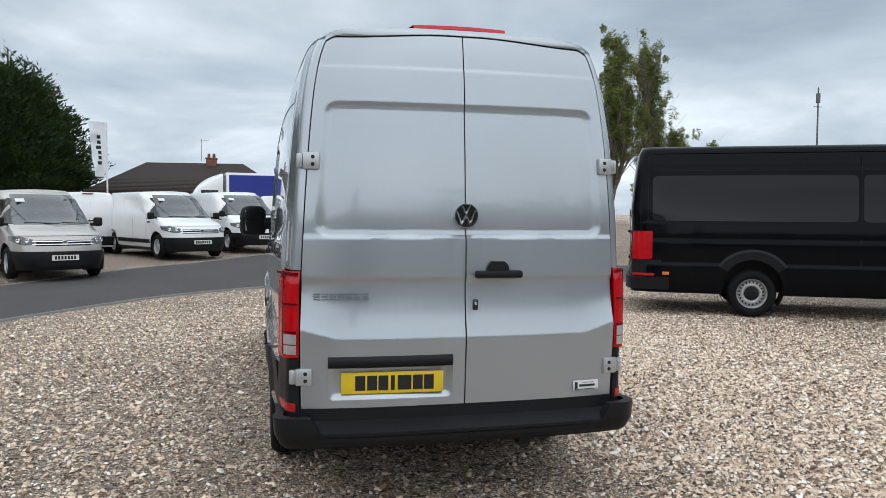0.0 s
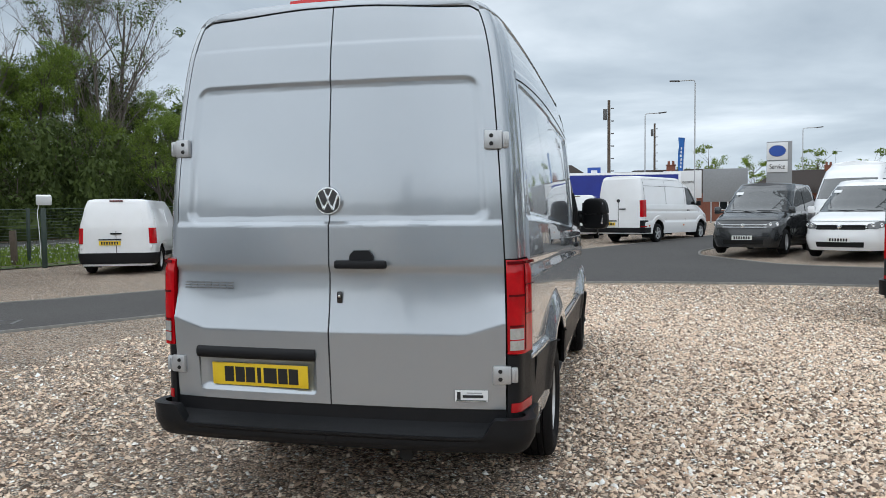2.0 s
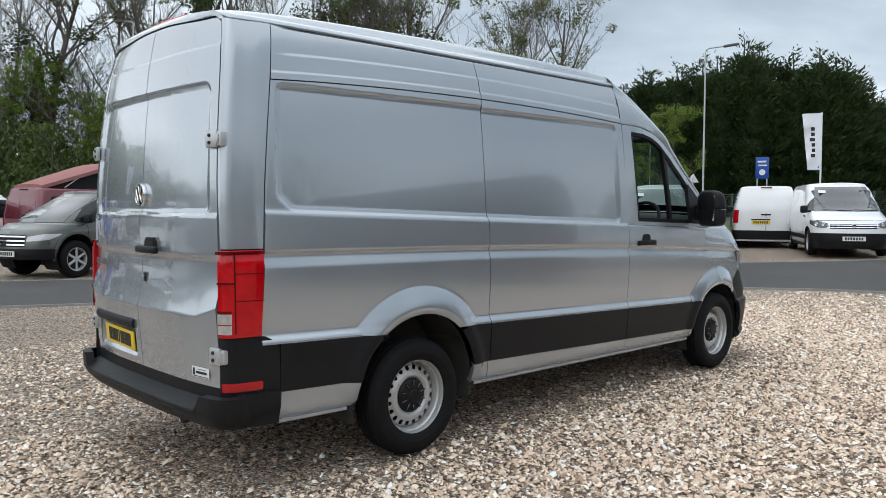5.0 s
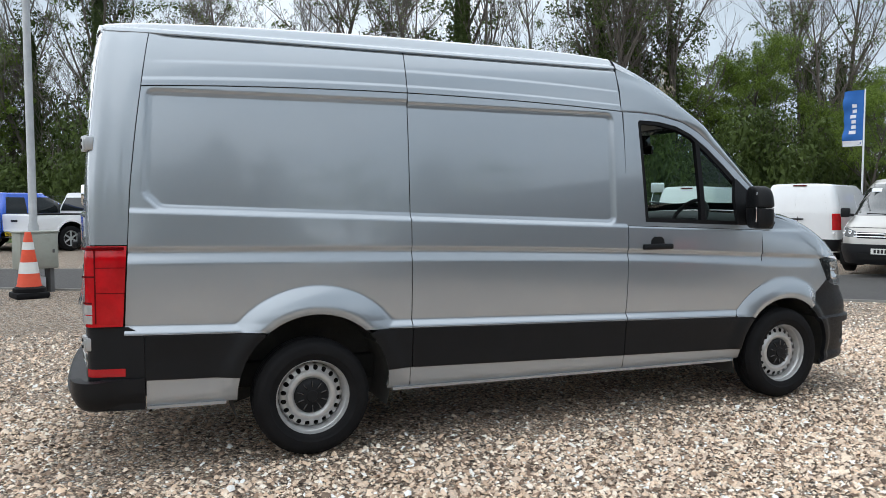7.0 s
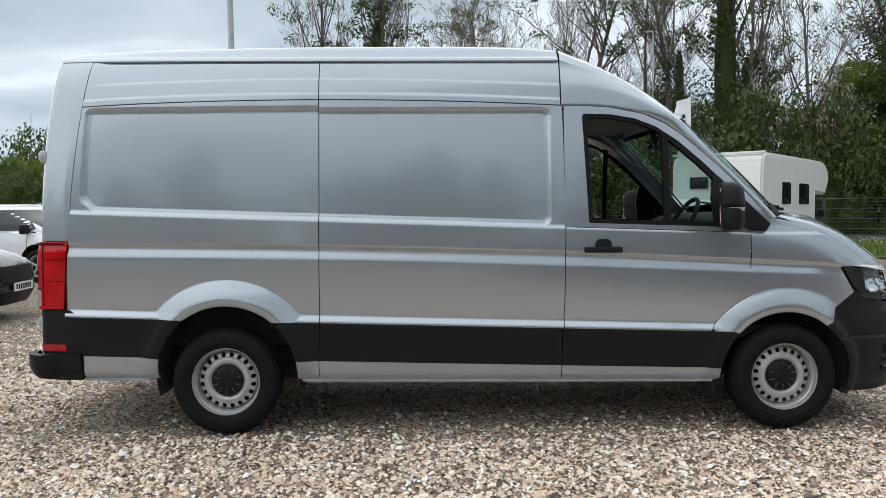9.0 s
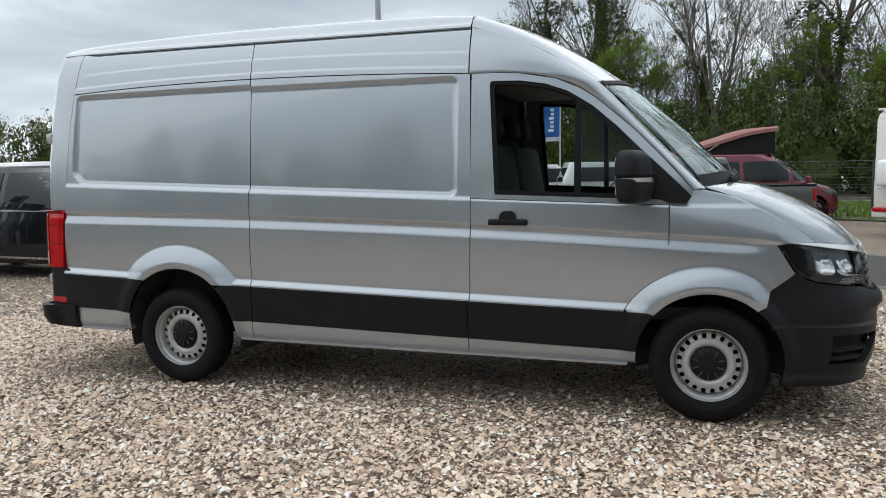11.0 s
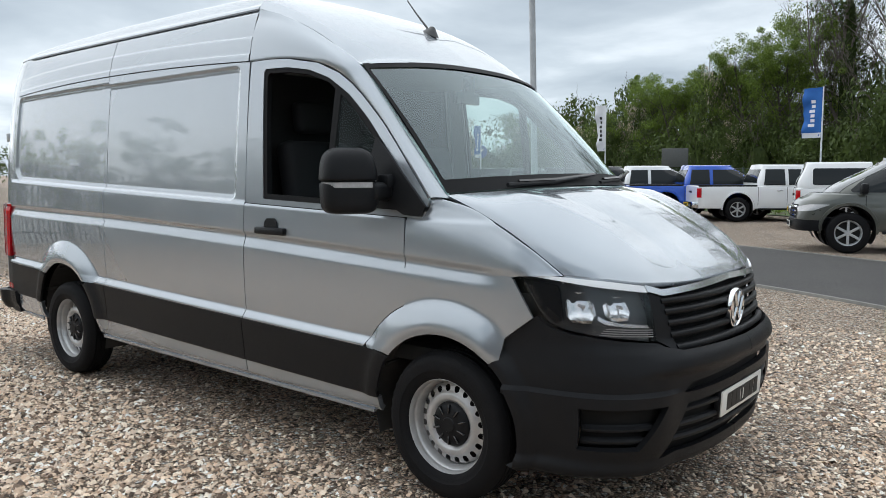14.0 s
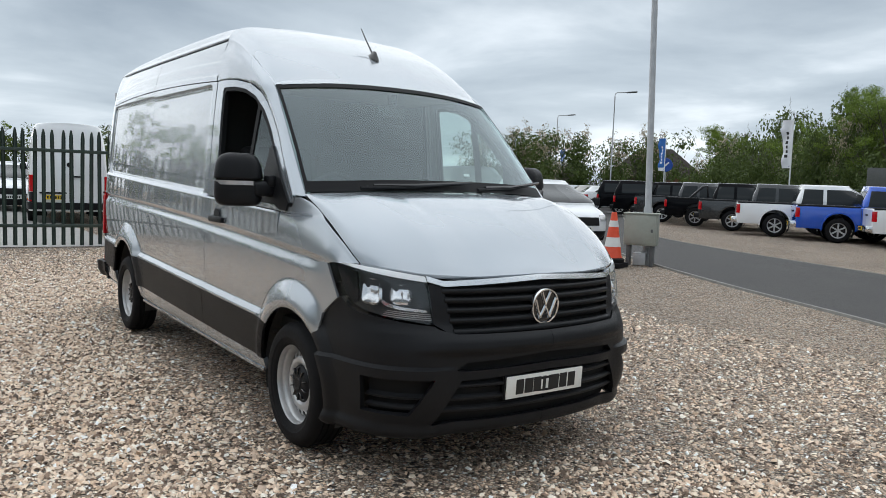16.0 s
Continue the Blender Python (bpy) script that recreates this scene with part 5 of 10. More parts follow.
    for a, b, c in (((0.62, 3.755, 1.448), (0.30, 3.815, 1.460), (-0.05, 3.81, 1.486)), ((-0.15, 3.82, 1.453), (-0.45, 3.775, 1.466), (-0.72, 3.69, 1.498))):
        w = thing_part("wiper", van)
        obj("wiper_arm", *tube_path([a, b, c], [0.012, 0.010, 0.006], 6), M["blackplastic"], w)
        d = Vector(c) - Vector(a)
        obj("wiper_blade", *tube_path([Vector(a) + d * 0.12 + Vector((0, 0.0, 0.012)), Vector(b) + Vector((0, 0.004, 0.012)), Vector(c) + d * 0.08 + Vector((0, 0, 0.008))], 0.009, 5), M["gloss_black"], w)
    # aerial
    a = thing_part("aerial", van)
    obj("aerial_base", *moved(lathe([(0.0, 0.05), (0.012, 0.045), (0.03, 0.02), (0.045, 0.0)], 16, "z"), pose(-0.03, 2.735, 2.335, -25, 0, 0) @ Matrix.Diagonal((0.7, 1.5, 1, 1))), M["gloss_black"], a)
    obj("aerial_rod", *tube_path([(-0.03, 2.72, 2.365), (-0.03, 2.62, 2.475), (-0.03, 2.55, 2.56)], [0.007, 0.005, 0.0035], 6), M["gloss_black"], a)
    return roof


def thing_part(name, parent):
    o = new(name)
    o.parent = parent
    o.empty_display_size = 0.05
    return o


hero_top(VAN)


def hero_front(van):
    B = BODY
    sc = B.s_nose(0.0)
    sx = B.s_nose
    for sd in (1, -1):
        mm = (lambda me: me) if sd > 0 else mirrored
        # bumper skin with its folds
        keep = [(3.90, 0.25), (3.90, 0.74), (3.965, 0.796), (4.14, 0.914), (4.20, 0.868), (4.29, 0.846), (4.44, 0.830), (4.68, 0.804), (sx(0.60), 0.786), (sx(0.53), 0.765), (sc, 0.760), (sc, 0.25)]
        slot = [(4.772, 0.594), (4.82, 0.632), (sc + 0.001, 0.655), (sc + 0.001, 0.600), (4.82, 0.590)]
        slot2 = [(4.80, 0.545), (sc + 0.001, 0.565), (sc + 0.001, 0.335), (4.66, 0.335)]
        side_v = [(4.30, 0.556), (4.30, 0.385), (4.545, 0.385), (4.665, 0.556)]

        def feat(u, v):
            o = 0.026 * (1 - sstep(v, 0.602, 0.612)) * (1 - sstep(u, 4.62, 4.80)) - 0.010 * sstep(v, 0.66, 0.80) * (1 - sstep(u, 4.62, 4.78)) + 0.03 * sstep(v, 0.66, 0.70) * (1 - sstep(v, 0.72, 0.80)) * sstep(u, 4.5, 4.8)
            o = o + 0.02 * (1 - sstep(v, 0.30, 0.345)) - 0.05 * (1 - sstep(v, 0.22, 0.29))
            r = np.hypot(u - FA[0], v - FA[1])
            o = o + 0.03 * (1 - sstep(r, RF_OPEN + 0.02, RF_OPEN + 0.10)) * (1 - sstep(u, 4.1, 4.25))
            return o
        me = B.patch(3.89, sc, 0.262, 0.918, 0.012, 0.007, off=0.006, keep=keep, holes=[disc(*FA, RF_OPEN, 64), slot, slot2, side_v], thick=0.03, feature=feat)
        obj("front_bumper", *mm(me), M["blackplastic"], van, "unpainted black front bumper")
        me = B.patch(4.30, sc, 0.275, 0.70, 0.03, 0.03, off=-0.035)
        obj("bumper_intake", *mm(me), M["gap"], van)
        for z0, z1, a, b in ((0.448, 0.472, 4.31, 4.62), (0.392, 0.420, 4.31, 4.58), (0.505, 0.53, 4.78, sc), (0.44, 0.465, 4.73, sc), (0.38, 0.405, 4.69, sc)):
            me = B.patch(a, b, z0, z1, 0.02, 0.006, off=-0.012, thick=0.03, feature=lambda u, v, c=(z0 + z1) / 2, h=(z1 - z0) / 2: 0.016 * np.sqrt(np.clip(1.02 - ((v - c) / h) ** 2, 0, 1)))
            obj("intake_bar", *mm(me), M["blackplastic"], van)
        # headlamp
        hl = [(4.060, 1.083), (4.075, 1.045), (4.14, 0.930), (4.19, 0.882), (4.28, 0.856), (4.44, 0.838), (4.676, 0.814), (4.672, 0.92), (4.656, 1.040), (4.48, 1.064), (4.324, 1.079), (4.2, 1.084)]
        lamp = thing_part("headlamp", van)
        me = B.patch(4.0, sx(0.58), 0.79, 1.10, 0.012, 0.012, off=-0.045, keep=hl)
        obj("lamp_housing", *mm(me), M["lamp_in"], lamp)
        me = B.patch(4.0, sx(0.58), 0.79, 1.10, 0.012, 0.012, off=0.004, keep=hl)
        g = obj("lamp_lens", *mm(me), M["lampglass"], lamp); g.visible_shadow = False
        me = B.patch(4.06, 4.68, 0.99, 1.10, 0.010, 0.004, off=0.008, thick=0.012, keep=[(4.08, 1.082), (4.2, 1.083), (4.324, 1.077), (4.48, 1.062), (4.656, 1.037), (4.66, 1.010), (4.47, 1.036), (4.32, 1.058), (4.2, 1.072)])
        obj("daylight_strip", *mm(me), M["lamp_strip"], lamp, "bright strip along the lamp's upper rim")
        for a, b, z0, z1 in ((4.288, 4.408, 0.905, 1.022), (4.472, 4.572, 0.916, 1.006)):
            ca, cz, ha, hz_ = (a + b) / 2, (z0 + z1) / 2, (b - a) / 2, (z1 - z0) / 2

            def bowl(u, v):
                p, q = (u - ca) / ha, (v - cz) / hz_
                return -0.020 * (1 - np.clip(np.abs(p), 0, 1) ** 4) * (1 - np.clip(np.abs(q), 0, 1) ** 4) - 0.012 * q - 0.010 * np.abs(p - 0.15) - 0.008 * (q > 0.45)
            me = B.patch(a, b, z0, z1, 0.006, 0.006, off=-0.018, thick=0.015, keep=[(a, z0 + 0.012), (a + 0.012, z0), (b - 0.012, z0), (b, z0 + 0.02), (b - 0.004, z1), (a + 0.004, z1 - 0.006)], feature=bowl)
            rf = obj("lamp_reflector", *mm(me), M["lamp_mirror"], lamp)
            p = B.at(np.float64(ca + 0.01), np.float64(cz), -0.030)
            me = moved(lathe([(0.0, 0.022), (0.007, 0.020), (0.008, -0.02)], 12), pose(*p, 0, 0, 60))
            obj("bulb", *mm(me), M["lens_clear"], rf)
        me = B.patch(4.40, 4.69, 0.855, 0.935, 0.008, 0.005, off=-0.014, thick=0.012, keep=[(4.425, 0.925), (4.455, 0.908), (4.52, 0.893), (4.648, 0.880), (4.655, 0.866), (4.52, 0.878), (4.45, 0.890), (4.42, 0.908)])
        obj("lamp_blade", *mm(me), M["lamp_mirror"], lamp, "chrome blade under the reflectors")
        for k in range(4):
            z = 0.829 + 0.009 * k
            me = B.patch(4.42 + 0.01 * k, 4.672, lambda u, z=z: z - 0.075 * (u - 4.672) * 0.9, lambda u, z=z: z + 0.004 - 0.075 * (u - 4.672) * 0.9, 0.02, 0.004, off=-0.010, thick=0.006)
            obj("lens_rib", *mm(me), M["lens_clear"], lamp)
        me = B.patch(4.06, 4.30, 0.86, 1.08, 0.012, 0.012, off=-0.020, thick=0.012, keep=[(4.085, 1.066), (4.27, 1.046), (4.262, 0.90), (4.225, 0.884), (4.15, 0.945)])
        obj("lamp_panel", *mm(me), M["seal"], lamp)
        # radiator grille
        top = lambda s: np.where(s < 4.744, 0.990 + 0.024 * (4.744 - s) / 0.084, 0.990 + 0.022 * (s - 4.744) / (sc - 4.744))
        me = B.patch(sx(0.595), sc, 0.755, 1.03, 0.03, 0.02, off=-0.04)
        obj("grille_backing", *mm(me), M["gap"], van)
        zz = (0.780, 0.829, 0.878, 0.927, 0.972)
        for i, z in enumerate(zz):
            h = 0.017
            me = B.patch(4.728 + 0.22 * (0.972 - z), sc, z - h, z + h, 0.02, 0.005, off=-0.016, thick=0.025, feature=lambda u, v, c=z: 0.022 * np.sqrt(np.clip(1.02 - ((v - c) / 0.017) ** 2, 0, 1)))
            obj("grille_slat", *mm(me), M["blackplastic"], van)
        me = B.patch(4.676, 4.79, 0.745, 1.015, 0.008, 0.01, off=0.0, thick=0.03, keep=[(4.678, 0.815), (4.664, 1.010), (4.735, 0.990), (4.782, 0.752)])
        obj("grille_end", *mm(me), M["blackplastic"], van)
        me = B.patch(4.662, sc, lambda s: top(s) + 0.001, lambda s: top(s) + 0.027, 0.01, 0.006, off=0.008, thick=0.025)
        obj("grille_strip", *mm(me), M["lamp_mirror"], van, "chrome strip over the grille")
    # front plate with bars
    pl = pose(0.012, 4.655, 0.490, -3, 0, 0)
    plate = obj("number_plate", *moved(rbox(-0.262, -0.004, -0.057, 0.262, 0.004, 0.057, 0.003), pl), M["plate_w"], van, "white front number plate")
    for x, w in ((0.175, 0.05), (0.115, 0.055), (0.058, 0.05), (0.010, 0.02), (-0.055, 0.07), (-0.122, 0.05), (-0.182, 0.05)):
        obj("character_bar", *moved(rbox(x - w / 2, 0.003, -0.038, x + w / 2, 0.0062, 0.038), pl), M["ink"], plate)
    obj("plate_holder", *moved(rbox(-0.27, -0.03, -0.062, 0.27, -0.004, 0.062, 0.004), pl), M["blackplastic"], van)
    # round badges: ring, dark disc and plain chevrons
    for nm, m, r in (("front_badge", pose(0.0, 4.608, 0.880, 93, 0, 180), 0.095), ("rear_badge", pose(0.0, -1.241, 1.542, 90, 0, 0), 0.066)):
        bd = thing_part(nm, van)
        obj("badge_disc", *moved(lathe([(0.0, 0.004), (r * 0.9, 0.004), (r * 0.95, -0.008)], 40, "z"), m), M["gloss_black"], bd)
        obj("badge_ring", *moved(lathe([(r * 0.86, 0.004), (r * 0.89, 0.012), (r * 0.96, 0.012), (r, 0.0), (r * 0.98, -0.012)], 48, "z"), m), M["chrome"], bd, "chrome ring")
        for pts in ([(-0.30, 0.78), (0, 0.10), (0.30, 0.78)], [(-0.74, 0.42), (-0.34, -0.62), (0, 0.02), (0.34, -0.62), (0.74, 0.42)]):
            V, F = [], []
            for (a, b), (c, d) in zip(pts, pts[1:]):
                p, q = Vector((a * r, b * r, 0.006)), Vector((c * r, d * r, 0.006))
                V, F = cat((V, F), tube_path([p, q], r * 0.085, 6))
            obj("badge_chevron", *moved((V, F), m), M["chrome"], bd)
    return van


M["lampglass"] = glass_mat("headlamp_lens", (0.95, 0.96, 0.97), 0.95, gloss=-0.01)
hero_front(VAN)


def hero_low(van):
    B = BODY
    for y in (0.0, 3.64):
        for sd in (1, -1):
            steel_wheel(van, 0.862 * sd, y, 0.353, sd)
    # dark inner shell behind the panel gaps, wheel housings, underside
    for sd in (1, -1):
        for a, b, z0, z1 in ((-1.15, 2.17, 1.05, 2.42), (0.5, 3.12, 0.40, 1.06), (-1.1, -0.45, 0.45, 1.06), (2.17, 3.36, 1.0, 1.36)):
            me = B.patch(a, b, z0, z1, 0.08, 0.08, off=-0.03)
            obj("inner_shell", *(me if sd > 0 else mirrored(me)), M["gap"], van)
        for cy, cz, r in ((*RA, 0.47), (*FA, 0.46)):
            V, F = [], []
            P = np.array([[(sd * x, cy + r * math.cos(a), cz + r * math.sin(a)) for a in np.linspace(radians(-18), radians(198), 20)] for x in (0.915, 0.55)])
            cap = [(sd * 0.55, cy, cz)] + [tuple(q) for q in P[1]]
            obj("wheel_housing", *cat(gridmesh(P), (cap, [(0, k, k + 1) for k in range(1, len(cap) - 1)])), M["liner"], van)
            for a in np.linspace(radians(30), radians(150), 5):
                obj("liner_rib", *tube_path([(sd * 0.60, cy + (r - 0.006) * math.cos(a), cz + (r - 0.006) * math.sin(a)), (sd * 0.90, cy + (r - 0.006) * math.cos(a + 0.05), cz + (r - 0.006) * math.sin(a + 0.05))], 0.012, 5), M["liner"], van)
    obj("underbody", *cat(rbox(-0.60, -1.12, 0.36, 0.60, 4.4, 0.52, 0.03), rbox(-0.86, 0.5, 0.36, 0.86, 3.1, 0.50, 0.02), rbox(-0.08, -0.9, 0.28, 0.08, 0.9, 0.40, 0.03), rbox(0.25, -0.15, 0.28, 0.45, 0.15, 0.38, 0.05), rbox(-0.85, -0.07, 0.27, 0.85, 0.07, 0.40, 0.05), rbox(-0.8, 3.58, 0.25, 0.8, 3.70, 0.36, 0.04)), M["dark"], van)
    ts = B.patch(B.s_tail(0.0), B.s_tail(0.90), 0.58, 2.44, 0.08, 0.08, off=-0.035)
    obj("tail_shell", *cat(ts, mirrored(ts)), M["gap"], van)
    obj("exhaust_pipe", *tube_path([(0.35, -1.18, 0.33), (0.35, -0.9, 0.34), (0.33, -0.3, 0.33)], 0.035, 10), M["dark"], van)
    # rear bumper with step
    s0 = B.s_tail(0.0)
    for sd in (1, -1):
        def feat(u, v):
            return 0.062 * (1 - sstep(u, -1.20, -1.03)) + 0.012 * sstep(v, 0.44, 0.455) - 0.03 * (1 - sstep(v, 0.385, 0.42))
        me = B.patch(s0, -0.925, 0.385, lambda s: 0.464 + 0.081 * sstep(s, B.s_tail(0.73), B.s_tail(0.79)), 0.015, 0.010, off=0.02, thick=0.05, feature=feat)
        obj("rear_bumper", *(me if sd > 0 else mirrored(me)), M["blackplastic"], van, "textured black rear bumper with step")
        P = np.array([[(sd * x, float(np.interp(x, B.x[:len(B.x) // 2], B.y[:len(B.y) // 2])) + dy, z) for x in np.linspace(0, 0.84, 18)] for dy, z in ((-0.086, 0.462), (-0.070, 0.472), (-0.010, 0.498), (0.004, 0.508), (0.006, 0.585))])
        me = gridmesh(P)
        obj("bumper_step", *(me if sd < 0 else (me[0], [tuple(reversed(f)) for f in me[1]])), M["blackplastic"], van)
    # handle, keyhole, sticker, badge bars on the tail
    c = B.at(np.float64(B.s_tail(0.168)), np.float64(1.243), 0.016)
    hd = thing_part("rear_handle", van)
    obj("handle_grip", *moved(rbox(-0.128, -0.022, -0.020, 0.128, 0.01, 0.020, 0.012), pose(c[0], c[1] - 0.018, c[2])), M["blackplastic"], hd)
    U4, V4 = np.meshgrid(span(-0.07, 0.07, 0.009), span(-0.01, 0.075, 0.009), indexing="ij")
    cup = [(-0.065, 0.0), (-0.055, 0.045), (-0.035, 0.066), (0.035, 0.066), (0.055, 0.045), (0.065, 0.0)]
    obj("handle_cup", *moved(sheet(lambda u, v: np.stack([u, 0 * u, v], -1), U4, V4, cup, thick=0.02), pose(c[0], c[1] - 0.012, c[2])), M["blackplastic"], hd)
    c = B.at(np.float64(B.s_tail(0.052)), np.float64(1.085), 0.004)
    lk = thing_part("rear_lock", van)
    obj("lock_plate", *moved(rbox(-0.013, -0.006, -0.028, 0.013, 0.004, 0.028, 0.006), pose(*c)), M["gloss_black"], lk)
    obj("lock_barrel", *moved(lathe([(0.0, 0.010), (0.007, 0.009), (0.008, 0.0)], 14), pose(c[0], c[1], c[2] + 0.006, 0, 0, -90)), M["chrome"], lk)
    c = B.at(np.float64(B.s_tail(0.678)), np.float64(0.636), 0.004)
    st = obj("dealer_sticker", *moved(rbox(-0.076, -0.001, -0.026, 0.076, 0.001, 0.026), pose(c[0], c[1] - 0.006, c[2], 0, 0, 7)), M["signwhite"], van, "small white sticker with plain marks")
    for x0, x1, z0, z1, mt in ((-0.066, -0.05, -0.018, 0.018, "ink"), (-0.04, 0.055, -0.008, 0.004, "ink"), (-0.07, 0.07, -0.024, -0.020, "greenpaint"), (-0.02, 0.05, 0.012, 0.016, "signgrey")):
        obj("sticker_mark", *moved(rbox(x0, -0.003, z0, x1, -0.001, z1), pose(c[0], c[1] - 0.006, c[2], 0, 0, 7)), M[mt], st)
    wd = thing_part("model_badge", van)
    for k in range(7):
        x = -0.775 + 0.0405 * k
        c = B.at(np.float64(B.s_tail(-x - 0.016)), np.float64(1.135), 0.006)
        obj("badge_bar", *moved(cat(rbox(-0.016, -0.003, 0.010, 0.016, 0.003, 0.016, 0.001), rbox(-0.016, -0.003, -0.016, 0.016, 0.003, -0.010, 0.001), rbox(-0.016, -0.003, -0.003, 0.012, 0.003, 0.003, 0.001)), pose(-c[0], c[1] - 0.004, c[2], 0, 0, -3)), M["darkpost"], wd)
    # cab inside: floor, seats, dash, wheel, bulkhead
    cab = thing_part("cab_interior", van)
    obj("bulkhead", *cat(rbox(-0.86, 2.10, 0.5, 0.86, 2.14, 2.10, 0.01)), M["dark"], cab)
    obj("cab_floor", *rbox(-0.86, 2.12, 0.60, 0.86, 3.6, 0.68, 0.01), M["trim_in"], cab)
    obj("headlining", *rbox(-0.74, 2.15, 2.085, 0.74, 2.94, 2.105, 0.008), M["trim_lt"], cab)
    V, F = gridmesh(full(loft([[(0.82, 3.56, 1.385), (0.5, 3.70, 1.40), (0, 3.76, 1.405)], [(0.84, 3.40, 1.40), (0.5, 3.45, 1.42), (0, 3.45, 1.43)], [(0.84, 3.25, 1.33), (0.5, 3.22, 1.36), (0, 3.2, 1.38)], [(0.84, 3.22, 1.0), (0.5, 3.2, 0.95), (0, 3.15, 0.9)]], 14, 12)))
    obj("dashboard", V, F, M["trim_in"], cab)
    for x, w in ((0.48, 0.26), (-0.30, 0.45)):
        st = cab
        obj("seat_cushion", *rbox(x - w, 2.38, 0.98, x + w, 2.88, 1.14, 0.05, 3), M["seat"], cab)
        obj("seat_back", *moved(rbox(-w, -0.07, 0, w, 0.07, 0.62, 0.05, 3), pose(x, 2.36, 1.08, 10)), M["seat"], cab)
        for hx in ((0,) if w < 0.3 else (-0.22, 0.22)):
            obj("headrest", *moved(rbox(-0.13, -0.05, 0, 0.13, 0.05, 0.19, 0.04, 3), pose(x + hx, 2.25, 1.74, 8)), M["seat"], cab)
    ring = [(0.48 + 0.185 * math.cos(a), 3.10 + 0.10 * math.sin(a), 1.36 + 0.16 * math.sin(a)) for a in np.linspace(0, 2 * math.pi, 25)]
    obj("steering_wheel", *cat(tube_path(ring, 0.016, 8, False), rbox(0.40, 3.08, 1.32, 0.56, 3.13, 1.39, 0.02), rbox(0.32, 3.09, 1.345, 0.64, 3.115, 1.365, 0.008)), M["trim_in"], cab)
    obj("cab_mirror", *cat(rbox(-0.11, 3.02, 1.90, 0.11, 3.05, 1.97, 0.012), rbox(-0.02, 3.02, 1.96, 0.02, 3.08, 2.06, 0.006)), M["gloss_black"], cab)


hero_low(VAN)


# ---------------------------------------------------------------- other vehicles
WHEEL_MESH = {}


def road_wheel(parent, x, y, side, r=0.34, rim=0.215, w=0.2, kind="alloy", spokes=5, z=None):
    """Tyre and rim with shared meshes; x is the middle of the tread."""
    key = (r, rim, w, kind, spokes)
    if key not in WHEEL_MESH:
        h = w / 2
        V, F = lathe([(rim, h - 0.02), (rim + 0.02, h - 0.003), (r - 0.05, h), (r - 0.015, h - 0.02), (r, h - 0.045), (r, -h + 0.045), (r - 0.015, -h + 0.02), (rim, -h)], 32)
        t = obj("tyre", V, F, M["rubber"])
        lip = lathe([(rim + 0.004, h - 0.018), (rim - 0.012, h - 0.022), (rim - 0.02, h - 0.06), (rim - 0.03, h - 0.09)], 32)
        if kind == "alloy":
            me = lip
            hub = lathe([(0.0, h - 0.03), (0.045, h - 0.032), (0.06, h - 0.06)], 16)
            me = cat(me, hub)
            for k in range(spokes):
                me = cat(me, moved(rbox(h - 0.06, -0.024, 0.03, h - 0.028, 0.024, rim - 0.008, 0.008, 1), pose(0, 0, 0, 360 * k / spokes)))
        else:
            me = cat(lip, lathe([(0.0, h - 0.03), (0.06, h - 0.03), (0.075, h - 0.055), (0.13, h - 0.045), (0.16, h - 0.06), (rim - 0.02, h - 0.085)], 32))
        q = obj("rim", *me, M["alloy"] if kind != "black" else M["gloss_black"])
        b = obj("wheel_back", *lathe([(0.0, h - 0.10), (rim - 0.01, h - 0.10)], 24), M["dark"])
        WHEEL_MESH[key] = (t.data, q.data, b.data)
        for o in (t, q, b):
            bpy.data.objects.remove(o)
    wh = thing_part("wheel", parent)
    wh.matrix_basis = pose(x, y, z if z is not None else r, 0, 0, 0 if side > 0 else 180)
    for nm, me in zip(("tyre", "rim", "wheel_back"), WHEEL_MESH[key]):
        o = new(nm, me)
        o.parent = wh
    return wh


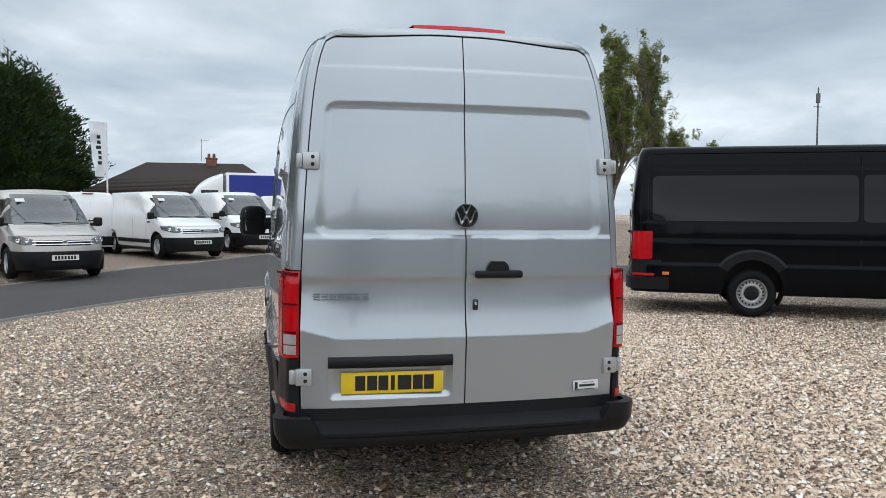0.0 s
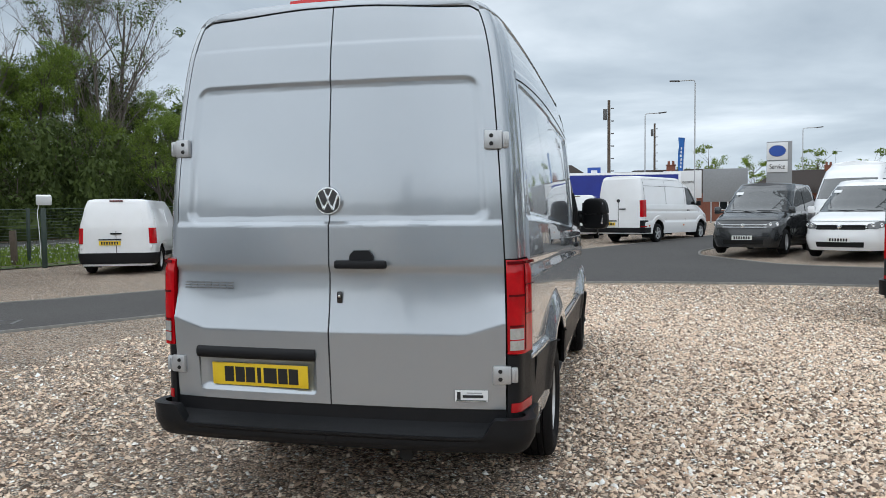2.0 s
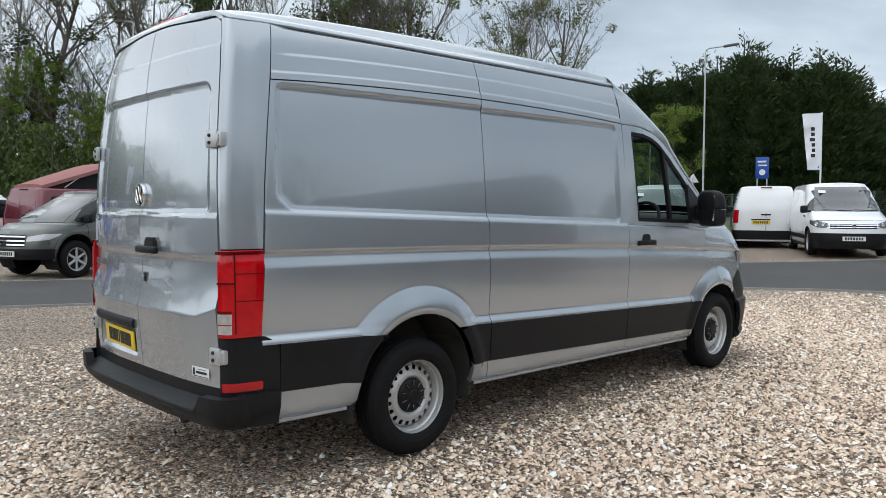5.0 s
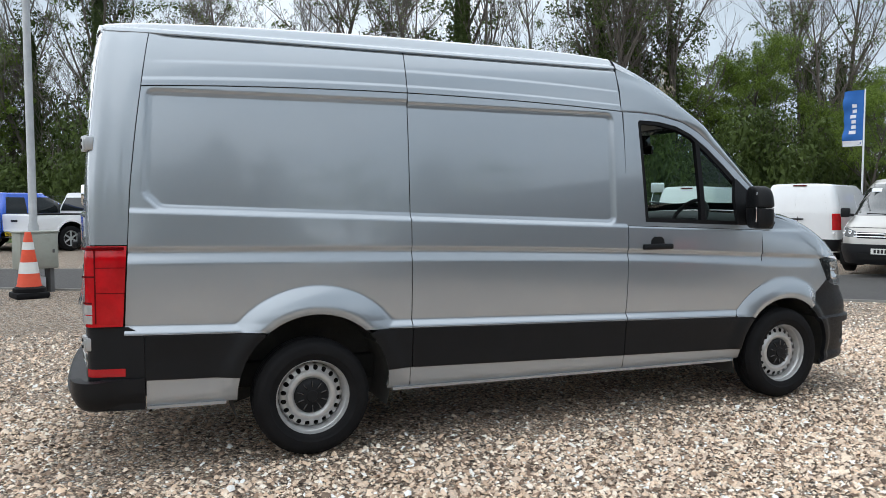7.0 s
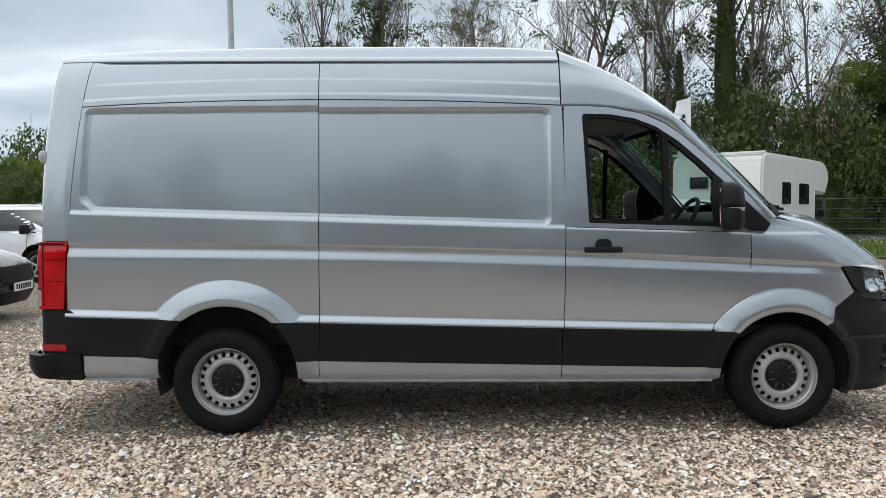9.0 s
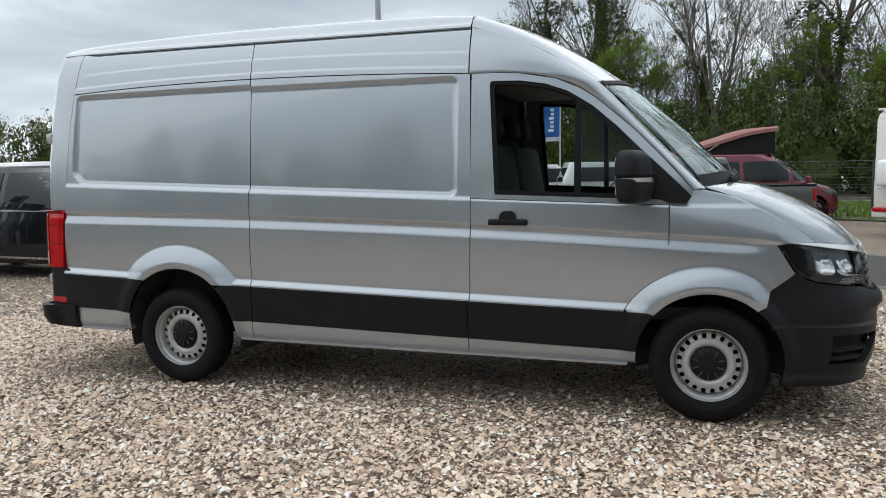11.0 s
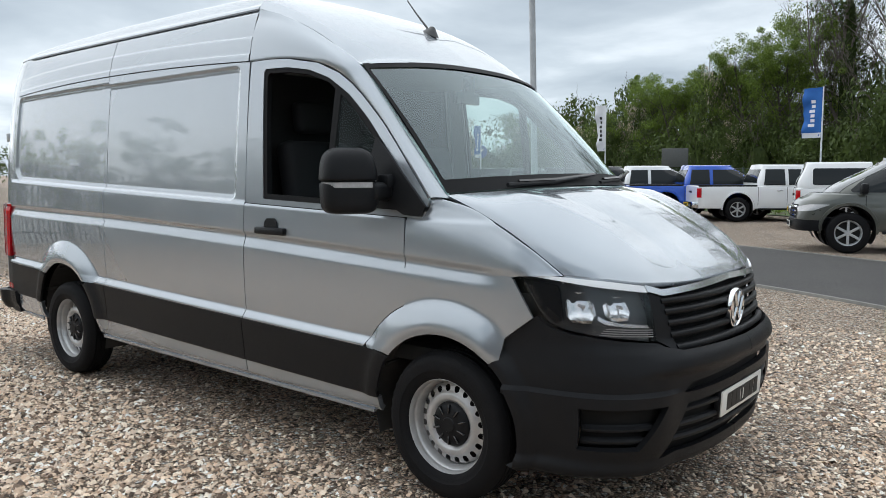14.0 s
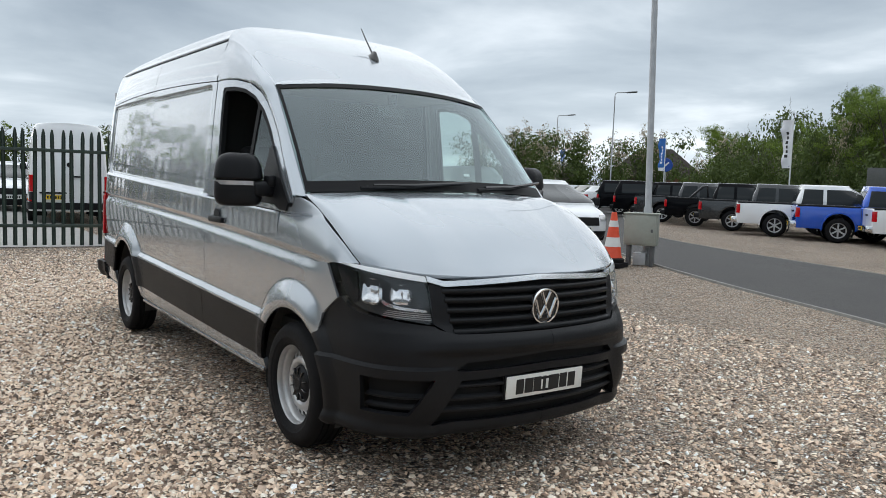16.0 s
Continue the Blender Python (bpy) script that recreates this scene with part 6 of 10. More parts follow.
class Car:
    """Shared parts for a parked vehicle: local frame with the rear axle at y = 0, the ground at z = 0 and the nose towards +y."""

    def __init__(self, root, tube, paint):
        self.root, self.B, self.paint = root, tube, M[paint]

    def yz(self, y, z, off=0.0):
        """The skin at a wanted y and z abeam."""
        y, z = np.asarray(y, float), np.asarray(z, float)
        k = (self.B.s > self.B.s_tail(0.02)) & (self.B.s < self.B.s_nose(0.02))
        sg = self.B.s[k][::3]
        s = np.empty(np.shape(y))
        f = s.ravel(); yr, zr = np.broadcast_to(y, s.shape).ravel(), np.broadcast_to(z, s.shape).ravel()
        cache = {}
        for i in range(f.size):
            q = round(float(zr[i]), 2)
            if q not in cache:
                cache[q] = np.maximum.accumulate(self.B.base(sg, np.full(sg.shape, q))[:, 1])
            f[i] = np.interp(yr[i], cache[q], sg)
        return self.B.at(s, z, off)

    def add(self, name, me, mt, sides=(1, -1), label="", parent=None):
        out = []
        for sd in sides:
            out.append(obj(name, *(me if sd > 0 else mirrored(me)), M[mt] if isinstance(mt, str) else mt, parent or self.root, label))
        return out[0]

    def side_poly(self, name, poly, mt, off=0.010, step=0.06, sides=(1, -1), thick=0.01, label=""):
        p = np.asarray(poly)
        U, V = np.meshgrid(span(p[:, 0].min() - 0.01, p[:, 0].max() + 0.01, step), span(p[:, 1].min() - 0.01, p[:, 1].max() + 0.01, step), indexing="ij")
        return self.add(name, sheet(lambda u, v: self.yz(u, v, off), U, V, poly, thick=thick), mt, sides, label)

    def whole(self, name, s0, s1, z0, z1, mt, off=0.006, label="", ds=0.06, dz=0.05, keep=None, thick=0.01, holes=()):
        """A patch that crosses the middle at tail or nose."""
        a = self.B.patch(s0, s1, z0, z1, ds, dz, off=off, keep=keep, thick=thick, holes=holes)
        return obj(name, *cat(a, mirrored(a)), M[mt], self.root, label)

    def shell(self, z0, z1, zcap, arches, name="body", rows=26, crown=0.03, mt=None, feature=None):
        """The skin with its wheel arches, closed by a roof."""
        B = self.B
        s0, s1 = float(B.s[0]), float(B.s[-1])
        a = B.patch(s0, s1, z0, z1, 0.045, (z1 - z0) / rows, holes=[disc(c, r0 * 0.97, r0, 32) for c, r0 in arches], feature=feature)
        S = span(s0, s1, 0.06)
        E = B.base(S, np.full(S.shape, z1))
        rowsP = []
        for f, g in ((1, 0), (0.985, 0.35), (0.94, 0.65), (0.8, 0.86), (0.5, 0.97), (0, 1)):
            Q = E.copy(); Q[:, 0] *= f; Q[:, 2] += (zcap - z1) * g
            if f < 1:
                ym = Q[:, 1].mean(); Q[:, 1] = ym + (Q[:, 1] - ym) * (0.985 if f < 0.95 else 0.993)
            rowsP.append(Q)
        c = gridmesh(np.stack(rowsP, 1))
        me = cat(a, c)
        return obj(name, *cat(me, mirrored(me)), mt or self.paint, self.root)

    def plate(self, y, z, yellow, tilt=0, x=0.0):
        m = pose(x, y, z, tilt, 0, 0 if yellow else 180)
        p = obj("number_plate", *moved(rbox(-0.26, -0.006, -0.055, 0.26, 0.004, 0.055), m), M["plate_y" if yellow else "plate_w"], self.root, "yellow number plate" if yellow else "white number plate")
        for k in range(7):
            obj("character_bar", *moved(rbox(-0.21 + 0.062 * k, -0.009, -0.035, -0.17 + 0.062 * k, -0.005, 0.035), m), M["ink"], p)

    def arches(self, cs, hw):
        for c, r0 in cs:
            P = np.array([[(x, c + (r0 + 0.02) * math.cos(a), r0 * 0.97 + r0 * math.sin(a) - 0.0) for a in np.linspace(radians(-35), radians(215), 18)] for x in (hw - 0.02, hw - 0.45)])
            self.add("wheel_housing", gridmesh(P), "gap")

    def mirrors(self, y, z, x, mt="blackplastic"):
        self.add("wing_mirror", cat(rbox(x + 0.02, y - 0.07, z, x + 0.20, y + 0.06, z + 0.20, 0.04, 2), rbox(x - 0.06, y - 0.03, z + 0.02, x + 0.06, y + 0.03, z + 0.08, 0.015)), mt)


def head(hx, hy):
    return math.degrees(math.atan2(-hx, hy))


def van_at(label, x, y, rz, paint="white", wb=3.27, ro=0.9, fo=0.95, hw=0.95, H=1.92, nose=None, cargo_windows=False, rear_view=True, lamps="upright", wheel="steel", r=0.335, trim="blackplastic", group="vans on the yard", bonnet_z=1.10, ws=(1.13, 1.80), rear_windows=False, pop_top=False, grille="chrome", bumper="blackplastic", wheel_paint=None, name="panel_van"):
    """A mid-size one-box van."""
    root = thing(name, label, "van", pose(x, y, gzf(x, y), 0, 0, rz), group)
    L = wb + fo
    w = hw
    plan = ((0, -ro), (w * 0.5, -ro + 0.005), (w * 0.86, -ro + 0.03), (w * 0.955, -ro + 0.10), (w * 0.985, -ro + 0.3), (w, -ro + 0.8), (w, wb * 0.5), (w * 0.99, wb - 0.2), (w * 0.975, wb + 0.15), (w * 0.92, wb + fo * 0.5), (w * 0.78, wb + fo * 0.78), (w * 0.5, wb + fo * 0.94), (w * 0.25, wb + fo * 0.99), (0, L))
    width = ((0.15, 0.90), (0.3, 0.955), (0.5, 1.0), (0.75, 1.0), (1.0, 0.99), (1.2, 0.975), (H * 0.78, 0.90), (H * 0.90, 0.845), (H * 0.96, 0.80), (H + 0.1, 0.7))
    tail = ((0.15, 0.03), (0.5, 0.0), (1.1, 0.0), (H - 0.35, 0.05), (H - 0.1, 0.11), (H + 0.1, 0.16))
    ns = nose or ((0.15, -0.10), (0.3, -0.03), (0.45, 0.0), (0.7, -0.02), (0.86, -0.08), (0.96, -0.20), (bonnet_z - 0.04, -0.52), (ws[0], -0.80), ((ws[0] + ws[1]) / 2, -1.30), (ws[1], -1.74), (H - 0.05, -1.95), (H + 0.2, -2.0))
    B = Tube(plan, width, tail, ns, tail_from=(0.2, -ro), nose_from=(L - 3.1, L - 0.15), step=0.02)
    c = Car(root, B, paint)
    arch = [(0.0, r + 0.055), (wb, r + 0.055)]
    c.shell(0.22, H - 0.07, H, arch)
    c.arches(arch, w)
    # windscreen, door glass, lower cladding
    c.whole("windscreen", B.s_nose(w * 0.80), B.s_nose(0), ws[0] + 0.01, ws[1], "wsglass", 0.008, "raked windscreen")
    yb = L - 1.02
    fw = [(wb - 0.62, 1.16), (wb - 0.64, ws[1] - 0.09), (L - 1.95, ws[1] - 0.09), (L - 1.45, 1.46), (yb - 0.0, 1.20), (yb - 0.05, 1.15)]
    c.side_poly("door_window", fw, "bglass")
    if cargo_windows:
        for a, b in ((0.95, wb - 0.75), (-ro + 0.35, 0.85)):
            c.side_poly("side_window", rrect(a, 1.16, b, H - 0.24, 0.06, 3), "bglass")
    for yy in (wb - 0.68, wb - 0.68 - 1.0):
        c.side_poly("panel_gap", [(yy, 0.42), (yy, H - 0.14), (yy + 0.012, H - 0.14), (yy + 0.012, 0.42)], "gap", 0.003, 0.1, thick=0)
    c.add("side_moulding", B.patch(arch[0][1] + 0.05, wb - arch[1][1] - 0.05, 0.42, 0.53, 0.1, 0.03, off=0.012, thick=0.02), trim)
    c.add("sill", B.patch(arch[0][1] + 0.03, wb - arch[1][1] - 0.03, 0.21, 0.30, 0.1, 0.03, off=0.006, thick=0.03), "blackplastic")
    # nose
    c.whole("front_bumper", B.s_nose(w * 0.95), B.s_nose(0), 0.22, 0.60, bumper, 0.02, "front bumper", thick=0.04)
    c.whole("lower_grille", B.s_nose(w * 0.55), B.s_nose(0), 0.30, 0.42, "gap", 0.026, thick=0.01)
    c.whole("grille", B.s_nose(w * 0.56), B.s_nose(0), 0.715, 0.825, "seal", 0.008)
    for z in (0.745, 0.800):
        c.whole("grille_bar", B.s_nose(w * 0.62), B.s_nose(0), z - 0.008, z + 0.008, grille, 0.02, dz=0.008, thick=0.02)
    obj("nose_badge", *moved(lathe([(0.0, 0.02), (0.05, 0.018), (0.06, 0.0)], 16, "z"), pose(0, float(B.base(np.float64(B.s[-1]), np.float64(0.78))[1]) + 0.012, 0.78, 90, 0, 180)), M["chrome"], root)
    obj("price_card", *moved(rbox(-0.14, -0.002, -0.06, 0.14, 0.002, 0.06), Matrix.Translation(Vector(c.B.at(np.float64(B.s_nose(w * 0.55)), np.float64(ws[1] - 0.14), 0.016)) * 1.0) @ pose(0, 0, 0, -52, 0, 180)), M["signwhite"], root)
    hl = c.add("headlamp", B.patch(B.s_nose(w * 0.955), B.s_nose(w * 0.60), 0.715, 0.92, 0.03, 0.03, off=0.010, thick=0.02, keep=[(B.s_nose(w * 0.955), 0.91), (B.s_nose(w * 0.95), 0.82), (B.s_nose(w * 0.75), 0.725), (B.s_nose(w * 0.57), 0.745), (B.s_nose(w * 0.60), 0.845), (B.s_nose(w * 0.8), 0.905)]), "lamp_smoke", label="smoky grey headlamp")
    for f in (0.84, 0.70):
        p = B.at(np.float64(B.s_nose(w * f)), np.float64(0.815), 0.020)
        c.add("lamp_bowl", moved(lathe([(0.0, 0.0), (0.035, 0.008), (0.045, 0.002)], 14), pose(*p, 0, 0, 62)), "lamp_mirror")
    c.plate(L + 0.024, 0.47, False)
    # tail
    c.whole("rear_bumper", B.s_tail(0), B.s_tail(w * 0.9) + 0.45, 0.28, 0.55, bumper, 0.035, "rear bumper", thick=0.05, holes=[disc(0, arch[0][1] * 0.97, arch[0][1] + 0.03, 24)])
    c.add("tail_lamp", B.patch(B.s_tail(w * 0.84), B.s_tail(w * 0.955) + 0.16, 0.78, 1.18, 0.03, 0.04, off=0.012, thick=0.02), "lens_red", label="upright red tail lamp")
    obj("door_gap", *cat(*[moved(rbox(-0.006, -0.004, 0, 0.006, 0.004, z1 - z0), pose(0, float(B.base(np.float64(B.s[0]), np.float64((z0 + z1) / 2))[1]) - 0.002, z0, math.degrees(-math.atan2(float(B.base(np.float64(B.s[0]), np.float64(z1))[1] - B.base(np.float64(B.s[0]), np.float64(z0))[1]), z1 - z0)))) for z0, z1 in ((0.56, 1.1), (1.1, H - 0.3), (H - 0.3, H - 0.1))]), M["gap"], root)
    obj("rear_handle", *rbox(-0.14, -ro - 0.03, 1.02, 0.14, -ro + 0.01, 1.06, 0.012), M["blackplastic"], root)
    # pressed panels in the tail doors and the sides, bonnet joint
    if not rear_windows:
        c.add("pressed_panel", B.patch(B.s_tail(0.07), B.s_tail(w * 0.72), 1.18, H - 0.27, 0.05, 0.05, off=0.006, thick=0.012), c.paint)
    if not cargo_windows:
        for a, b in ((0.98, wb - 0.78), (-ro + 0.36, 0.88)):
            c.side_poly("pressed_panel", rrect(a, 1.14, b, H - 0.26, 0.06, 3), c.paint, 0.006, 0.08)
    c.whole("bonnet_gap", B.s_nose(w * 0.86), B.s_nose(0), 0.912, 0.922, "gap", 0.003, dz=0.01, thick=0)
    for sd in (1, -1):
        obj("door_hinge", *rbox(sd * (w * 0.88) - 0.03, -ro + 0.01, 0.66, sd * (w * 0.88) + 0.03, -ro + 0.06, 0.73, 0.008), c.paint, root)
    c.plate(-ro - 0.014, 0.80, True, x=-0.15)
    obj("plate_lamp", *rbox(-0.42, -ro - 0.03, 0.875, 0.12, -ro + 0.01, 0.905, 0.01), M["blackplastic"], root)
    obj("brake_lamp", *rbox(-0.16, -ro + 0.09, H - 0.07, 0.16, -ro + 0.15, H - 0.035, 0.01), M["lens_dark"], root)
    if rear_windows:
        c.whole("rear_window", B.s_tail(0.04), B.s_tail(w * 0.72), 1.20, H - 0.26, "bglass", 0.008)
    c.mirrors(L - 1.15, 1.10, w * 0.93, paint if wheel_paint else "blackplastic")
    c.add("door_handle", moved(rbox(-0.005, -0.09, -0.018, 0.02, 0.09, 0.018, 0.008), pose(*c.yz(np.float64(wb - 0.5), np.float64(1.02), 0.008))), "blackplastic")
    for yy in (0.0, wb):
        for sd in (1, -1):
            road_wheel(root, sd * (w - 0.125), yy, sd, r, 0.215, 0.215, wheel)
    obj("underbody", *rbox(-w * 0.72, -ro + 0.25, 0.2, w * 0.72, L - 0.3, 0.5, 0.03), M["dark"], root)
    for x0, y0, x1, y1 in ((-0.1, 0.80, 0.55, 0.98), (-0.7, 0.95, -0.15, 0.84)):
        obj("wiper", *tube_path([(x0, L - y0, ws[0] + 0.04), (x1, L - y1, ws[0] + 0.06)], 0.012, 5), M["gloss_black"], root)
    return root, c


def pickup_at(label, x, y, rz, paint="white", wb=3.0, ro=1.25, fo=0.92, hw=0.91, H=1.80, top="open", wheel="alloy", r=0.385, single=False, roll_bar=False, group="pickups on the yard"):
    """A double-cab pickup: lower body, cab, bed."""
    root = thing("pickup_truck", label, "pickup", pose(x, y, gzf(x, y), 0, 0, rz), group)
    L, w = wb + fo, hw
    plan = ((0, -ro), (w * 0.6, -ro + 0.01), (w * 0.93, -ro + 0.04), (w * 0.98, -ro + 0.15), (w, -ro + 0.6), (w, wb * 0.5), (w * 0.99, wb + 0.1), (w * 0.95, wb + fo * 0.5), (w * 0.82, wb + fo * 0.8), (w * 0.5, wb + fo * 0.95), (0, L))
    zb = 1.10
    B = Tube(plan, ((0.3, 0.93), (0.5, 0.985), (0.7, 1.0), (0.9, 0.995), (1.02, 0.985), (zb, 0.965), (1.3, 0.93)), ((0.3, 0.03), (0.6, 0), (1.3, 0)),
             ((0.3, -0.10), (0.5, 0.0), (0.8, -0.02), (0.98, -0.10), (zb - 0.02, -0.30), (1.3, -0.5)), tail_from=(-0.3, -ro), nose_from=(wb - 0.3, L - 0.1), step=0.02)
    c = Car(root, B, paint)
    arch = [(0.0, r + 0.075), (wb, r + 0.075)]
    c.shell(0.42, zb, zb + 0.035, arch, rows=16)
    c.arches(arch, w)
    # cab
    cr = 0.62 if not single else 1.25
    pl2 = ((0, cr), (w * 0.7, cr + 0.01), (w * 0.9, cr + 0.05), (w * 0.96, cr + 0.2), (w * 0.97, cr + 0.9), (w * 0.96, wb - 0.4), (w * 0.93, wb - 0.1), (w * 0.85, wb + 0.12), (w * 0.6, wb + 0.27), (0, wb + 0.34))
    T = Tube(pl2, ((zb - 0.05, 0.995), (zb + 0.1, 0.98), (H - 0.25, 0.87), (H - 0.07, 0.79), (H + 0.1, 0.7)), ((1, 0), (zb + 0.1, 0), (H - 0.1, 0.16), (H + 0.1, 0.2)), ((1, 0.02), (zb, 0), (H - 0.2, -0.78), (H - 0.06, -1.02), (H + 0.1, -1.15)), tail_from=(cr + 0.5, cr), nose_from=(wb - 1.6, wb + 0.2), step=0.02)
    k = Car(root, T, paint)
    k.shell(zb - 0.02, H - 0.06, H, [], name="cab", rows=12)
    k.whole("windscreen", T.s_nose(w * 0.80), T.s_nose(0), zb + 0.04, H - 0.13, "wsglass", 0.008)
    k.whole("rear_window", T.s_tail(0), T.s_tail(w * 0.72), zb + 0.12, H - 0.16, "bglass", 0.008)
    mid = cr + 0.86
    k.side_poly("door_window", [(mid + 0.06, zb + 0.05), (mid + 0.06, H - 0.16), (wb - 0.75, H - 0.16), (wb - 0.30, zb + 0.33), (wb - 0.02, zb + 0.09), (wb - 0.05, zb + 0.05)], "bglass")
    k.side_poly("side_window", [(cr + 0.16, zb + 0.05), (cr + 0.24, H - 0.16), (mid - 0.05, H - 0.16), (mid - 0.05, zb + 0.05)], "bglass")
    for yy in (cr - 0.02, mid, wb - 0.28 - 0.0):
        c.side_poly("panel_gap", [(yy, 0.50 if yy < wb - 0.4 else 0.82), (yy, zb - 0.01), (yy + 0.012, zb - 0.01), (yy + 0.012, 0.50 if yy < wb - 0.4 else 0.82)], "gap", 0.003, 0.1, thick=0)
    for yy in (mid - 0.22, wb - 0.75):
        c.add("door_handle", moved(rbox(-0.005, -0.09, -0.018, 0.022, 0.09, 0.018, 0.008), pose(*c.yz(np.float64(yy), np.float64(zb - 0.12), 0.008))), "chrome" if paint in ("white", "blue") else "blackplastic")
    # arch lips
    for cy, ra in arch:
        P = np.array([[c.yz(np.float64(cy + (ra + dr) * math.cos(a)), np.float64(ra * 0.97 + (ra + dr) * math.sin(a) * 1.0), off) for a in np.linspace(radians(-8), radians(188), 22)] for dr, off in ((0.0, 0.02), (0.045, 0.024), (0.055, 0.0))])
        c.add("arch_lip", gridmesh(P), c.paint)
    # bed opening and cover
    if top == "open":
        obj("bed_cover", *rbox(-w * 0.86, -ro + 0.08, zb + 0.01, w * 0.86, cr - 0.06, zb + 0.045, 0.01), M["gap"], root, "dark load bed")
        c.add("bed_rail", rbox(w * 0.86, -ro + 0.05, zb + 0.0, w * 0.965, cr - 0.04, zb + 0.055, 0.012), "blackplastic")
    if roll_bar:
        c.add("roll_bar", tube_path([(w * 0.80, -0.25, zb + 0.05), (w * 0.78, 0.22, H - 0.18), (w * 0.74, 0.40, H - 0.14), (w * 0.70, 0.46, zb + 0.1)], 0.04, 8), "gloss_black")
    if top == "canopy":
        pl3 = ((0, -ro + 0.03), (w * 0.7, -ro + 0.04), (w * 0.9, -ro + 0.08), (w * 0.96, -ro + 0.3), (w * 0.96, 0.0), (w * 0.96, cr - 0.1), (0.9 * w, cr - 0.03), (0, cr - 0.02))
        Y = Tube(pl3, ((1.0, 1.0), (zb + 0.1, 0.985), (H - 0.2, 0.88), (H - 0.03, 0.80), (H + 0.2, 0.7)), ((1, 0), (zb + 0.05, 0), (H - 0.02, 0.22), (H + 0.2, 0.25)), tail_from=(0.2, -ro), nose_from=(90, 91), step=0.02)
        q = Car(root, Y, paint)
        q.shell(zb + 0.02, H - 0.03, H + 0.02, [], name="canopy", rows=10)
        q.side_poly("canopy_window", rrect(-ro + 0.42, zb + 0.10, cr - 0.14, H - 0.16, 0.05, 3), "bglass")
        q.whole("canopy_rear_window", Y.s_tail(0), Y.s_tail(w * 0.68), zb + 0.10, H - 0.16, "bglass", 0.008)
    # nose and tail
    c.whole("front_bumper", B.s_nose(w * 0.94), B.s_nose(0), 0.42, 0.62, "blackplastic" if paint in ("gunmetal", "black", "darkgrey") else paint, 0.025, thick=0.04)
    c.whole("grille", B.s_nose(w * 0.5), B.s_nose(0), 0.66, 0.90, "gap", 0.012)
    for z in (0.70, 0.78, 0.86):
        c.whole("grille_bar", B.s_nose(w * 0.52), B.s_nose(0), z - 0.015, z + 0.015, "chrome", 0.024, dz=0.01, thick=0.02)
    c.add("headlamp", B.patch(B.s_nose(w * 0.97), B.s_nose(w * 0.54), 0.76, 0.92, 0.03, 0.03, off=0.012, thick=0.02, keep=[(B.s_nose(w * 0.97), 0.92), (B.s_nose(w * 0.9), 0.80), (B.s_nose(w * 0.54), 0.765), (B.s_nose(w * 0.56), 0.86), (B.s_nose(w * 0.85), 0.915)]), "lens_clear", label="clear headlamp")
    c.plate(L + 0.03, 0.52, False)
    obj("rear_bumper", *cat(rbox(-w * 0.92, -ro - 0.14, 0.44, w * 0.92, -ro + 0.06, 0.62, 0.03, 2)), M["chrome"] if paint in ("white", "blue") else M["blackplastic"], root, "rear step bumper")
    c.add("tail_lamp", B.patch(B.s_tail(w * 0.84), B.s_tail(w * 0.93) + 0.10, 0.76, 1.05, 0.03, 0.04, off=0.012, thick=0.02), "lens_red", label="red tail lamp")
    obj("tailgate_handle", *rbox(-0.16, -ro - 0.025, 0.90, 0.16, -ro + 0.01, 0.96, 0.012), M["blackplastic"], root)
    c.plate(-ro - 0.148, 0.53, True)
    c.mirrors(wb - 0.22, zb + 0.02, w * 0.95, c.paint if paint in ("blue", "white") else "blackplastic")
    for yy in (0.0, wb):
        for sd in (1, -1):
            road_wheel(root, sd * (w - 0.13), yy, sd, r, r - 0.145, 0.25, wheel, 6)
    obj("underbody", *cat(rbox(-w * 0.62, -ro + 0.2, 0.42, w * 0.62, L - 0.3, 0.62, 0.03), rbox(-0.75, -0.06, 0.30, 0.75, 0.06, 0.44, 0.05)), M["dark"], root)
    c.add("side_step", rbox(w - 0.06, arch[0][1] + 0.15, 0.38, w + 0.03, wb - arch[1][1] - 0.1, 0.43, 0.015), "blackplastic")
    return root, c


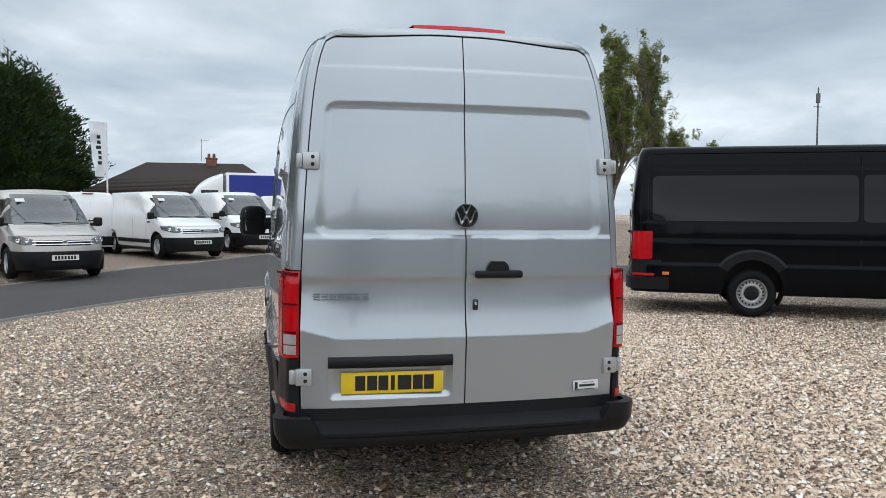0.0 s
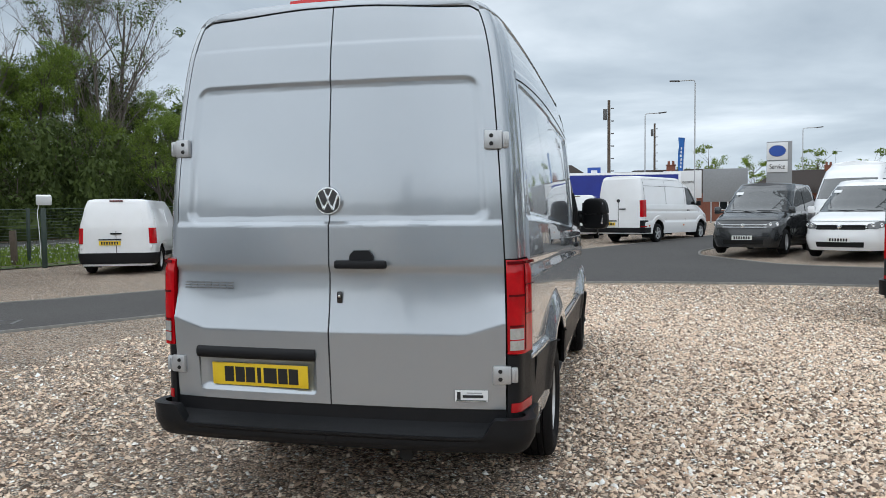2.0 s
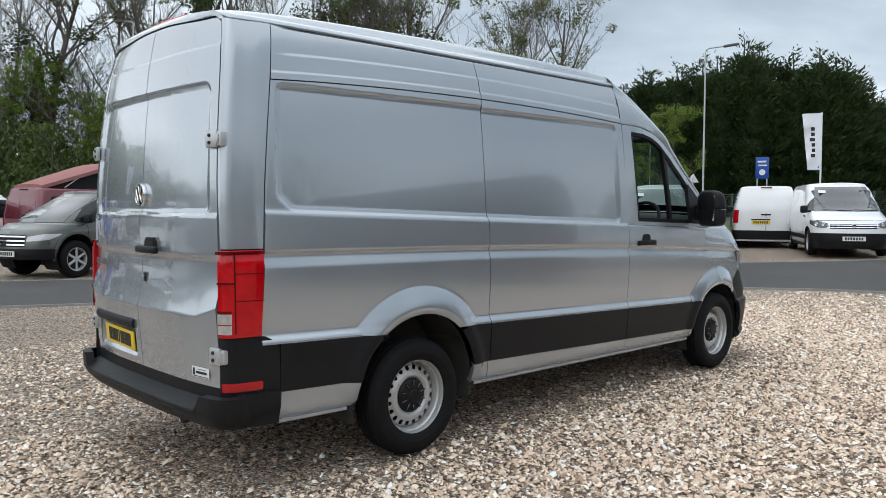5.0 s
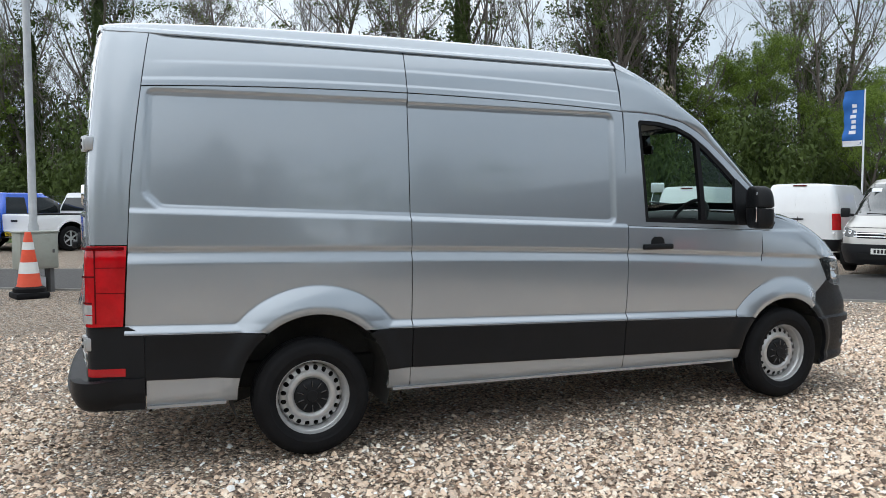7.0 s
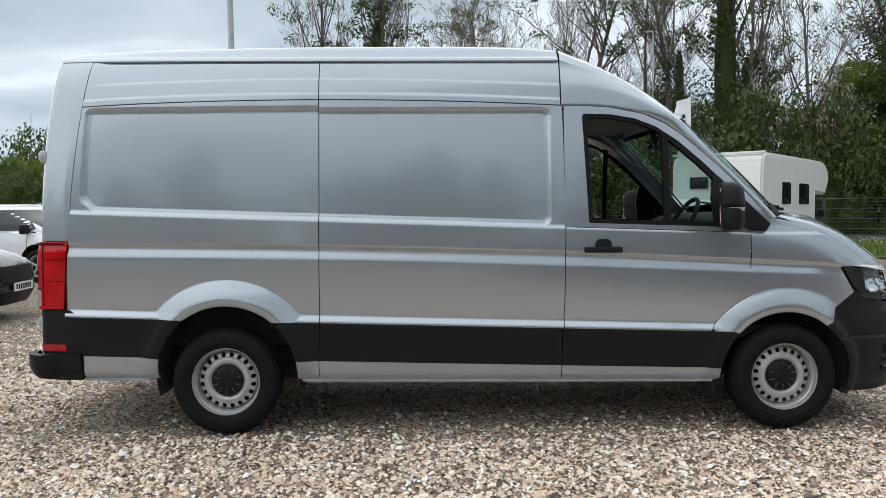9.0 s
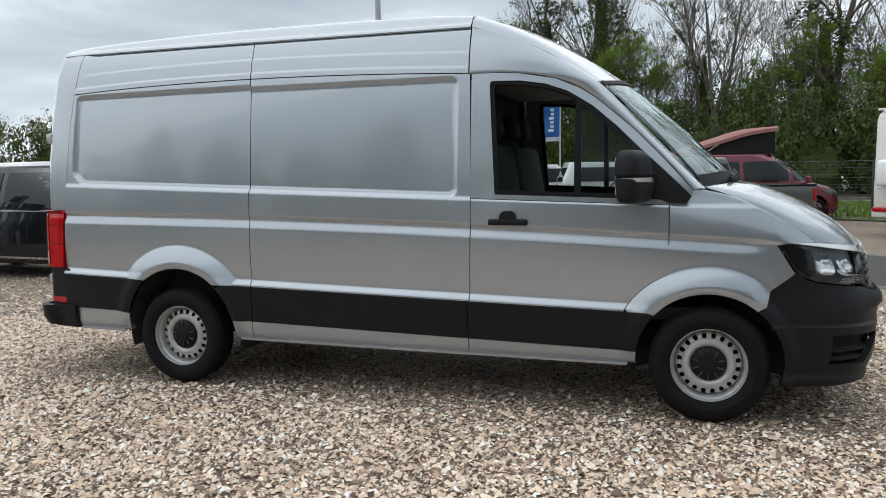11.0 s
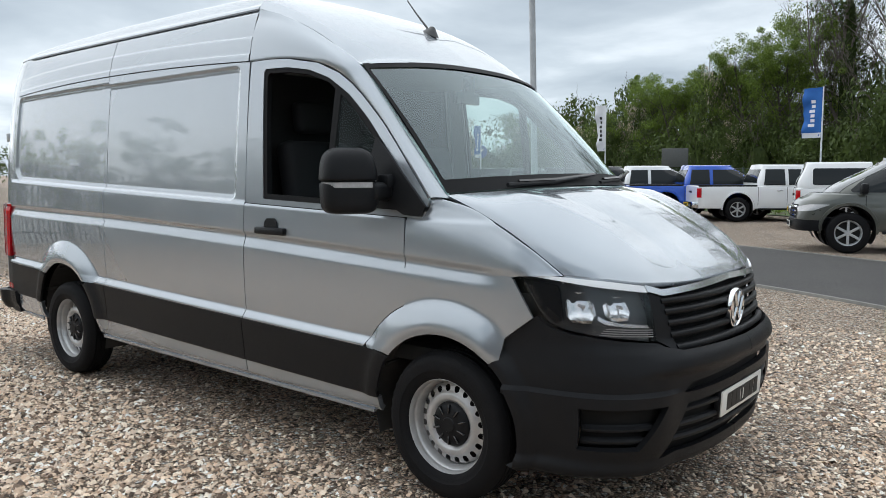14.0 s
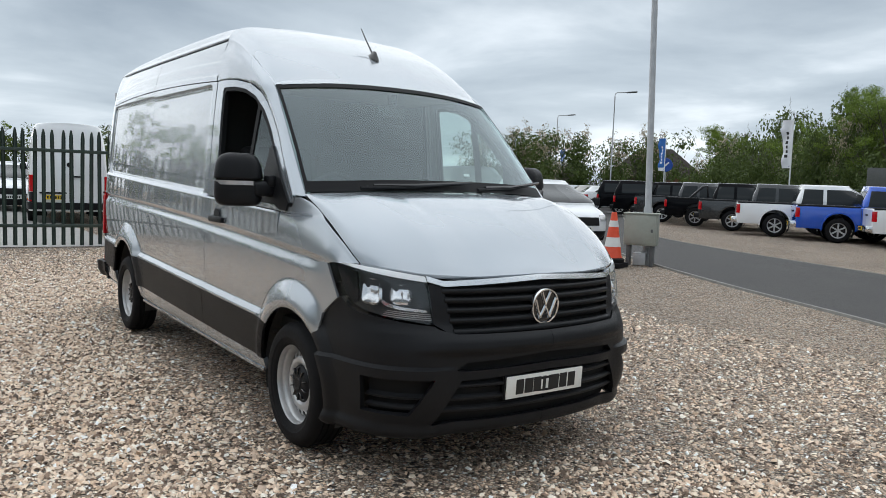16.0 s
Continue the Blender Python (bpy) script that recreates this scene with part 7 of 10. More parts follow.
def crafter_at(label, x, y, rz, paint, length=0.0, H=2.56, wheel="steel", windows=False, name="large_van", group="vans on the yard", tail_z=(0.83, 1.26)):
    """A large high-roof van of the same make as the silver one, long or short."""
    root = thing(name, label, "van", pose(x, y, gzf(x, y), 0, 0, rz), group)
    wb = 3.64 + min(length, 0.85)
    ro = 1.24 + max(0, length - 0.85)
    k = H / 2.56
    L = wb + 1.02
    plan = ((0, -ro), (0.5, -ro + 0.01), (0.82, -ro + 0.05), (0.905, -ro + 0.14), (0.927, -ro + 0.26), (0.955, -ro + 0.9), (0.96, wb * 0.5), (0.951, wb - 0.4), (0.945, wb + 0.05), (0.933, wb + 0.36), (0.905, wb + 0.56), (0.852, wb + 0.72), (0.76, wb + 0.83), (0.60, wb + 0.92), (0.35, wb + 0.99), (0, L))
    width = ((0.2, 0.95), (0.45, 0.99), (0.6, 1.0), (1.2, 0.995), (1.4, 0.985), (1.8 * k, 0.955), (2.15 * k, 0.915), (2.3 * k, 0.885), (2.43 * k, 0.84), (2.7, 0.7))
    nose = ((0.2, -0.1), (0.4, -0.02), (0.6, 0.0), (0.78, -0.04), (0.95, -0.09), (1.05, -0.20), (1.2, -0.45), (1.40, -0.86), (1.75, -1.22), (2.06, -1.58), (2.25 * k, -1.85), (2.43 * k, -2.25), (2.7, -2.5))
    B = Tube(plan, width, TAIL, nose, tail_from=(-ro + 0.7, -ro), nose_from=(L - 3.5, L - 0.12), step=0.02)
    c = Car(root, B, paint)
    arch = [(0.0, 0.43), (wb, 0.43)]
    def pressed(s, z):
        o = 0.010 * (1 - sstep(z, 1.385, 1.415)) - 0.014 * (1 - sstep(z, 1.165, 1.20)) + 0.015 * (1 - sstep(z, 1.09, 1.165))
        o = o - 0.016 * np.clip((1.09 - z) / 0.30, 0, 1) ** 2 + 0.025 * (1 - sstep(z, 0.745, 0.79)) - 0.006 * sstep(z, 2.18 * k, 2.20 * k) - 0.006 * sstep(z, 2.28 * k, 2.30 * k)
        return o * sstep(s, -ro + 0.15, -ro + 0.35) * (1 - sstep(s, wb + 0.1, wb + 0.4))
    c.shell(0.33, 2.43 * k, H, arch, rows=120 if windows else 60, feature=pressed)
    c.arches(arch, 0.95)
    # unseen dark box added inside to stop the view through the wheel arches
    obj("underbody", *rbox(-0.62, -ro + 0.25, 0.42, 0.62, wb + 0.5, 1.1, 0.0), M["dark"], root)
    c.whole("windscreen", B.s_nose(0.80), B.s_nose(0), 1.43, 2.06, "wsglass", 0.008)
    yd = wb - 1.46
    c.side_poly("door_window", [(yd + 0.17, 1.40), (yd + 0.13, 2.05), (yd + 0.5, 2.04), (yd + 0.75, 1.90), (yd + 1.10, 1.56), (yd + 1.10, 1.40)], "bglass")
    for a, b in ((-ro + 0.34, yd - 1.62), (yd - 1.55, yd - 0.1)):
        P = rrect(a, 1.42, b, 2.09 * k, 0.06, 3)
        c.side_poly("pressed_panel" if not windows else "side_window", P, "dglass" if windows else c.paint, 0.007, 0.08, thick=0.012)
    for yy in (yd, yd - 1.58, yd + 1.22, -ro + 0.27):
        c.side_poly("panel_gap", [(yy, 0.76), (yy, 2.40 * k if yy < yd + 1 else 1.3), (yy + 0.012, 2.40 * k if yy < yd + 1 else 1.3), (yy + 0.012, 0.76)], "gap", 0.004, 0.1, thick=0)
    c.side_poly("drip_gap", [(-ro + 0.3, 2.16 * k), (-ro + 0.3, 2.172 * k), (yd + 0.3, 2.172 * k), (yd + 0.3, 2.16 * k)], "gap", 0.004, 0.3, thick=0)
    hol = [disc(*(cc, 0.42), 0.445, 40) for cc in (0.0, wb)]
    for a, b in ((-ro + 0.30, -0.002), (0.002, wb - 0.42)):
        c.add("side_trim", B.patch(a, b, 0.47, 0.74, 0.06, 0.05, off=0.012, thick=0.02, holes=hol), "blackplastic")
    c.add("sill", B.patch(0.45, wb - 0.45, 0.34, 0.46, 0.1, 0.05, off=0.006, thick=0.02), c.paint)
    for cc in (0.0, wb):
        P = np.array([[c.yz(np.float64(cc + (0.43 + dr) * math.cos(a)), np.float64(0.42 + (0.43 + dr) * math.sin(a)), off) for a in np.linspace(radians(35), radians(145), 16)] for dr, off in ((0.0, 0.03), (0.12, 0.04), (0.16, 0.005))])
        c.add("arch_flare", gridmesh(P), "blackplastic" if paint == "black" else c.paint)
    c.whole("front_bumper", B.s_nose(0.935), B.s_nose(0), 0.27, 0.78, "blackplastic", 0.012, thick=0.04, holes=[disc(wb, 0.42, 0.445, 32)])
    c.whole("grille", B.s_nose(0.56), B.s_nose(0), 0.78, 1.01, "gap", 0.012)
    for z in (0.82, 0.88, 0.94):
        c.whole("grille_bar", B.s_nose(0.58), B.s_nose(0), z - 0.014, z + 0.014, "blackplastic", 0.026, dz=0.01, thick=0.02)
    c.add("headlamp", B.patch(B.s_nose(0.93), B.s_nose(0.61), 0.82, 1.04, 0.03, 0.03, off=0.010, thick=0.02), "lens_clear", label="clear headlamp")
    c.plate(L + 0.02, 0.49, False)
    c.whole("rear_bumper", B.s_tail(0), B.s_tail(0.93) + 0.30, 0.38, 0.56, "blackplastic", 0.06, "black rear bumper", thick=0.05)
    c.add("bumper_corner", B.patch(B.s_tail(0.84), B.s_tail(0.93) + 0.18, 0.56, 0.82, 0.03, 0.04, off=0.012, thick=0.03), "blackplastic")
    c.add("tail_lamp", B.patch(B.s_tail(0.845), B.s_tail(0.93) + 0.05, tail_z[0], tail_z[1], 0.03, 0.04, off=0.016, thick=0.02), "lens_red", label="red wrap-round tail lamp")
    c.add("reflector", B.patch(B.s_tail(0.86), B.s_tail(0.93) + 0.08, 0.58, 0.62, 0.03, 0.02, off=0.03, thick=0.01), "reflector")
    for yy in (-ro + 0.55, wb * 0.5 + 0.2):
        c.add("side_marker", moved(rbox(-0.004, -0.05, -0.025, 0.014, 0.05, 0.025, 0.005), pose(*c.yz(np.float64(yy), np.float64(0.62), 0.016))), "amber")
    obj("door_gap", *rbox(-0.006, -ro - 0.006, 0.58, 0.006, -ro + 0.05, 1.55, 0.0), M["gap"], root)
    obj("rear_handle", *rbox(0.04, -ro - 0.035, 1.22, 0.30, -ro + 0.01, 1.26, 0.012), M["blackplastic"], root)
    obj("rear_badge", *moved(lathe([(0.0, 0.02), (0.06, 0.018), (0.066, 0.0)], 24, "z"), pose(0, -ro - 0.0, 1.54, 90)), M["gloss_black"], root)
    obj("plate_lamp", *rbox(-0.70, -ro - 0.03, 0.785, -0.07, -ro + 0.01, 0.83, 0.012), M["blackplastic"], root)
    c.plate(-ro - 0.02, 0.695, True, x=-0.38)
    c.mirrors(wb - 0.42, 1.36, 0.93)
    for yy in (0.0, wb):
        for sd in (1, -1):
            if wheel == "steel":
                steel_wheel(root, sd * 0.852, yy, 0.345, sd)
            else:
                road_wheel(root, sd * 0.852, yy, sd, 0.345, 0.215, 0.215, wheel)
    obj("underbody", *cat(rbox(-0.60, -ro + 0.15, 0.34, 0.60, L - 0.25, 0.52, 0.03), rbox(-0.85, -0.06, 0.27, 0.85, 0.06, 0.40, 0.05)), M["dark"], root)
    c.add("door_handle", moved(rbox(-0.005, -0.11, -0.02, 0.025, 0.11, 0.02, 0.01), pose(*c.yz(np.float64(yd + 0.26), np.float64(1.19), 0.01))), "blackplastic")
    return root, c


def suv_at(label, x, y, rz, paint, H=1.66, wb=2.7, name="parked_car", group="parked cars"):
    root = thing(name, label, "car", pose(x, y, gzf(x, y), 0, 0, rz), group)
    ro, fo, w = 0.88, 0.95, 0.92
    L, zb, r = wb + fo, 1.02, 0.345
    plan = ((0, -ro), (w * 0.55, -ro + 0.02), (w * 0.85, -ro + 0.12), (w * 0.96, -ro + 0.4), (w, 0.2), (w, wb * 0.6), (w * 0.98, wb + 0.1), (w * 0.93, wb + fo * 0.5), (w * 0.78, wb + fo * 0.8), (w * 0.45, wb + fo * 0.96), (0, L))
    B = Tube(plan, ((0.2, 0.92), (0.4, 0.985), (0.6, 1.0), (0.8, 0.995), (zb, 0.96), (1.2, 0.93)), ((0.2, 0.04), (0.5, 0), (1.2, 0.08)), ((0.2, -0.12), (0.45, 0), (0.7, -0.03), (0.85, -0.18), (zb - 0.04, -0.55), (1.2, -0.9)), tail_from=(0, -ro), nose_from=(wb - 0.7, L - 0.1), step=0.02)
    c = Car(root, B, paint)
    arch = [(0.0, r + 0.06), (wb, r + 0.06)]
    c.shell(0.24, zb, zb + 0.04, arch, rows=16)
    c.arches(arch, w)
    pl2 = ((0, -ro + 0.12), (w * 0.7, -ro + 0.16), (w * 0.88, -ro + 0.35), (w * 0.95, 0.1), (w * 0.955, wb * 0.5), (w * 0.93, wb - 0.3), (w * 0.86, wb + 0.05), (w * 0.6, wb + 0.25), (0, wb + 0.35))
    T = Tube(pl2, ((zb - 0.06, 1.0), (zb + 0.1, 0.975), (H - 0.25, 0.85), (H - 0.06, 0.75), (H + 0.1, 0.68)), ((1, 0), (zb, 0), (H - 0.06, 0.50), (H + 0.1, 0.6)), ((0.9, 0), (zb, 0), (H - 0.2, -0.95), (H - 0.06, -1.25), (H + 0.1, -1.4)), tail_from=(0.9, -ro), nose_from=(wb - 1.7, wb + 0.2), step=0.02)
    k = Car(root, T, paint)
    k.shell(zb - 0.02, H - 0.05, H, [], name="cabin", rows=12)
    k.whole("windscreen", T.s_nose(w * 0.80), T.s_nose(0), zb + 0.05, H - 0.12, "bglass", 0.008)
    k.whole("rear_window", T.s_tail(0), T.s_tail(w * 0.7), zb + 0.08, H - 0.14, "bglass", 0.008)
    k.side_poly("door_window", [(wb * 0.5, zb + 0.04), (wb * 0.5, H - 0.13), (wb - 0.85, H - 0.13), (wb - 0.4, zb + 0.30), (wb - 0.05, zb + 0.06)], "bglass")
    k.side_poly("side_window", [(-0.1, zb + 0.10), (0.3, H - 0.15), (wb * 0.5 - 0.1, H - 0.13), (wb * 0.5 - 0.1, zb + 0.04), (0.1, zb + 0.05)], "bglass")
    k.side_poly("window_trim", [(-0.2, zb + 0.0), (wb, zb + 0.0), (wb, zb + 0.025), (-0.2, zb + 0.03)], "chrome", 0.01, 0.2)
    c.side_poly("sill_trim", [(0.5, 0.33), (wb - 0.5, 0.30), (wb - 0.5, 0.335), (0.5, 0.36)], "chrome", 0.012, 0.2)
    for yy in (wb * 0.5 - 0.05, wb - 0.25, 0.35):
        c.side_poly("panel_gap", [(yy, 0.42), (yy, zb), (yy + 0.012, zb), (yy + 0.012, 0.42)], "gap", 0.003, 0.1, thick=0)
    c.whole("front_bumper", B.s_nose(w * 0.9), B.s_nose(0), 0.24, 0.42, "blackplastic", 0.012, thick=0.03)
    c.whole("grille", B.s_nose(w * 0.5), B.s_nose(0), 0.55, 0.74, "gap", 0.012)
    c.add("headlamp", B.patch(B.s_nose(w * 0.95), B.s_nose(w * 0.55), 0.66, 0.80, 0.03, 0.03, off=0.012, thick=0.02), "lens_clear", label="clear headlamp")
    c.plate(L + 0.02, 0.47, False)
    c.add("tail_lamp", B.patch(B.s_tail(w * 0.6), B.s_tail(w * 0.93) + 0.12, 0.78, 0.95, 0.03, 0.03, off=0.012, thick=0.02), "lens_red", label="red tail lamp")
    c.plate(-ro - 0.01, 0.72, True)
    c.mirrors(wb - 0.22, zb - 0.02, w * 0.94, "blackplastic")
    for yy in (0.0, wb):
        for sd in (1, -1):
            road_wheel(root, sd * (w - 0.12), yy, sd, r, 0.225, 0.215, "alloy", 5)
    obj("underbody", *rbox(-w * 0.7, -ro + 0.2, 0.2, w * 0.7, L - 0.3, 0.5, 0.03), M["dark"], root)
    return root, c


def yard_vehicles():
    H = head
    # across the road, north-west row
    van_at("silver beige people carrier with black grille parked on gravel", -6.95, 16.15, H(0.46, -0.89), "beige", cargo_windows=True, wheel="alloy", name="people_carrier")
    van_at("white delivery van with black bumpers seen from its tail doors", -9.55, 15.35, H(-0.45, 0.89), "white", wheel="steel")
    van_at("white delivery van with yellow tail plate beside the grass bank", -11.4, 13.45, H(-0.38, 0.925), "white")
    van_at("white delivery van with black front bumper, parked nose towards the road", -4.75, 21.3, H(0.50, -0.87), "white", wheel="steel")
    van_at("white delivery van with chrome grille, parked nose towards the road", -2.65, 23.9, H(0.42, -0.91), "white", wheel="steel")
    van_at("white delivery van parked tail towards the road", -6.6, 21.4, H(-0.45, 0.89), "white")
    van_at("dark grey people carrier parked between white vans", -8.55, 19.2, H(-0.45, 0.89), "black", cargo_windows=True, rear_windows=True, wheel="alloy", name="people_carrier")
    van_at("small white van with black rear bumper, parked tail out", -0.35, 28.6, H(0.05, 1.0), "white", wb=2.75, ro=0.8, fo=0.85, hw=0.90, H=1.82, bonnet_z=1.08)
    # island row, north
    van_at("dark grey people carrier with chrome grille strips on gravel", 6.1, 20.7, H(-0.40, -0.915), "darkgrey", wb=3.0, ro=0.98, fo=0.92, hw=0.94, H=1.97, cargo_windows=True, wheel="alloy", r=0.34, bumper="darkgrey", trim="darkgrey", wheel_paint=1, name="people_carrier")
    van_at("white delivery van with large black grille, nose towards the road", 8.55, 18.95, H(-0.52, -0.855), "white", wb=2.93, ro=1.0, fo=1.02, hw=0.98, H=1.97, wheel="alloy", bumper="white", grille="blackplastic", wheel_paint=1)
    crafter_at("tall white high-roof van behind the other vans", 9.6, 24.0, H(-0.45, -0.89), "white", 0.0, 2.62)
    crafter_at("white high-roof van with black lower bumper, tail towards the road", 1.95, 25.6, H(0.50, 0.866), "white", 0.0, 2.45, wheel="alloy", tail_z=(0.95, 1.55))
    # beside the silver van
    crafter_at("long black high-roof van with dark grey lower trim, parked on gravel", 6.52, 5.92, H(0.885, -0.465), "black", 1.40, 2.58, windows=True)
    # west row of pickups, tails to the road
    for lab, x, y, paint, kw in (
        ("white pickup truck with black load cover, tail towards the road", -21.75, -3.0, "white", {}),
        ("bright blue pickup truck with chrome rear bumper, tail towards the road", -21.95, -5.45, "blue", {}),
        ("white pickup truck with roof rails, tail towards the road", -22.3, -7.8, "white", {}),
        ("dark grey pickup truck, tail towards the road", -23.6, -10.3, "darkgrey", {}),
        ("black pickup truck with a black sports bar behind the cab", -24.6, -12.7, "black", dict(roll_bar=True)),
        ("dark grey pickup truck with red tail lamps", -25.9, -15.4, "darkgrey", {}),
        ("black pickup truck with a black hard canopy over the bed", -27.6, -18.2, "black", dict(top="canopy")),
        ("black pickup truck with dark windows at the end of the row", -29.6, -21.2, "black", dict(top="canopy")),
    ):
        pickup_at(lab, x, y, H(-0.58, 0.815), paint, **kw)
    pickup_at("white pickup truck with a white hard canopy and tinted windows", -19.9, 0.75, H(-0.30, 0.95), "white", top="canopy")
    pickup_at("grey green pickup truck with silver alloy wheels, parked along the road", -14.35, 4.95, H(0.36, -0.933), "gunmetal", single=False)
    for lab, x, y, paint in (("white estate car beyond the row of pickups", -33.0, -26.5, "white"), ("silver car beyond the row of pickups", -35.5, -30.0, "beige"), ("white car far along the yard", -38.5, -34.0, "white")):
        suv_at(lab, x, y, H(-0.8, 0.6), paint, 1.5)
    # south-west, on the near gravel
    suv_at("dark blue black car with chrome window line, parked on gravel", -4.40, -7.80, H(-0.05, 0.999), "midnight", 1.73)
    suv_at("white car with black wheel trims at the gravel's edge", -11.75, -9.0, H(0.30, 0.954), "white", 1.62)
    van_at("dark grey van parked behind the dark car", -12.8, -13.5, H(0.3, 0.95), "darkgrey", wb=3.0, hw=0.95, H=1.97)
    van_at("white van parked behind the dark car", -9.8, -12.8, H(0.3, 0.95), "white")
    # behind the palisade fence
    crafter_at("white high-roof van behind the green palisade fence", -1.25, -15.85, H(-0.12, -0.993), "white", 0.0, 2.62)
    suv_at("white car with yellow green side marks behind the fence", -1.2, -24.0, H(0.2, 0.98), "white", 1.6)


yard_vehicles()


def motorhome():
    m = thing("motorhome", "white coachbuilt motorhome with a rear storage box, parked on gravel", "motorhome", pose(-14.0, 9.3, gzf(-14.0, 9.3), 0, 0, head(-0.76, 0.65)))
    w, H, y0, y1 = 1.10, 2.78, -1.55, 3.15
    prof = [(y0, 0.55), (y0 - 0.02, 0.9), (y0 + 0.02, 2.55), (y0 + 0.12, 2.72), (y0 + 0.3, H), (y1 - 0.2, H), (y1 + 0.9, H - 0.02), (y1 + 1.35, H - 0.25), (y1 + 1.4, H - 0.55), (y1 + 1.05, H - 0.95), (y1, 1.9), (y1, 0.55)]
    bm = bmesh.new()
    A = [bm.verts.new((-w, y, z)) for y, z in prof]
    Bv = [bm.verts.new((w, y, z)) for y, z in prof]
    n = len(prof)
    for i in range(n):
        bm.faces.new((A[i], A[(i + 1) % n], Bv[(i + 1) % n], Bv[i]))
    bm.faces.new(A[::-1]); bm.faces.new(Bv)
    bmesh.ops.recalc_face_normals(bm, faces=bm.faces[:])
    bmesh.ops.bevel(bm, geom=[e for e in bm.edges if e.calc_length() > 1.5 or abs(e.verts[0].co.x - e.verts[1].co.x) < 0.01], offset=0.05, segments=3, affect="EDGES")
    part("coach_body", bm, M["cream"], m)
    obj("roof_rim", *rbox(-w - 0.02, y0 + 0.1, H - 0.03, w + 0.02, y0 + 0.18, H + 0.02, 0.01), M["white"], m)
    for x0, x1 in ((-0.52, -0.06), (0.0, 0.46)):
        win = obj("rear_window", *rbox(x0 - 0.12, y0 - 0.03, 1.93, x1 - 0.12, y0 + 0.02, 2.22, 0.02), M["dglass"], m)
    obj("storage_box", *moved(rbox(-0.86, -0.42, 1.10, 0.62, 0.0, 1.68, 0.10, 4), pose(0, y0 - 0.02, 0)), M["white"], m, "white rounded rear storage box")
    obj("box_mark", *rbox(-0.30, y0 - 0.452, 1.28, -0.02, y0 - 0.438, 1.38), M["reflector"], m)
    obj("roof_mark", *rbox(-0.10, y0 - 0.022, 2.36, 0.34, y0 - 0.005, 2.40), M["ink"], m)
    obj("box_rack", *cat(tube_path([(-0.8, y0 - 0.02, 1.06), (-0.8, y0 - 0.4, 1.06), (0.56, y0 - 0.4, 1.06), (0.56, y0 - 0.02, 1.06)], 0.02, 6)), M["post"], m)
    obj("locker_hatch", *rbox(-0.2, y0 - 0.04, 0.74, 0.4, y0 - 0.02, 0.98, 0.006), M["cream"], m)
    obj("rear_skirt", *rbox(-w, y0 - 0.06, 0.42, w, y0 + 0.2, 0.60, 0.03), M["cream"], m)
    for sx in (-0.9, 0.78):
        obj("tail_lamp", *rbox(sx - 0.17, y0 - 0.085, 0.54, sx + 0.17, y0 - 0.04, 0.64, 0.02), M["lens_red"], m)
    p = obj("number_plate", *rbox(-0.30, y0 - 0.085, 0.50, 0.22, y0 - 0.06, 0.61), M["plate_y"], m)
    for k in range(7):
        obj("character_bar", *rbox(-0.26 + 0.064 * k, y0 - 0.09, 0.52, -0.215 + 0.064 * k, y0 - 0.084, 0.59), M["ink"], p)
    for sd in (1, -1):
        for a, b in ((0.0, 0.7), (1.5, 2.4)):
            me = rbox(w - 0.01, a, 1.55, w + 0.03, b, 2.1, 0.03)
            obj("side_window", *(me if sd > 0 else mirrored(me)), M["dglass"], m)
        me = rbox(w - 0.03, y0 + 0.1, 0.40, w + 0.01, y1, 0.62, 0.02)
        obj("side_skirt", *(me if sd > 0 else mirrored(me)), M["cream"], m)
    plan = ((0, 2.9), (0.9, 2.95), (0.98, 3.1), (1.0, 3.6), (0.98, 4.1), (0.85, 4.5), (0.5, 4.68), (0, 4.72))
    T = Tube(plan, ((0.3, 0.95), (0.6, 1), (1.2, 0.98), (1.9, 0.86), (2.2, 0.8)), ((0, 0), (3, 0)), ((0.3, -0.05), (0.6, 0), (0.95, -0.15), (1.15, -0.6), (1.85, -1.2), (2.2, -1.4)), tail_from=(-90, -91), nose_from=(2.9, 4.6), step=0.02)
    k = Car(m, T, "white")
    k.shell(0.35, 1.85, 1.95, [(3.75, 0.42)], name="cab", rows=14)
    k.whole("windscreen", T.s_nose(0.8), T.s_nose(0), 1.17, 1.8, "bglass", 0.008)
    k.side_poly("door_window", [(3.2, 1.2), (3.2, 1.8), (3.5, 1.8), (3.9, 1.25)], "bglass")
    k.mirrors(3.75, 1.2, 1.0)
    for yy in (0.0, 3.75):
        for sd in (1, -1):
            road_wheel(m, sd * 0.9, yy, sd, 0.34, 0.215, 0.215, "steel")
    obj("underbody", *rbox(-0.9, y0 + 0.3, 0.34, 0.9, 4.2, 0.6, 0.02), M["dark"], m)


motorhome()


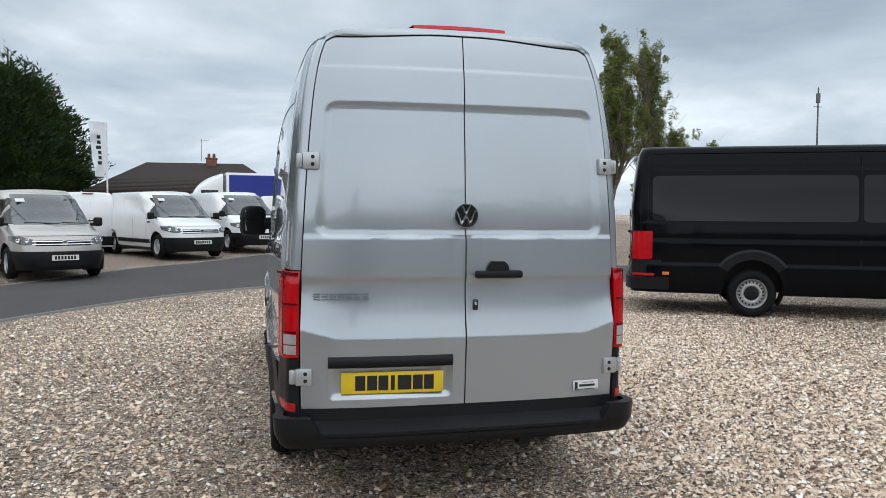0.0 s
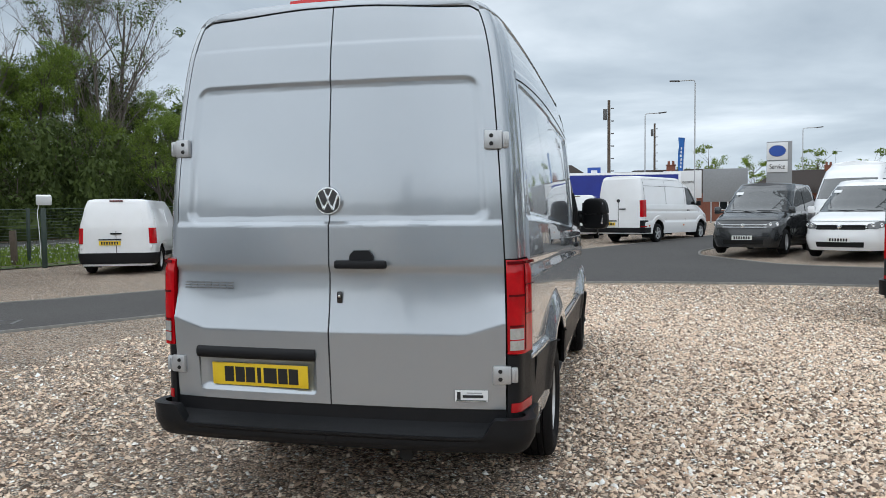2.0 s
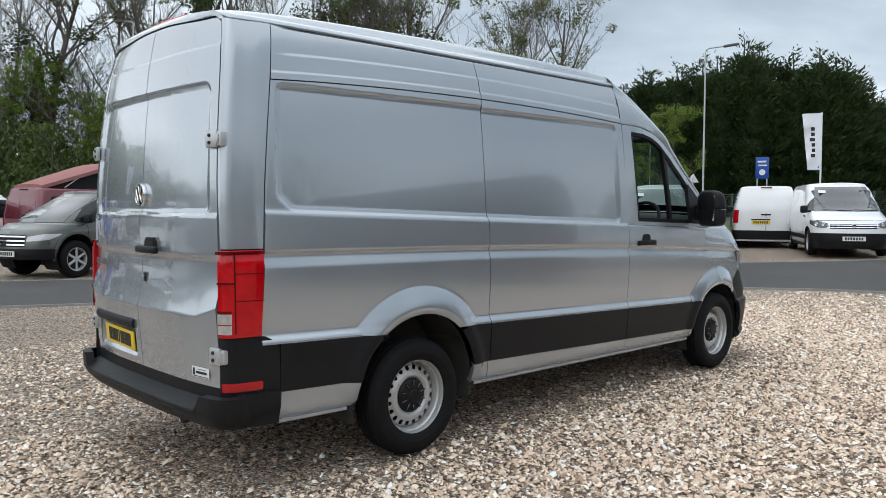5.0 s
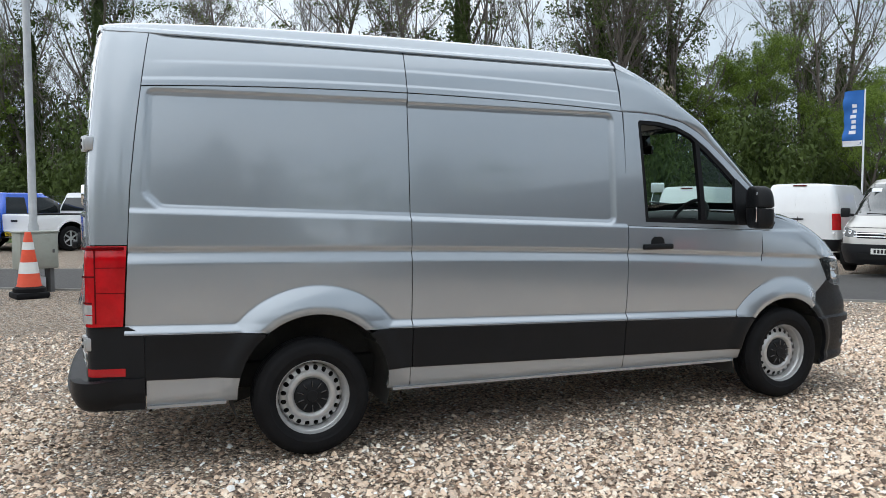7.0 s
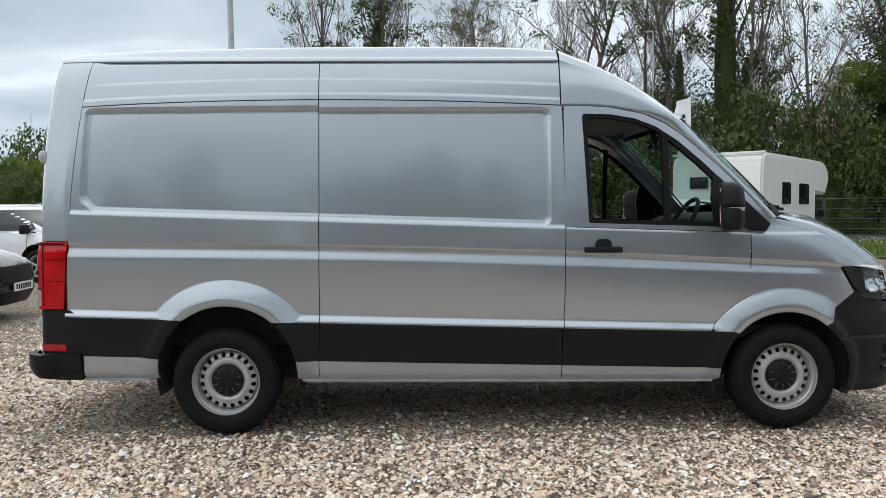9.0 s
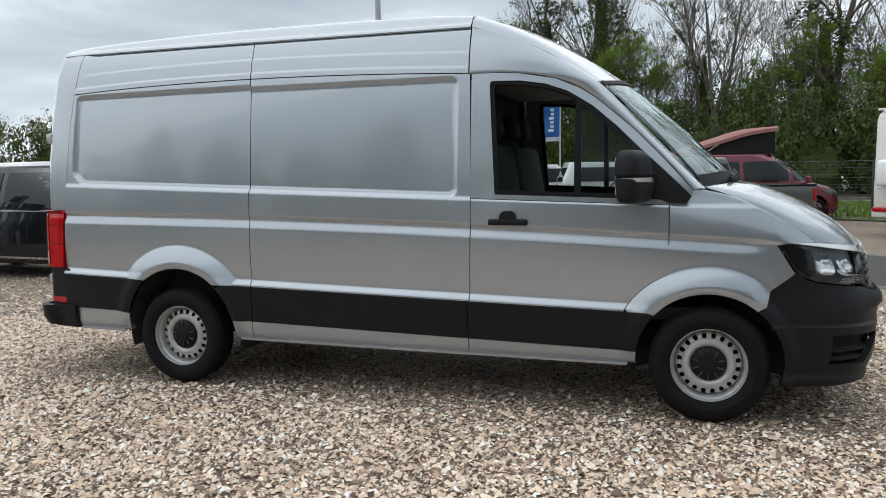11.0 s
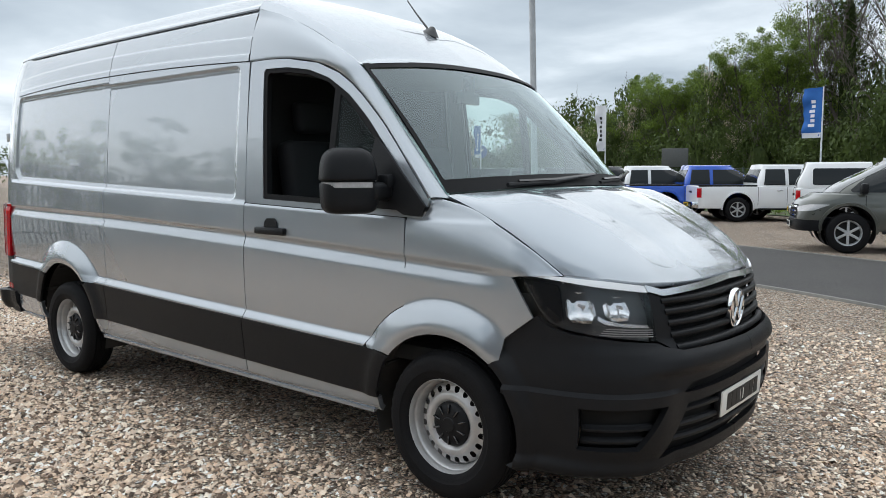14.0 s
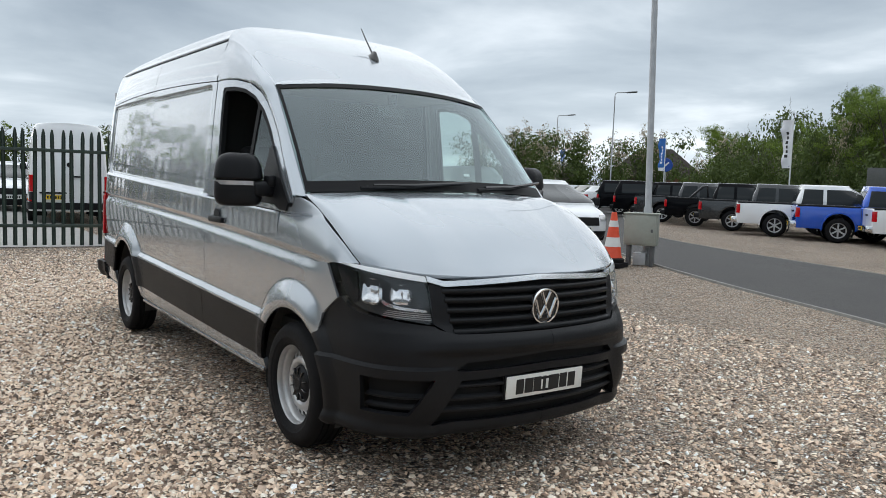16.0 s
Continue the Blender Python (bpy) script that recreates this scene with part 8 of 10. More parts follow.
def camper():
    root, c = van_at("maroon camper van with its pop-up roof raised", -18.6, 3.9, head(-0.30, 0.954), "red", wb=3.0, ro=0.98, fo=0.92, hw=0.94, H=1.97, cargo_windows=True, wheel="alloy", bumper="red", trim="red", wheel_paint=1, name="camper_van")
    rows = [[(0.62, -0.75, 2.02), (0.3, -0.75, 2.06), (0, -0.75, 2.07)], [(0.66, 0.3, 2.33), (0.35, 0.3, 2.40), (0, 0.3, 2.41)], [(0.66, 1.3, 2.60), (0.35, 1.3, 2.68), (0, 1.3, 2.69)], [(0.60, 2.05, 2.70), (0.3, 2.12, 2.75), (0, 2.15, 2.76)]]
    P = full(loft(rows, 20, 10))
    V, F = gridmesh(P)
    Q = P.copy(); Q[..., 2] -= 0.10
    V2, F2 = gridmesh(Q)
    edge = gridmesh(np.stack([P[:, 0], Q[:, 0]], 1)), gridmesh(np.stack([P[:, -1], Q[:, -1]], 1)), gridmesh(np.stack([P[-1], Q[-1]], 1)), gridmesh(np.stack([P[0], Q[0]], 1))
    obj("roof_shell", *cat((V, F), (V2, [tuple(reversed(f)) for f in F2]), *edge), M["canvas"], root, "raised maroon roof shell")
    t = [[(x, y, 1.95), (x * 0.97, y, float(np.interp(y, (-0.7, 0.3, 1.3, 2.0), (1.97, 2.28, 2.52, 2.62))))] for y in np.linspace(-0.6, 1.95, 9) for x in (0.60,)]
    me = gridmesh(np.array(t))
    f = gridmesh(np.array([[(0.60, 1.95, 1.95), (0.58, 1.95, 2.62)], [(-0.60, 1.95, 1.95), (-0.58, 1.95, 2.62)]]))
    obj("tent_fabric", *cat(me, mirrored(me), f), M["gap"], root, "black tent fabric")
    c.add("roof_strut", tube_path([(0.63, -0.1, 1.98), (0.64, 0.5, 2.36)], 0.015, 5), "post")


camper()


def lorry():
    m = thing("lorry", "curtain-sided lorry with a blue tarpaulin and white cab", "lorry", pose(3.5, 40.4, gzf(3, 40), 0, 0, head(-0.98, -0.12)))
    bx = obj("cargo_frame", *rbox(-1.25, -1.0, 0.95, 1.25, 6.6, 3.05, 0.03), M["white"], m)
    for sd in (1, -1):
        n = 60
        y = np.linspace(-0.85, 6.45, n)
        P = np.stack([np.c_[np.full(n, sd * (1.262 + 0.0)) + 0.010 * np.sin(y * 5) * (k % 2), y, np.full(n, z)] for k, z in enumerate((1.05, 1.5, 2.0, 2.5, 2.92))], 1)
        obj("tarpaulin", *gridmesh(P), M["bluecurtain"], m, "blue tarpaulin curtain")
    obj("chassis", *rbox(-1.0, -0.9, 0.6, 1.0, 8.4, 0.95, 0.03), M["dark"], m)
    V, F = gridmesh(full(loft([[(1.1, 6.75, 0.6), (1.1, 6.75, 2.3), (1.0, 6.75, 2.95), (0, 6.75, 3.05)], [(1.1, 7.6, 0.6), (1.1, 7.6, 2.2), (0.95, 7.5, 2.6), (0, 7.5, 2.75)], [(1.08, 8.5, 0.6), (1.05, 8.4, 1.6), (0.9, 8.2, 2.1), (0, 8.2, 2.15)], [(0.9, 8.6, 0.6), (0.9, 8.55, 1.2), (0.6, 8.55, 1.3), (0, 8.55, 1.3)]], 20, 16)))
    obj("lorry_cab", V, F, M["white"], m)
    for x in (1.06, -1.12):
        obj("cab_window", *rbox(x, 7.0, 1.5, x + 0.06, 7.9, 2.1, 0.02), M["bglass"], m)
    for yy in (0.4, 7.5):
        for sd in (1, -1):
            road_wheel(m, sd * 0.95, yy, sd, 0.48, 0.29, 0.28, "steel")


lorry()


# ---------------------------------------------------------------- posts, flags, signs
def lamp_post(x, y, h, rz, arm=1.2, r=0.075, single=True, label="grey steel street lamp with one arm", base=None):
    z = gzf(x, y) if base is None else base
    t = thing("street_lamp", label, "street lamp", pose(x, y, z, 0, 0, rz), "street lamps")
    obj("pole", *tube_path([(0, 0, -0.2), (0, 0, h * 0.18), (0, 0, h * 0.19), (0, 0, h - 0.25)], [r, r, r * 0.7, r * 0.55], 10), M["post"], t)
    obj("arm", *tube_path([(0, 0, h - 0.28), (0.03, 0, h - 0.12), (0.15, 0, h - 0.03), (arm * 0.6, 0, h + 0.03)], [r * 0.5] * 4, 8), M["post"], t)
    obj("lamp_head", *moved(rbox(-0.38, -0.12, -0.05, 0.38, 0.12, 0.06, 0.04, 2), pose(arm * 0.6 + 0.33, 0, h + 0.05, 0, -6, 0)), M["darkpost"], t)
    return t


lamp_post(-15.6, 34.2, 9.2, 25, 1.5)
lamp_post(-24.5, 43.5, 7.2, 0, 1.6, 0.05)
lamp_post(6.6, 53.2, 10.2, 150, 2.0)
lamp_post(3.8, 72.5, 10.3, 10, 2.2, 0.09)
lamp_post(22.0, 92.0, 10.4, 10, 2.6, 0.09)
lamp_post(-38.6, 14.2, 11.6, 200, 1.2)
lamp_post(-54.8, -16.3, 10.4, 165, 1.6, 0.09)
lamp_post(-41.0, -32.5, 8.4, 150, 1.6)
lamp_post(-52.0, -50.0, 8.4, 150, 1.8)


def flag(x, y, h, rz, blue, fw=0.62, fh=1.75, lean=0, taper=0.0):
    z = gzf(x, y)
    t = thing("flag_banner", ("blue" if blue else "white") + " feather flag on a thin white pole, bent by wind", "flag", pose(x, y, z, 0, lean, rz), "flags round the yard")
    obj("flag_pole", *tube_path([(0, 0, -0.1), (0, 0, h - fh - 0.1), (0, 0, h)], [0.035, 0.03, 0.02], 8), M["signwhite"], t)
    n, k = 18, 22
    U, W = np.meshgrid(np.linspace(0, 1, n), np.linspace(0, 1, k), indexing="ij")
    wave = 0.06 * np.sin(W * 9 + U * 4) * U + 0.03 * np.sin(W * 21 + 1)* U
    wide = fw * (1 - taper * (1 - W))
    P = np.stack([-U * wide - 0.02, wave, h - 0.03 - fh * (1 - W) + 0.06 * U * (1 - 2 * W) * 0], -1)
    obj("flag_cloth", *gridmesh(P), M["flagblue" if blue else "flagwhite"], t)
    mt = "flagwhite" if blue else "ink"
    for i in range(6):
        w0 = 0.22 + 0.095 * i
        sub = lambda u0, u1, v0, v1, o: np.stack([np.stack([np.array([-(u * fw * (1 - taper * (1 - v)) + 0.02), 0.06 * math.sin(v * 9 + u * 4) * u + 0.03 * math.sin(v * 21 + 1) * u + o, h - 0.03 - fh * (1 - v)]) for v in np.linspace(v0, v1, 4)]) for u in np.linspace(u0, u1, 3)])
        for o in (0.012, -0.012):
            obj("lettering_bar", *gridmesh(sub(0.36, 0.58 if i not in (0, 3) else 0.68, w0, w0 + 0.062, o)), M[mt], t)
    for o in (0.012, -0.012):
        obj("flag_band", *gridmesh(sub(0.02, 0.98, 0.0, 0.10, o)), M["flagwhite"], t)
        obj("flag_mark", *gridmesh(sub(0.10, 0.34, 0.03, 0.07, o * 1.3)), M["signblue"], t)
    return t


flag(-12.3, 20.6, 4.95, head(0.75, 0.66) + 65, True)
flag(-6.6, 25.8, 4.55, head(0.6, 0.8) + 60, False, 0.62, 2.0, 0, 0.35)
flag(-18.3, 9.6, 4.95, head(0.55, 0.83) + 50, False, 0.75, 1.95, -2, 0.3)
flag(-26.2, -1.4, 4.55, head(0.0, 1) + 75, True, 0.70, 1.75)
flag(-29.4, -11.5, 4.7, head(0.0, 1) + 80, False, 0.60, 2.1, 0, 0.3)
flag(-36.5, -24.0, 4.6, head(0.0, 1) + 80, True, 0.62, 2.0, 0, 0.2)
flag(-44.0, -40.5, 4.6, head(0.0, 1) + 80, True, 0.62, 2.0)
flag(6.0, 58.0, 6.6, 20, True, 0.5, 3.0, 3, 0.2)


def text_on(name, words, size, m, material, parent):
    cu = bpy.data.curves.new(name, "FONT")
    cu.body, cu.size, cu.extrude, cu.align_x, cu.align_y = words, size, 0.004, "CENTER", "CENTER"
    cu.materials.append(material)
    o = new(name, cu)
    o.matrix_basis = m
    o.parent = parent
    return o


def signs():
    # dealer totem: oval badge without lettering, and a readable word below
    x, y = 12.0, 52.6
    t = thing("totem_sign", "tall silver totem sign with a blue oval badge", "sign", pose(x, y, gzf(x, y), 0, 0, head(0.2, 1)) @ Matrix.Diagonal((0.62, 1, 0.88, 1)))
    obj("totem_back", *rbox(-1.15, 0.0, 0, 1.45, 0.5, 6.4, 0.05), M["signgrey"], t)
    obj("badge_panel", *rbox(-1.1, -0.08, 4.95, 1.0, 0.02, 6.3, 0.04), M["signwhite"], t)
    obj("oval_badge", *moved(lathe([(0.0, 0.05), (0.42, 0.045), (0.45, 0.0)], 40, "z"), pose(-0.05, -0.08, 5.65, 90) @ Matrix.Diagonal((1.9, 0.95, 1, 1))), M["signblue"], t, "blue oval badge")
    obj("badge_rim", *moved(lathe([(0.43, 0.02), (0.46, 0.05), (0.485, 0.0)], 40, "z"), pose(-0.05, -0.08, 5.65, 90) @ Matrix.Diagonal((1.9, 0.95, 1, 1))), M["chrome"], t)
    obj("word_panel", *rbox(-1.1, -0.06, 4.0, 1.0, 0.02, 4.85, 0.02), M["signwhite"], t)
    text_on("sign_words", "Service", 0.55, pose(-0.05, -0.075, 4.42, 90), M["ink"], t)
    # recycling centre direction sign
    x, y = 6.6, 57.5
    t = thing("road_sign", "white direction sign with a black chevron edge on posts", "sign", pose(x, y, gzf(x, y), 0, 0, head(0.05, 1)))
    obj("sign_panel", *rbox(-2.6, 0, 1.9, 0.9, 0.06, 4.0, 0.02), M["signwhite"], t)
    V = [(-2.6, -0.02, 1.9), (-1.9, -0.02, 1.9), (-2.35, -0.02, 2.95), (-1.9, -0.02, 4.0), (-2.6, -0.02, 4.0), (-3.1, -0.02, 2.95)]
    obj("chevron", V, [(0, 1, 2, 5), (5, 2, 3, 4)], M["ink"], t)
    text_on("sign_words", "Recycling centre", 0.34, pose(-0.75, -0.03, 3.15, 90), M["ink"], t)
    obj("name_bar", *rbox(-1.8, -0.02, 3.5, -0.6, -0.005, 3.72), M["ink"], t)
    obj("symbol_panel", *rbox(-1.9, -0.02, 2.0, -0.1, -0.005, 2.72), M["ink"], t)
    obj("sign_back_panel", *rbox(1.0, 0.1, 1.6, 4.2, 0.16, 4.1, 0.02), M["signgrey"], t)
    obj("side_sign_panel", *rbox(-5.6, 0.2, 2.6, -3.2, 0.26, 4.0, 0.02), M["signgrey"], t)
    for px in (-2.0, 0.4, 1.6, 3.8, -4.4):
        obj("sign_post", *tube_path([(px, 0.15, 0), (px, 0.15, 4.0)], 0.05, 8), M["post"], t)
    # blue motorway-type sign and small triangle
    x, y = -15.2, 40.1
    t = thing("road_sign", "blue direction sign on two grey posts", "sign", pose(x, y, gzf(x, y), 0, 0, head(-0.4, 0.9)))
    obj("sign_panel", *rbox(-0.35, 0, 2.6, 0.35, 0.05, 3.8, 0.02), M["signblue"], t)
    for z0, z1, x0, x1 in ((3.5, 3.6, -0.25, 0.2), (3.3, 3.38, -0.2, 0.25)):
        obj("lettering_bar", *rbox(x0, -0.012, z0, x1, -0.002, z1), M["signwhite"], t)
    obj("sign_mark", *moved(lathe([(0.0, 0.01), (0.17, 0.01)], 24, "z"), pose(0, -0.01, 2.95, 90)), M["signwhite"], t)
    for px in (-0.25, 0.25):
        obj("sign_post", *tube_path([(px, 0.06, 0), (px, 0.06, 3.7)], 0.04, 8), M["post"], t)
    t = thing("warning_sign", "small triangular warning sign on a post", "sign", pose(-20.2, 41.5, 0.6, 0, 0, head(-0.4, 0.9)))
    obj("sign_panel", [(-0.35, 0, 2.4), (0.35, 0, 2.4), (0, 0, 3.0)], [(0, 1, 2)], M["signwhite"], t)
    obj("sign_post", *tube_path([(0, 0.03, 0), (0, 0.03, 2.7)], 0.04, 8), M["post"], t)
    for x, y, h in ((0.8, 40.3, 7.2), (4.4, 66.0, 8.6)):
        t = thing("utility_pole", "weathered wooden utility pole with a box near its top", "pole", pose(x, y, gzf(x, y)))
        obj("pole", *tube_path([(0, 0, -0.2), (0, 0, h)], [0.11, 0.08], 10), M["wood"], t)
        obj("pole_box", *rbox(-0.32, -0.12, h - 1.1, -0.1, 0.12, h - 0.5, 0.02), M["darkpost"], t)
        obj("insulators", *cat(*[rbox(0.1, -0.03, h - 0.5 - 0.7 * k, 0.28, 0.03, h - 0.44 - 0.7 * k) for k in range(6)]), M["darkpost"], t)
    t = thing("blue_sign", "small square blue sign on a post", "sign", pose(0.0, 39.5, gzf(0, 39), 0, 0, 0))
    obj("sign_panel", *rbox(-0.36, 0, 2.85, 0.36, 0.04, 3.42, 0.02), M["signblue"], t)
    obj("sign_mark", *rbox(-0.17, -0.012, 3.08, 0.17, -0.002, 3.26), M["signwhite"], t)
    obj("sign_post", *tube_path([(0, 0.05, 0), (0, 0.05, 3.4)], 0.04, 8), M["post"], t)
    x, y = -38.5, -25.5
    t = thing("blue_sign", "round blue arrow sign on a grey post", "sign", pose(x, y, 0, 0, 0, head(-0.8, -0.6)))
    obj("sign_panel", *moved(lathe([(0.0, 0.02), (0.42, 0.02), (0.44, 0.0)], 28, "z"), pose(0, 0, 3.0, 90)), M["signblue"], t)
    obj("sign_arrow", *moved(rbox(-0.05, -0.03, -0.25, 0.05, -0.02, 0.25), pose(0, 0, 3.0, 0, 45, 0)), M["signwhite"], t)
    obj("sign_post", *tube_path([(0, 0.05, 0), (0, 0.05, 3.2)], 0.04, 8), M["post"], t)
    t = thing("sign_back", "dark road sign seen from behind on two posts", "sign", pose(-40.5, -12.8, 0, 0, 0, head(-0.9, -0.3)))
    obj("sign_panel", *rbox(-0.75, 0, 1.9, 0.75, 0.05, 3.0, 0.02), M["darkpost"], t)
    for px in (-0.5, 0.5):
        obj("sign_post", *tube_path([(px, 0.05, 0), (px, 0.05, 2.6)], 0.04, 8), M["darkpost"], t)
    # floodlight on a short green post
    x, y = -15.0, 14.8
    t = thing("floodlight_post", "dark green post with a small floodlight and cable", "light", pose(x, y, gzf(x, y), 0, 0, head(-0.7, 0.7)))
    obj("post", *rbox(-0.07, -0.07, -0.1, 0.07, 0.07, 1.75, 0.01), M["greenpaint"], t)
    obj("floodlight", *moved(rbox(-0.2, -0.1, -0.14, 0.2, 0.1, 0.14, 0.03), pose(0.02, -0.06, 1.98, 15)), M["signwhite"], t, "white floodlight")
    obj("cable", *tube_path([(-0.1, -0.08, 0.3), (-0.12, -0.09, 1.0), (-0.16, -0.08, 1.6), (-0.1, -0.02, 1.9)], 0.012, 5), M["signwhite"], t)


signs()


def near_furniture():
    # tall lamp column with cabinet and cone
    x, y = -9.25, -2.4
    t = thing("lamp_column", "tall grey steel lamp column standing in gravel", "street lamp", pose(x, y, gzf(x, y), 0, 2.4, 0))
    obj("column", *tube_path([(0, 0, -0.1), (0, 0, 1.1), (0, 0, 1.15), (0, 0, 8.5)], [0.085, 0.085, 0.065, 0.05], 14), M["post"], t)
    obj("column_door", *rbox(0.05, -0.05, 0.5, 0.088, 0.05, 0.95, 0.004), M["post"], t)
    t = thing("utility_cabinet", "grey green metal electrical cabinet raised on dark legs", "cabinet", pose(-9.0, -2.36, gzf(-9, -2.36), 0, 0, head(-0.85, -0.5) + 0))
    obj("cabinet_box", *rbox(-0.31, -0.15, 0.40, 0.31, 0.15, 1.0, 0.015), M["cabinet"], t)
    obj("cabinet_door", *rbox(-0.28, -0.165, 0.43, 0.28, -0.148, 0.97, 0.006), M["cabinet"], t)
    obj("cabinet_lid", *rbox(-0.33, -0.17, 0.995, 0.33, 0.17, 1.02, 0.006), M["cabinet"], t)
    obj("door_lock", *rbox(0.20, -0.175, 0.66, 0.24, -0.163, 0.72, 0.004), M["darkpost"], t)
    for sx in (-0.22, 0.22):
        obj("leg", *rbox(sx - 0.035, -0.1, -0.05, sx + 0.035, 0.1, 0.41, 0.005), M["darkpost"], t)
    obj("socket_box", *rbox(-0.12, -0.10, 0.02, 0.12, 0.10, 0.26, 0.02), M["post"], t)
    t = thing("traffic_cone", "orange traffic cone with two white sleeves on a dark base", "cone", pose(-8.25, -2.39, gzf(-8.25, -2.4), 0, 0, 20) @ Matrix.Diagonal((0.93, 0.93, 0.97, 1)))
    obj("cone_base", *rbox(-0.26, -0.26, 0.0, 0.26, 0.26, 0.10, 0.03), M["rubber"], t, "black rubber cone base")
    obj("cone_foot", *lathe([(0.25, 0.10), (0.25, 0.16), (0.20, 0.19)], 24, "z"), M["rubber"], t)
    obj("cone_body", *lathe([(0.205, 0.17), (0.185, 0.22), (0.125, 0.60), (0.055, 1.03), (0.045, 1.06), (0.0, 1.06)], 28, "z"), M["orange"], t)
    for z0, z1 in ((0.40, 0.58), (0.78, 0.90)):
        rr = lambda z: 0.185 - (z - 0.22) * (0.13 / 0.81) + 0.004
        obj("cone_sleeve", *lathe([(rr(z0), z0), (rr(z1), z1)], 28, "z"), M["conewhite"], t, "white reflective sleeve")


near_furniture()


def palisade():
    f = thing("palisade_fence", "dark green steel palisade fence with spiked pales", "fence", pose(0, 0, 0))
    pale = bpy.data.meshes.new("pale")
    sec = [(-0.034, 0.012), (-0.022, -0.006), (-0.010, 0.006), (0.010, 0.006), (0.022, -0.006), (0.034, 0.012)]
    V, F = [], []
    for z, k in ((0.06, 1), (2.02, 1), (2.09, 0.75), (2.15, 0.35)):
        V += [(x * k, y * k, z) for x, y in sec]
    for r in range(3):
        for j in range(5):
            a = r * 6 + j
            F.append((a, a + 1, a + 7, a + 6))
    F.append((18, 19, 20, 21, 22, 23))
    pale.from_pydata(V, [], F)
    pale.materials.append(M["greenpaint"])
    runs = (((-0.78, -7.98), (13.5, -9.4)), ((-0.95, -8.25), (-2.3, -13.2)))
    rng = random.Random(4)
    for (x0, y0), (x1, y1) in runs:
        d = Vector((x1 - x0, y1 - y0, 0)); L = d.length; u = d.normalized(); a = math.degrees(math.atan2(u.y, u.x))
        n = int(L / 0.155)
        for k in range(n + 1):
            p = Vector((x0, y0, 0)) + u * (k * 0.155)
            o = new("pale", pale)
            o.matrix_basis = pose(p.x, p.y, gzf(p.x, p.y) + rng.uniform(-0.01, 0.01), rng.uniform(-0.6, 0.6), rng.uniform(-0.8, 0.8), a)
            o.parent = f
        for z in (0.42, 1.78):
            obj("rail", *moved(rbox(0, 0.012, z - 0.03, L, 0.05, z + 0.03, 0.004), pose(x0, y0, 0, 0, 0, a)), M["greenpaint"], f)
        for k in range(int(L / 2.75) + 1):
            p = Vector((x0, y0, 0)) + u * (k * 2.75)
            obj("fence_post", *moved(cat(rbox(-0.055, 0.05, -0.1, 0.055, 0.06, 2.2), rbox(-0.055, 0.145, -0.1, 0.055, 0.155, 2.2), rbox(-0.005, 0.06, -0.1, 0.005, 0.145, 2.2)), pose(p.x, p.y, 0, 0, 0, a)), M["greenpaint"], f)
    obj("corner_post", *moved(rbox(-0.075, -0.075, -0.1, 0.075, 0.075, 2.2, 0.01), pose(-0.88, -8.02, 0)), M["greenpaint"], f)
    t = thing("leaning_post", "leaning grey steel post with a black box near its top", "post", pose(-1.12, -8.45, 0, 0, 4.0, 0))
    obj("post", *rbox(-0.07, -0.07, -0.1, 0.07, 0.07, 2.95, 0.01), M["post"], t)
    obj("post_box", *rbox(-0.17, -0.16, 2.2, -0.05, 0.02, 2.72, 0.02), M["darkpost"], t)
    obj("post_label", *rbox(-0.05, -0.085, 0.75, 0.06, -0.07, 1.1, 0.004), M["darkpost"], t)


palisade()


# ---------------------------------------------------------------- verge, outer road, wire fence
EDGE = [(-62, -66), (-46, -40), (-36.5, -24), (-30.0, -11), (-25.0, -2), (-21.0, 4.5), (-17.6, 10.6), (-15.2, 15), (-13.8, 19.7), (-12.6, 24.5), (-11.0, 31), (-8.0, 42), (-3.0, 60)]


def outward(pts, d):
    p = smooth_line(pts, 6)
    g = np.gradient(p, axis=0)
    n = np.c_[-g[:, 1], g[:, 0]] / np.hypot(*g.T)[:, None]
    return p + n * d


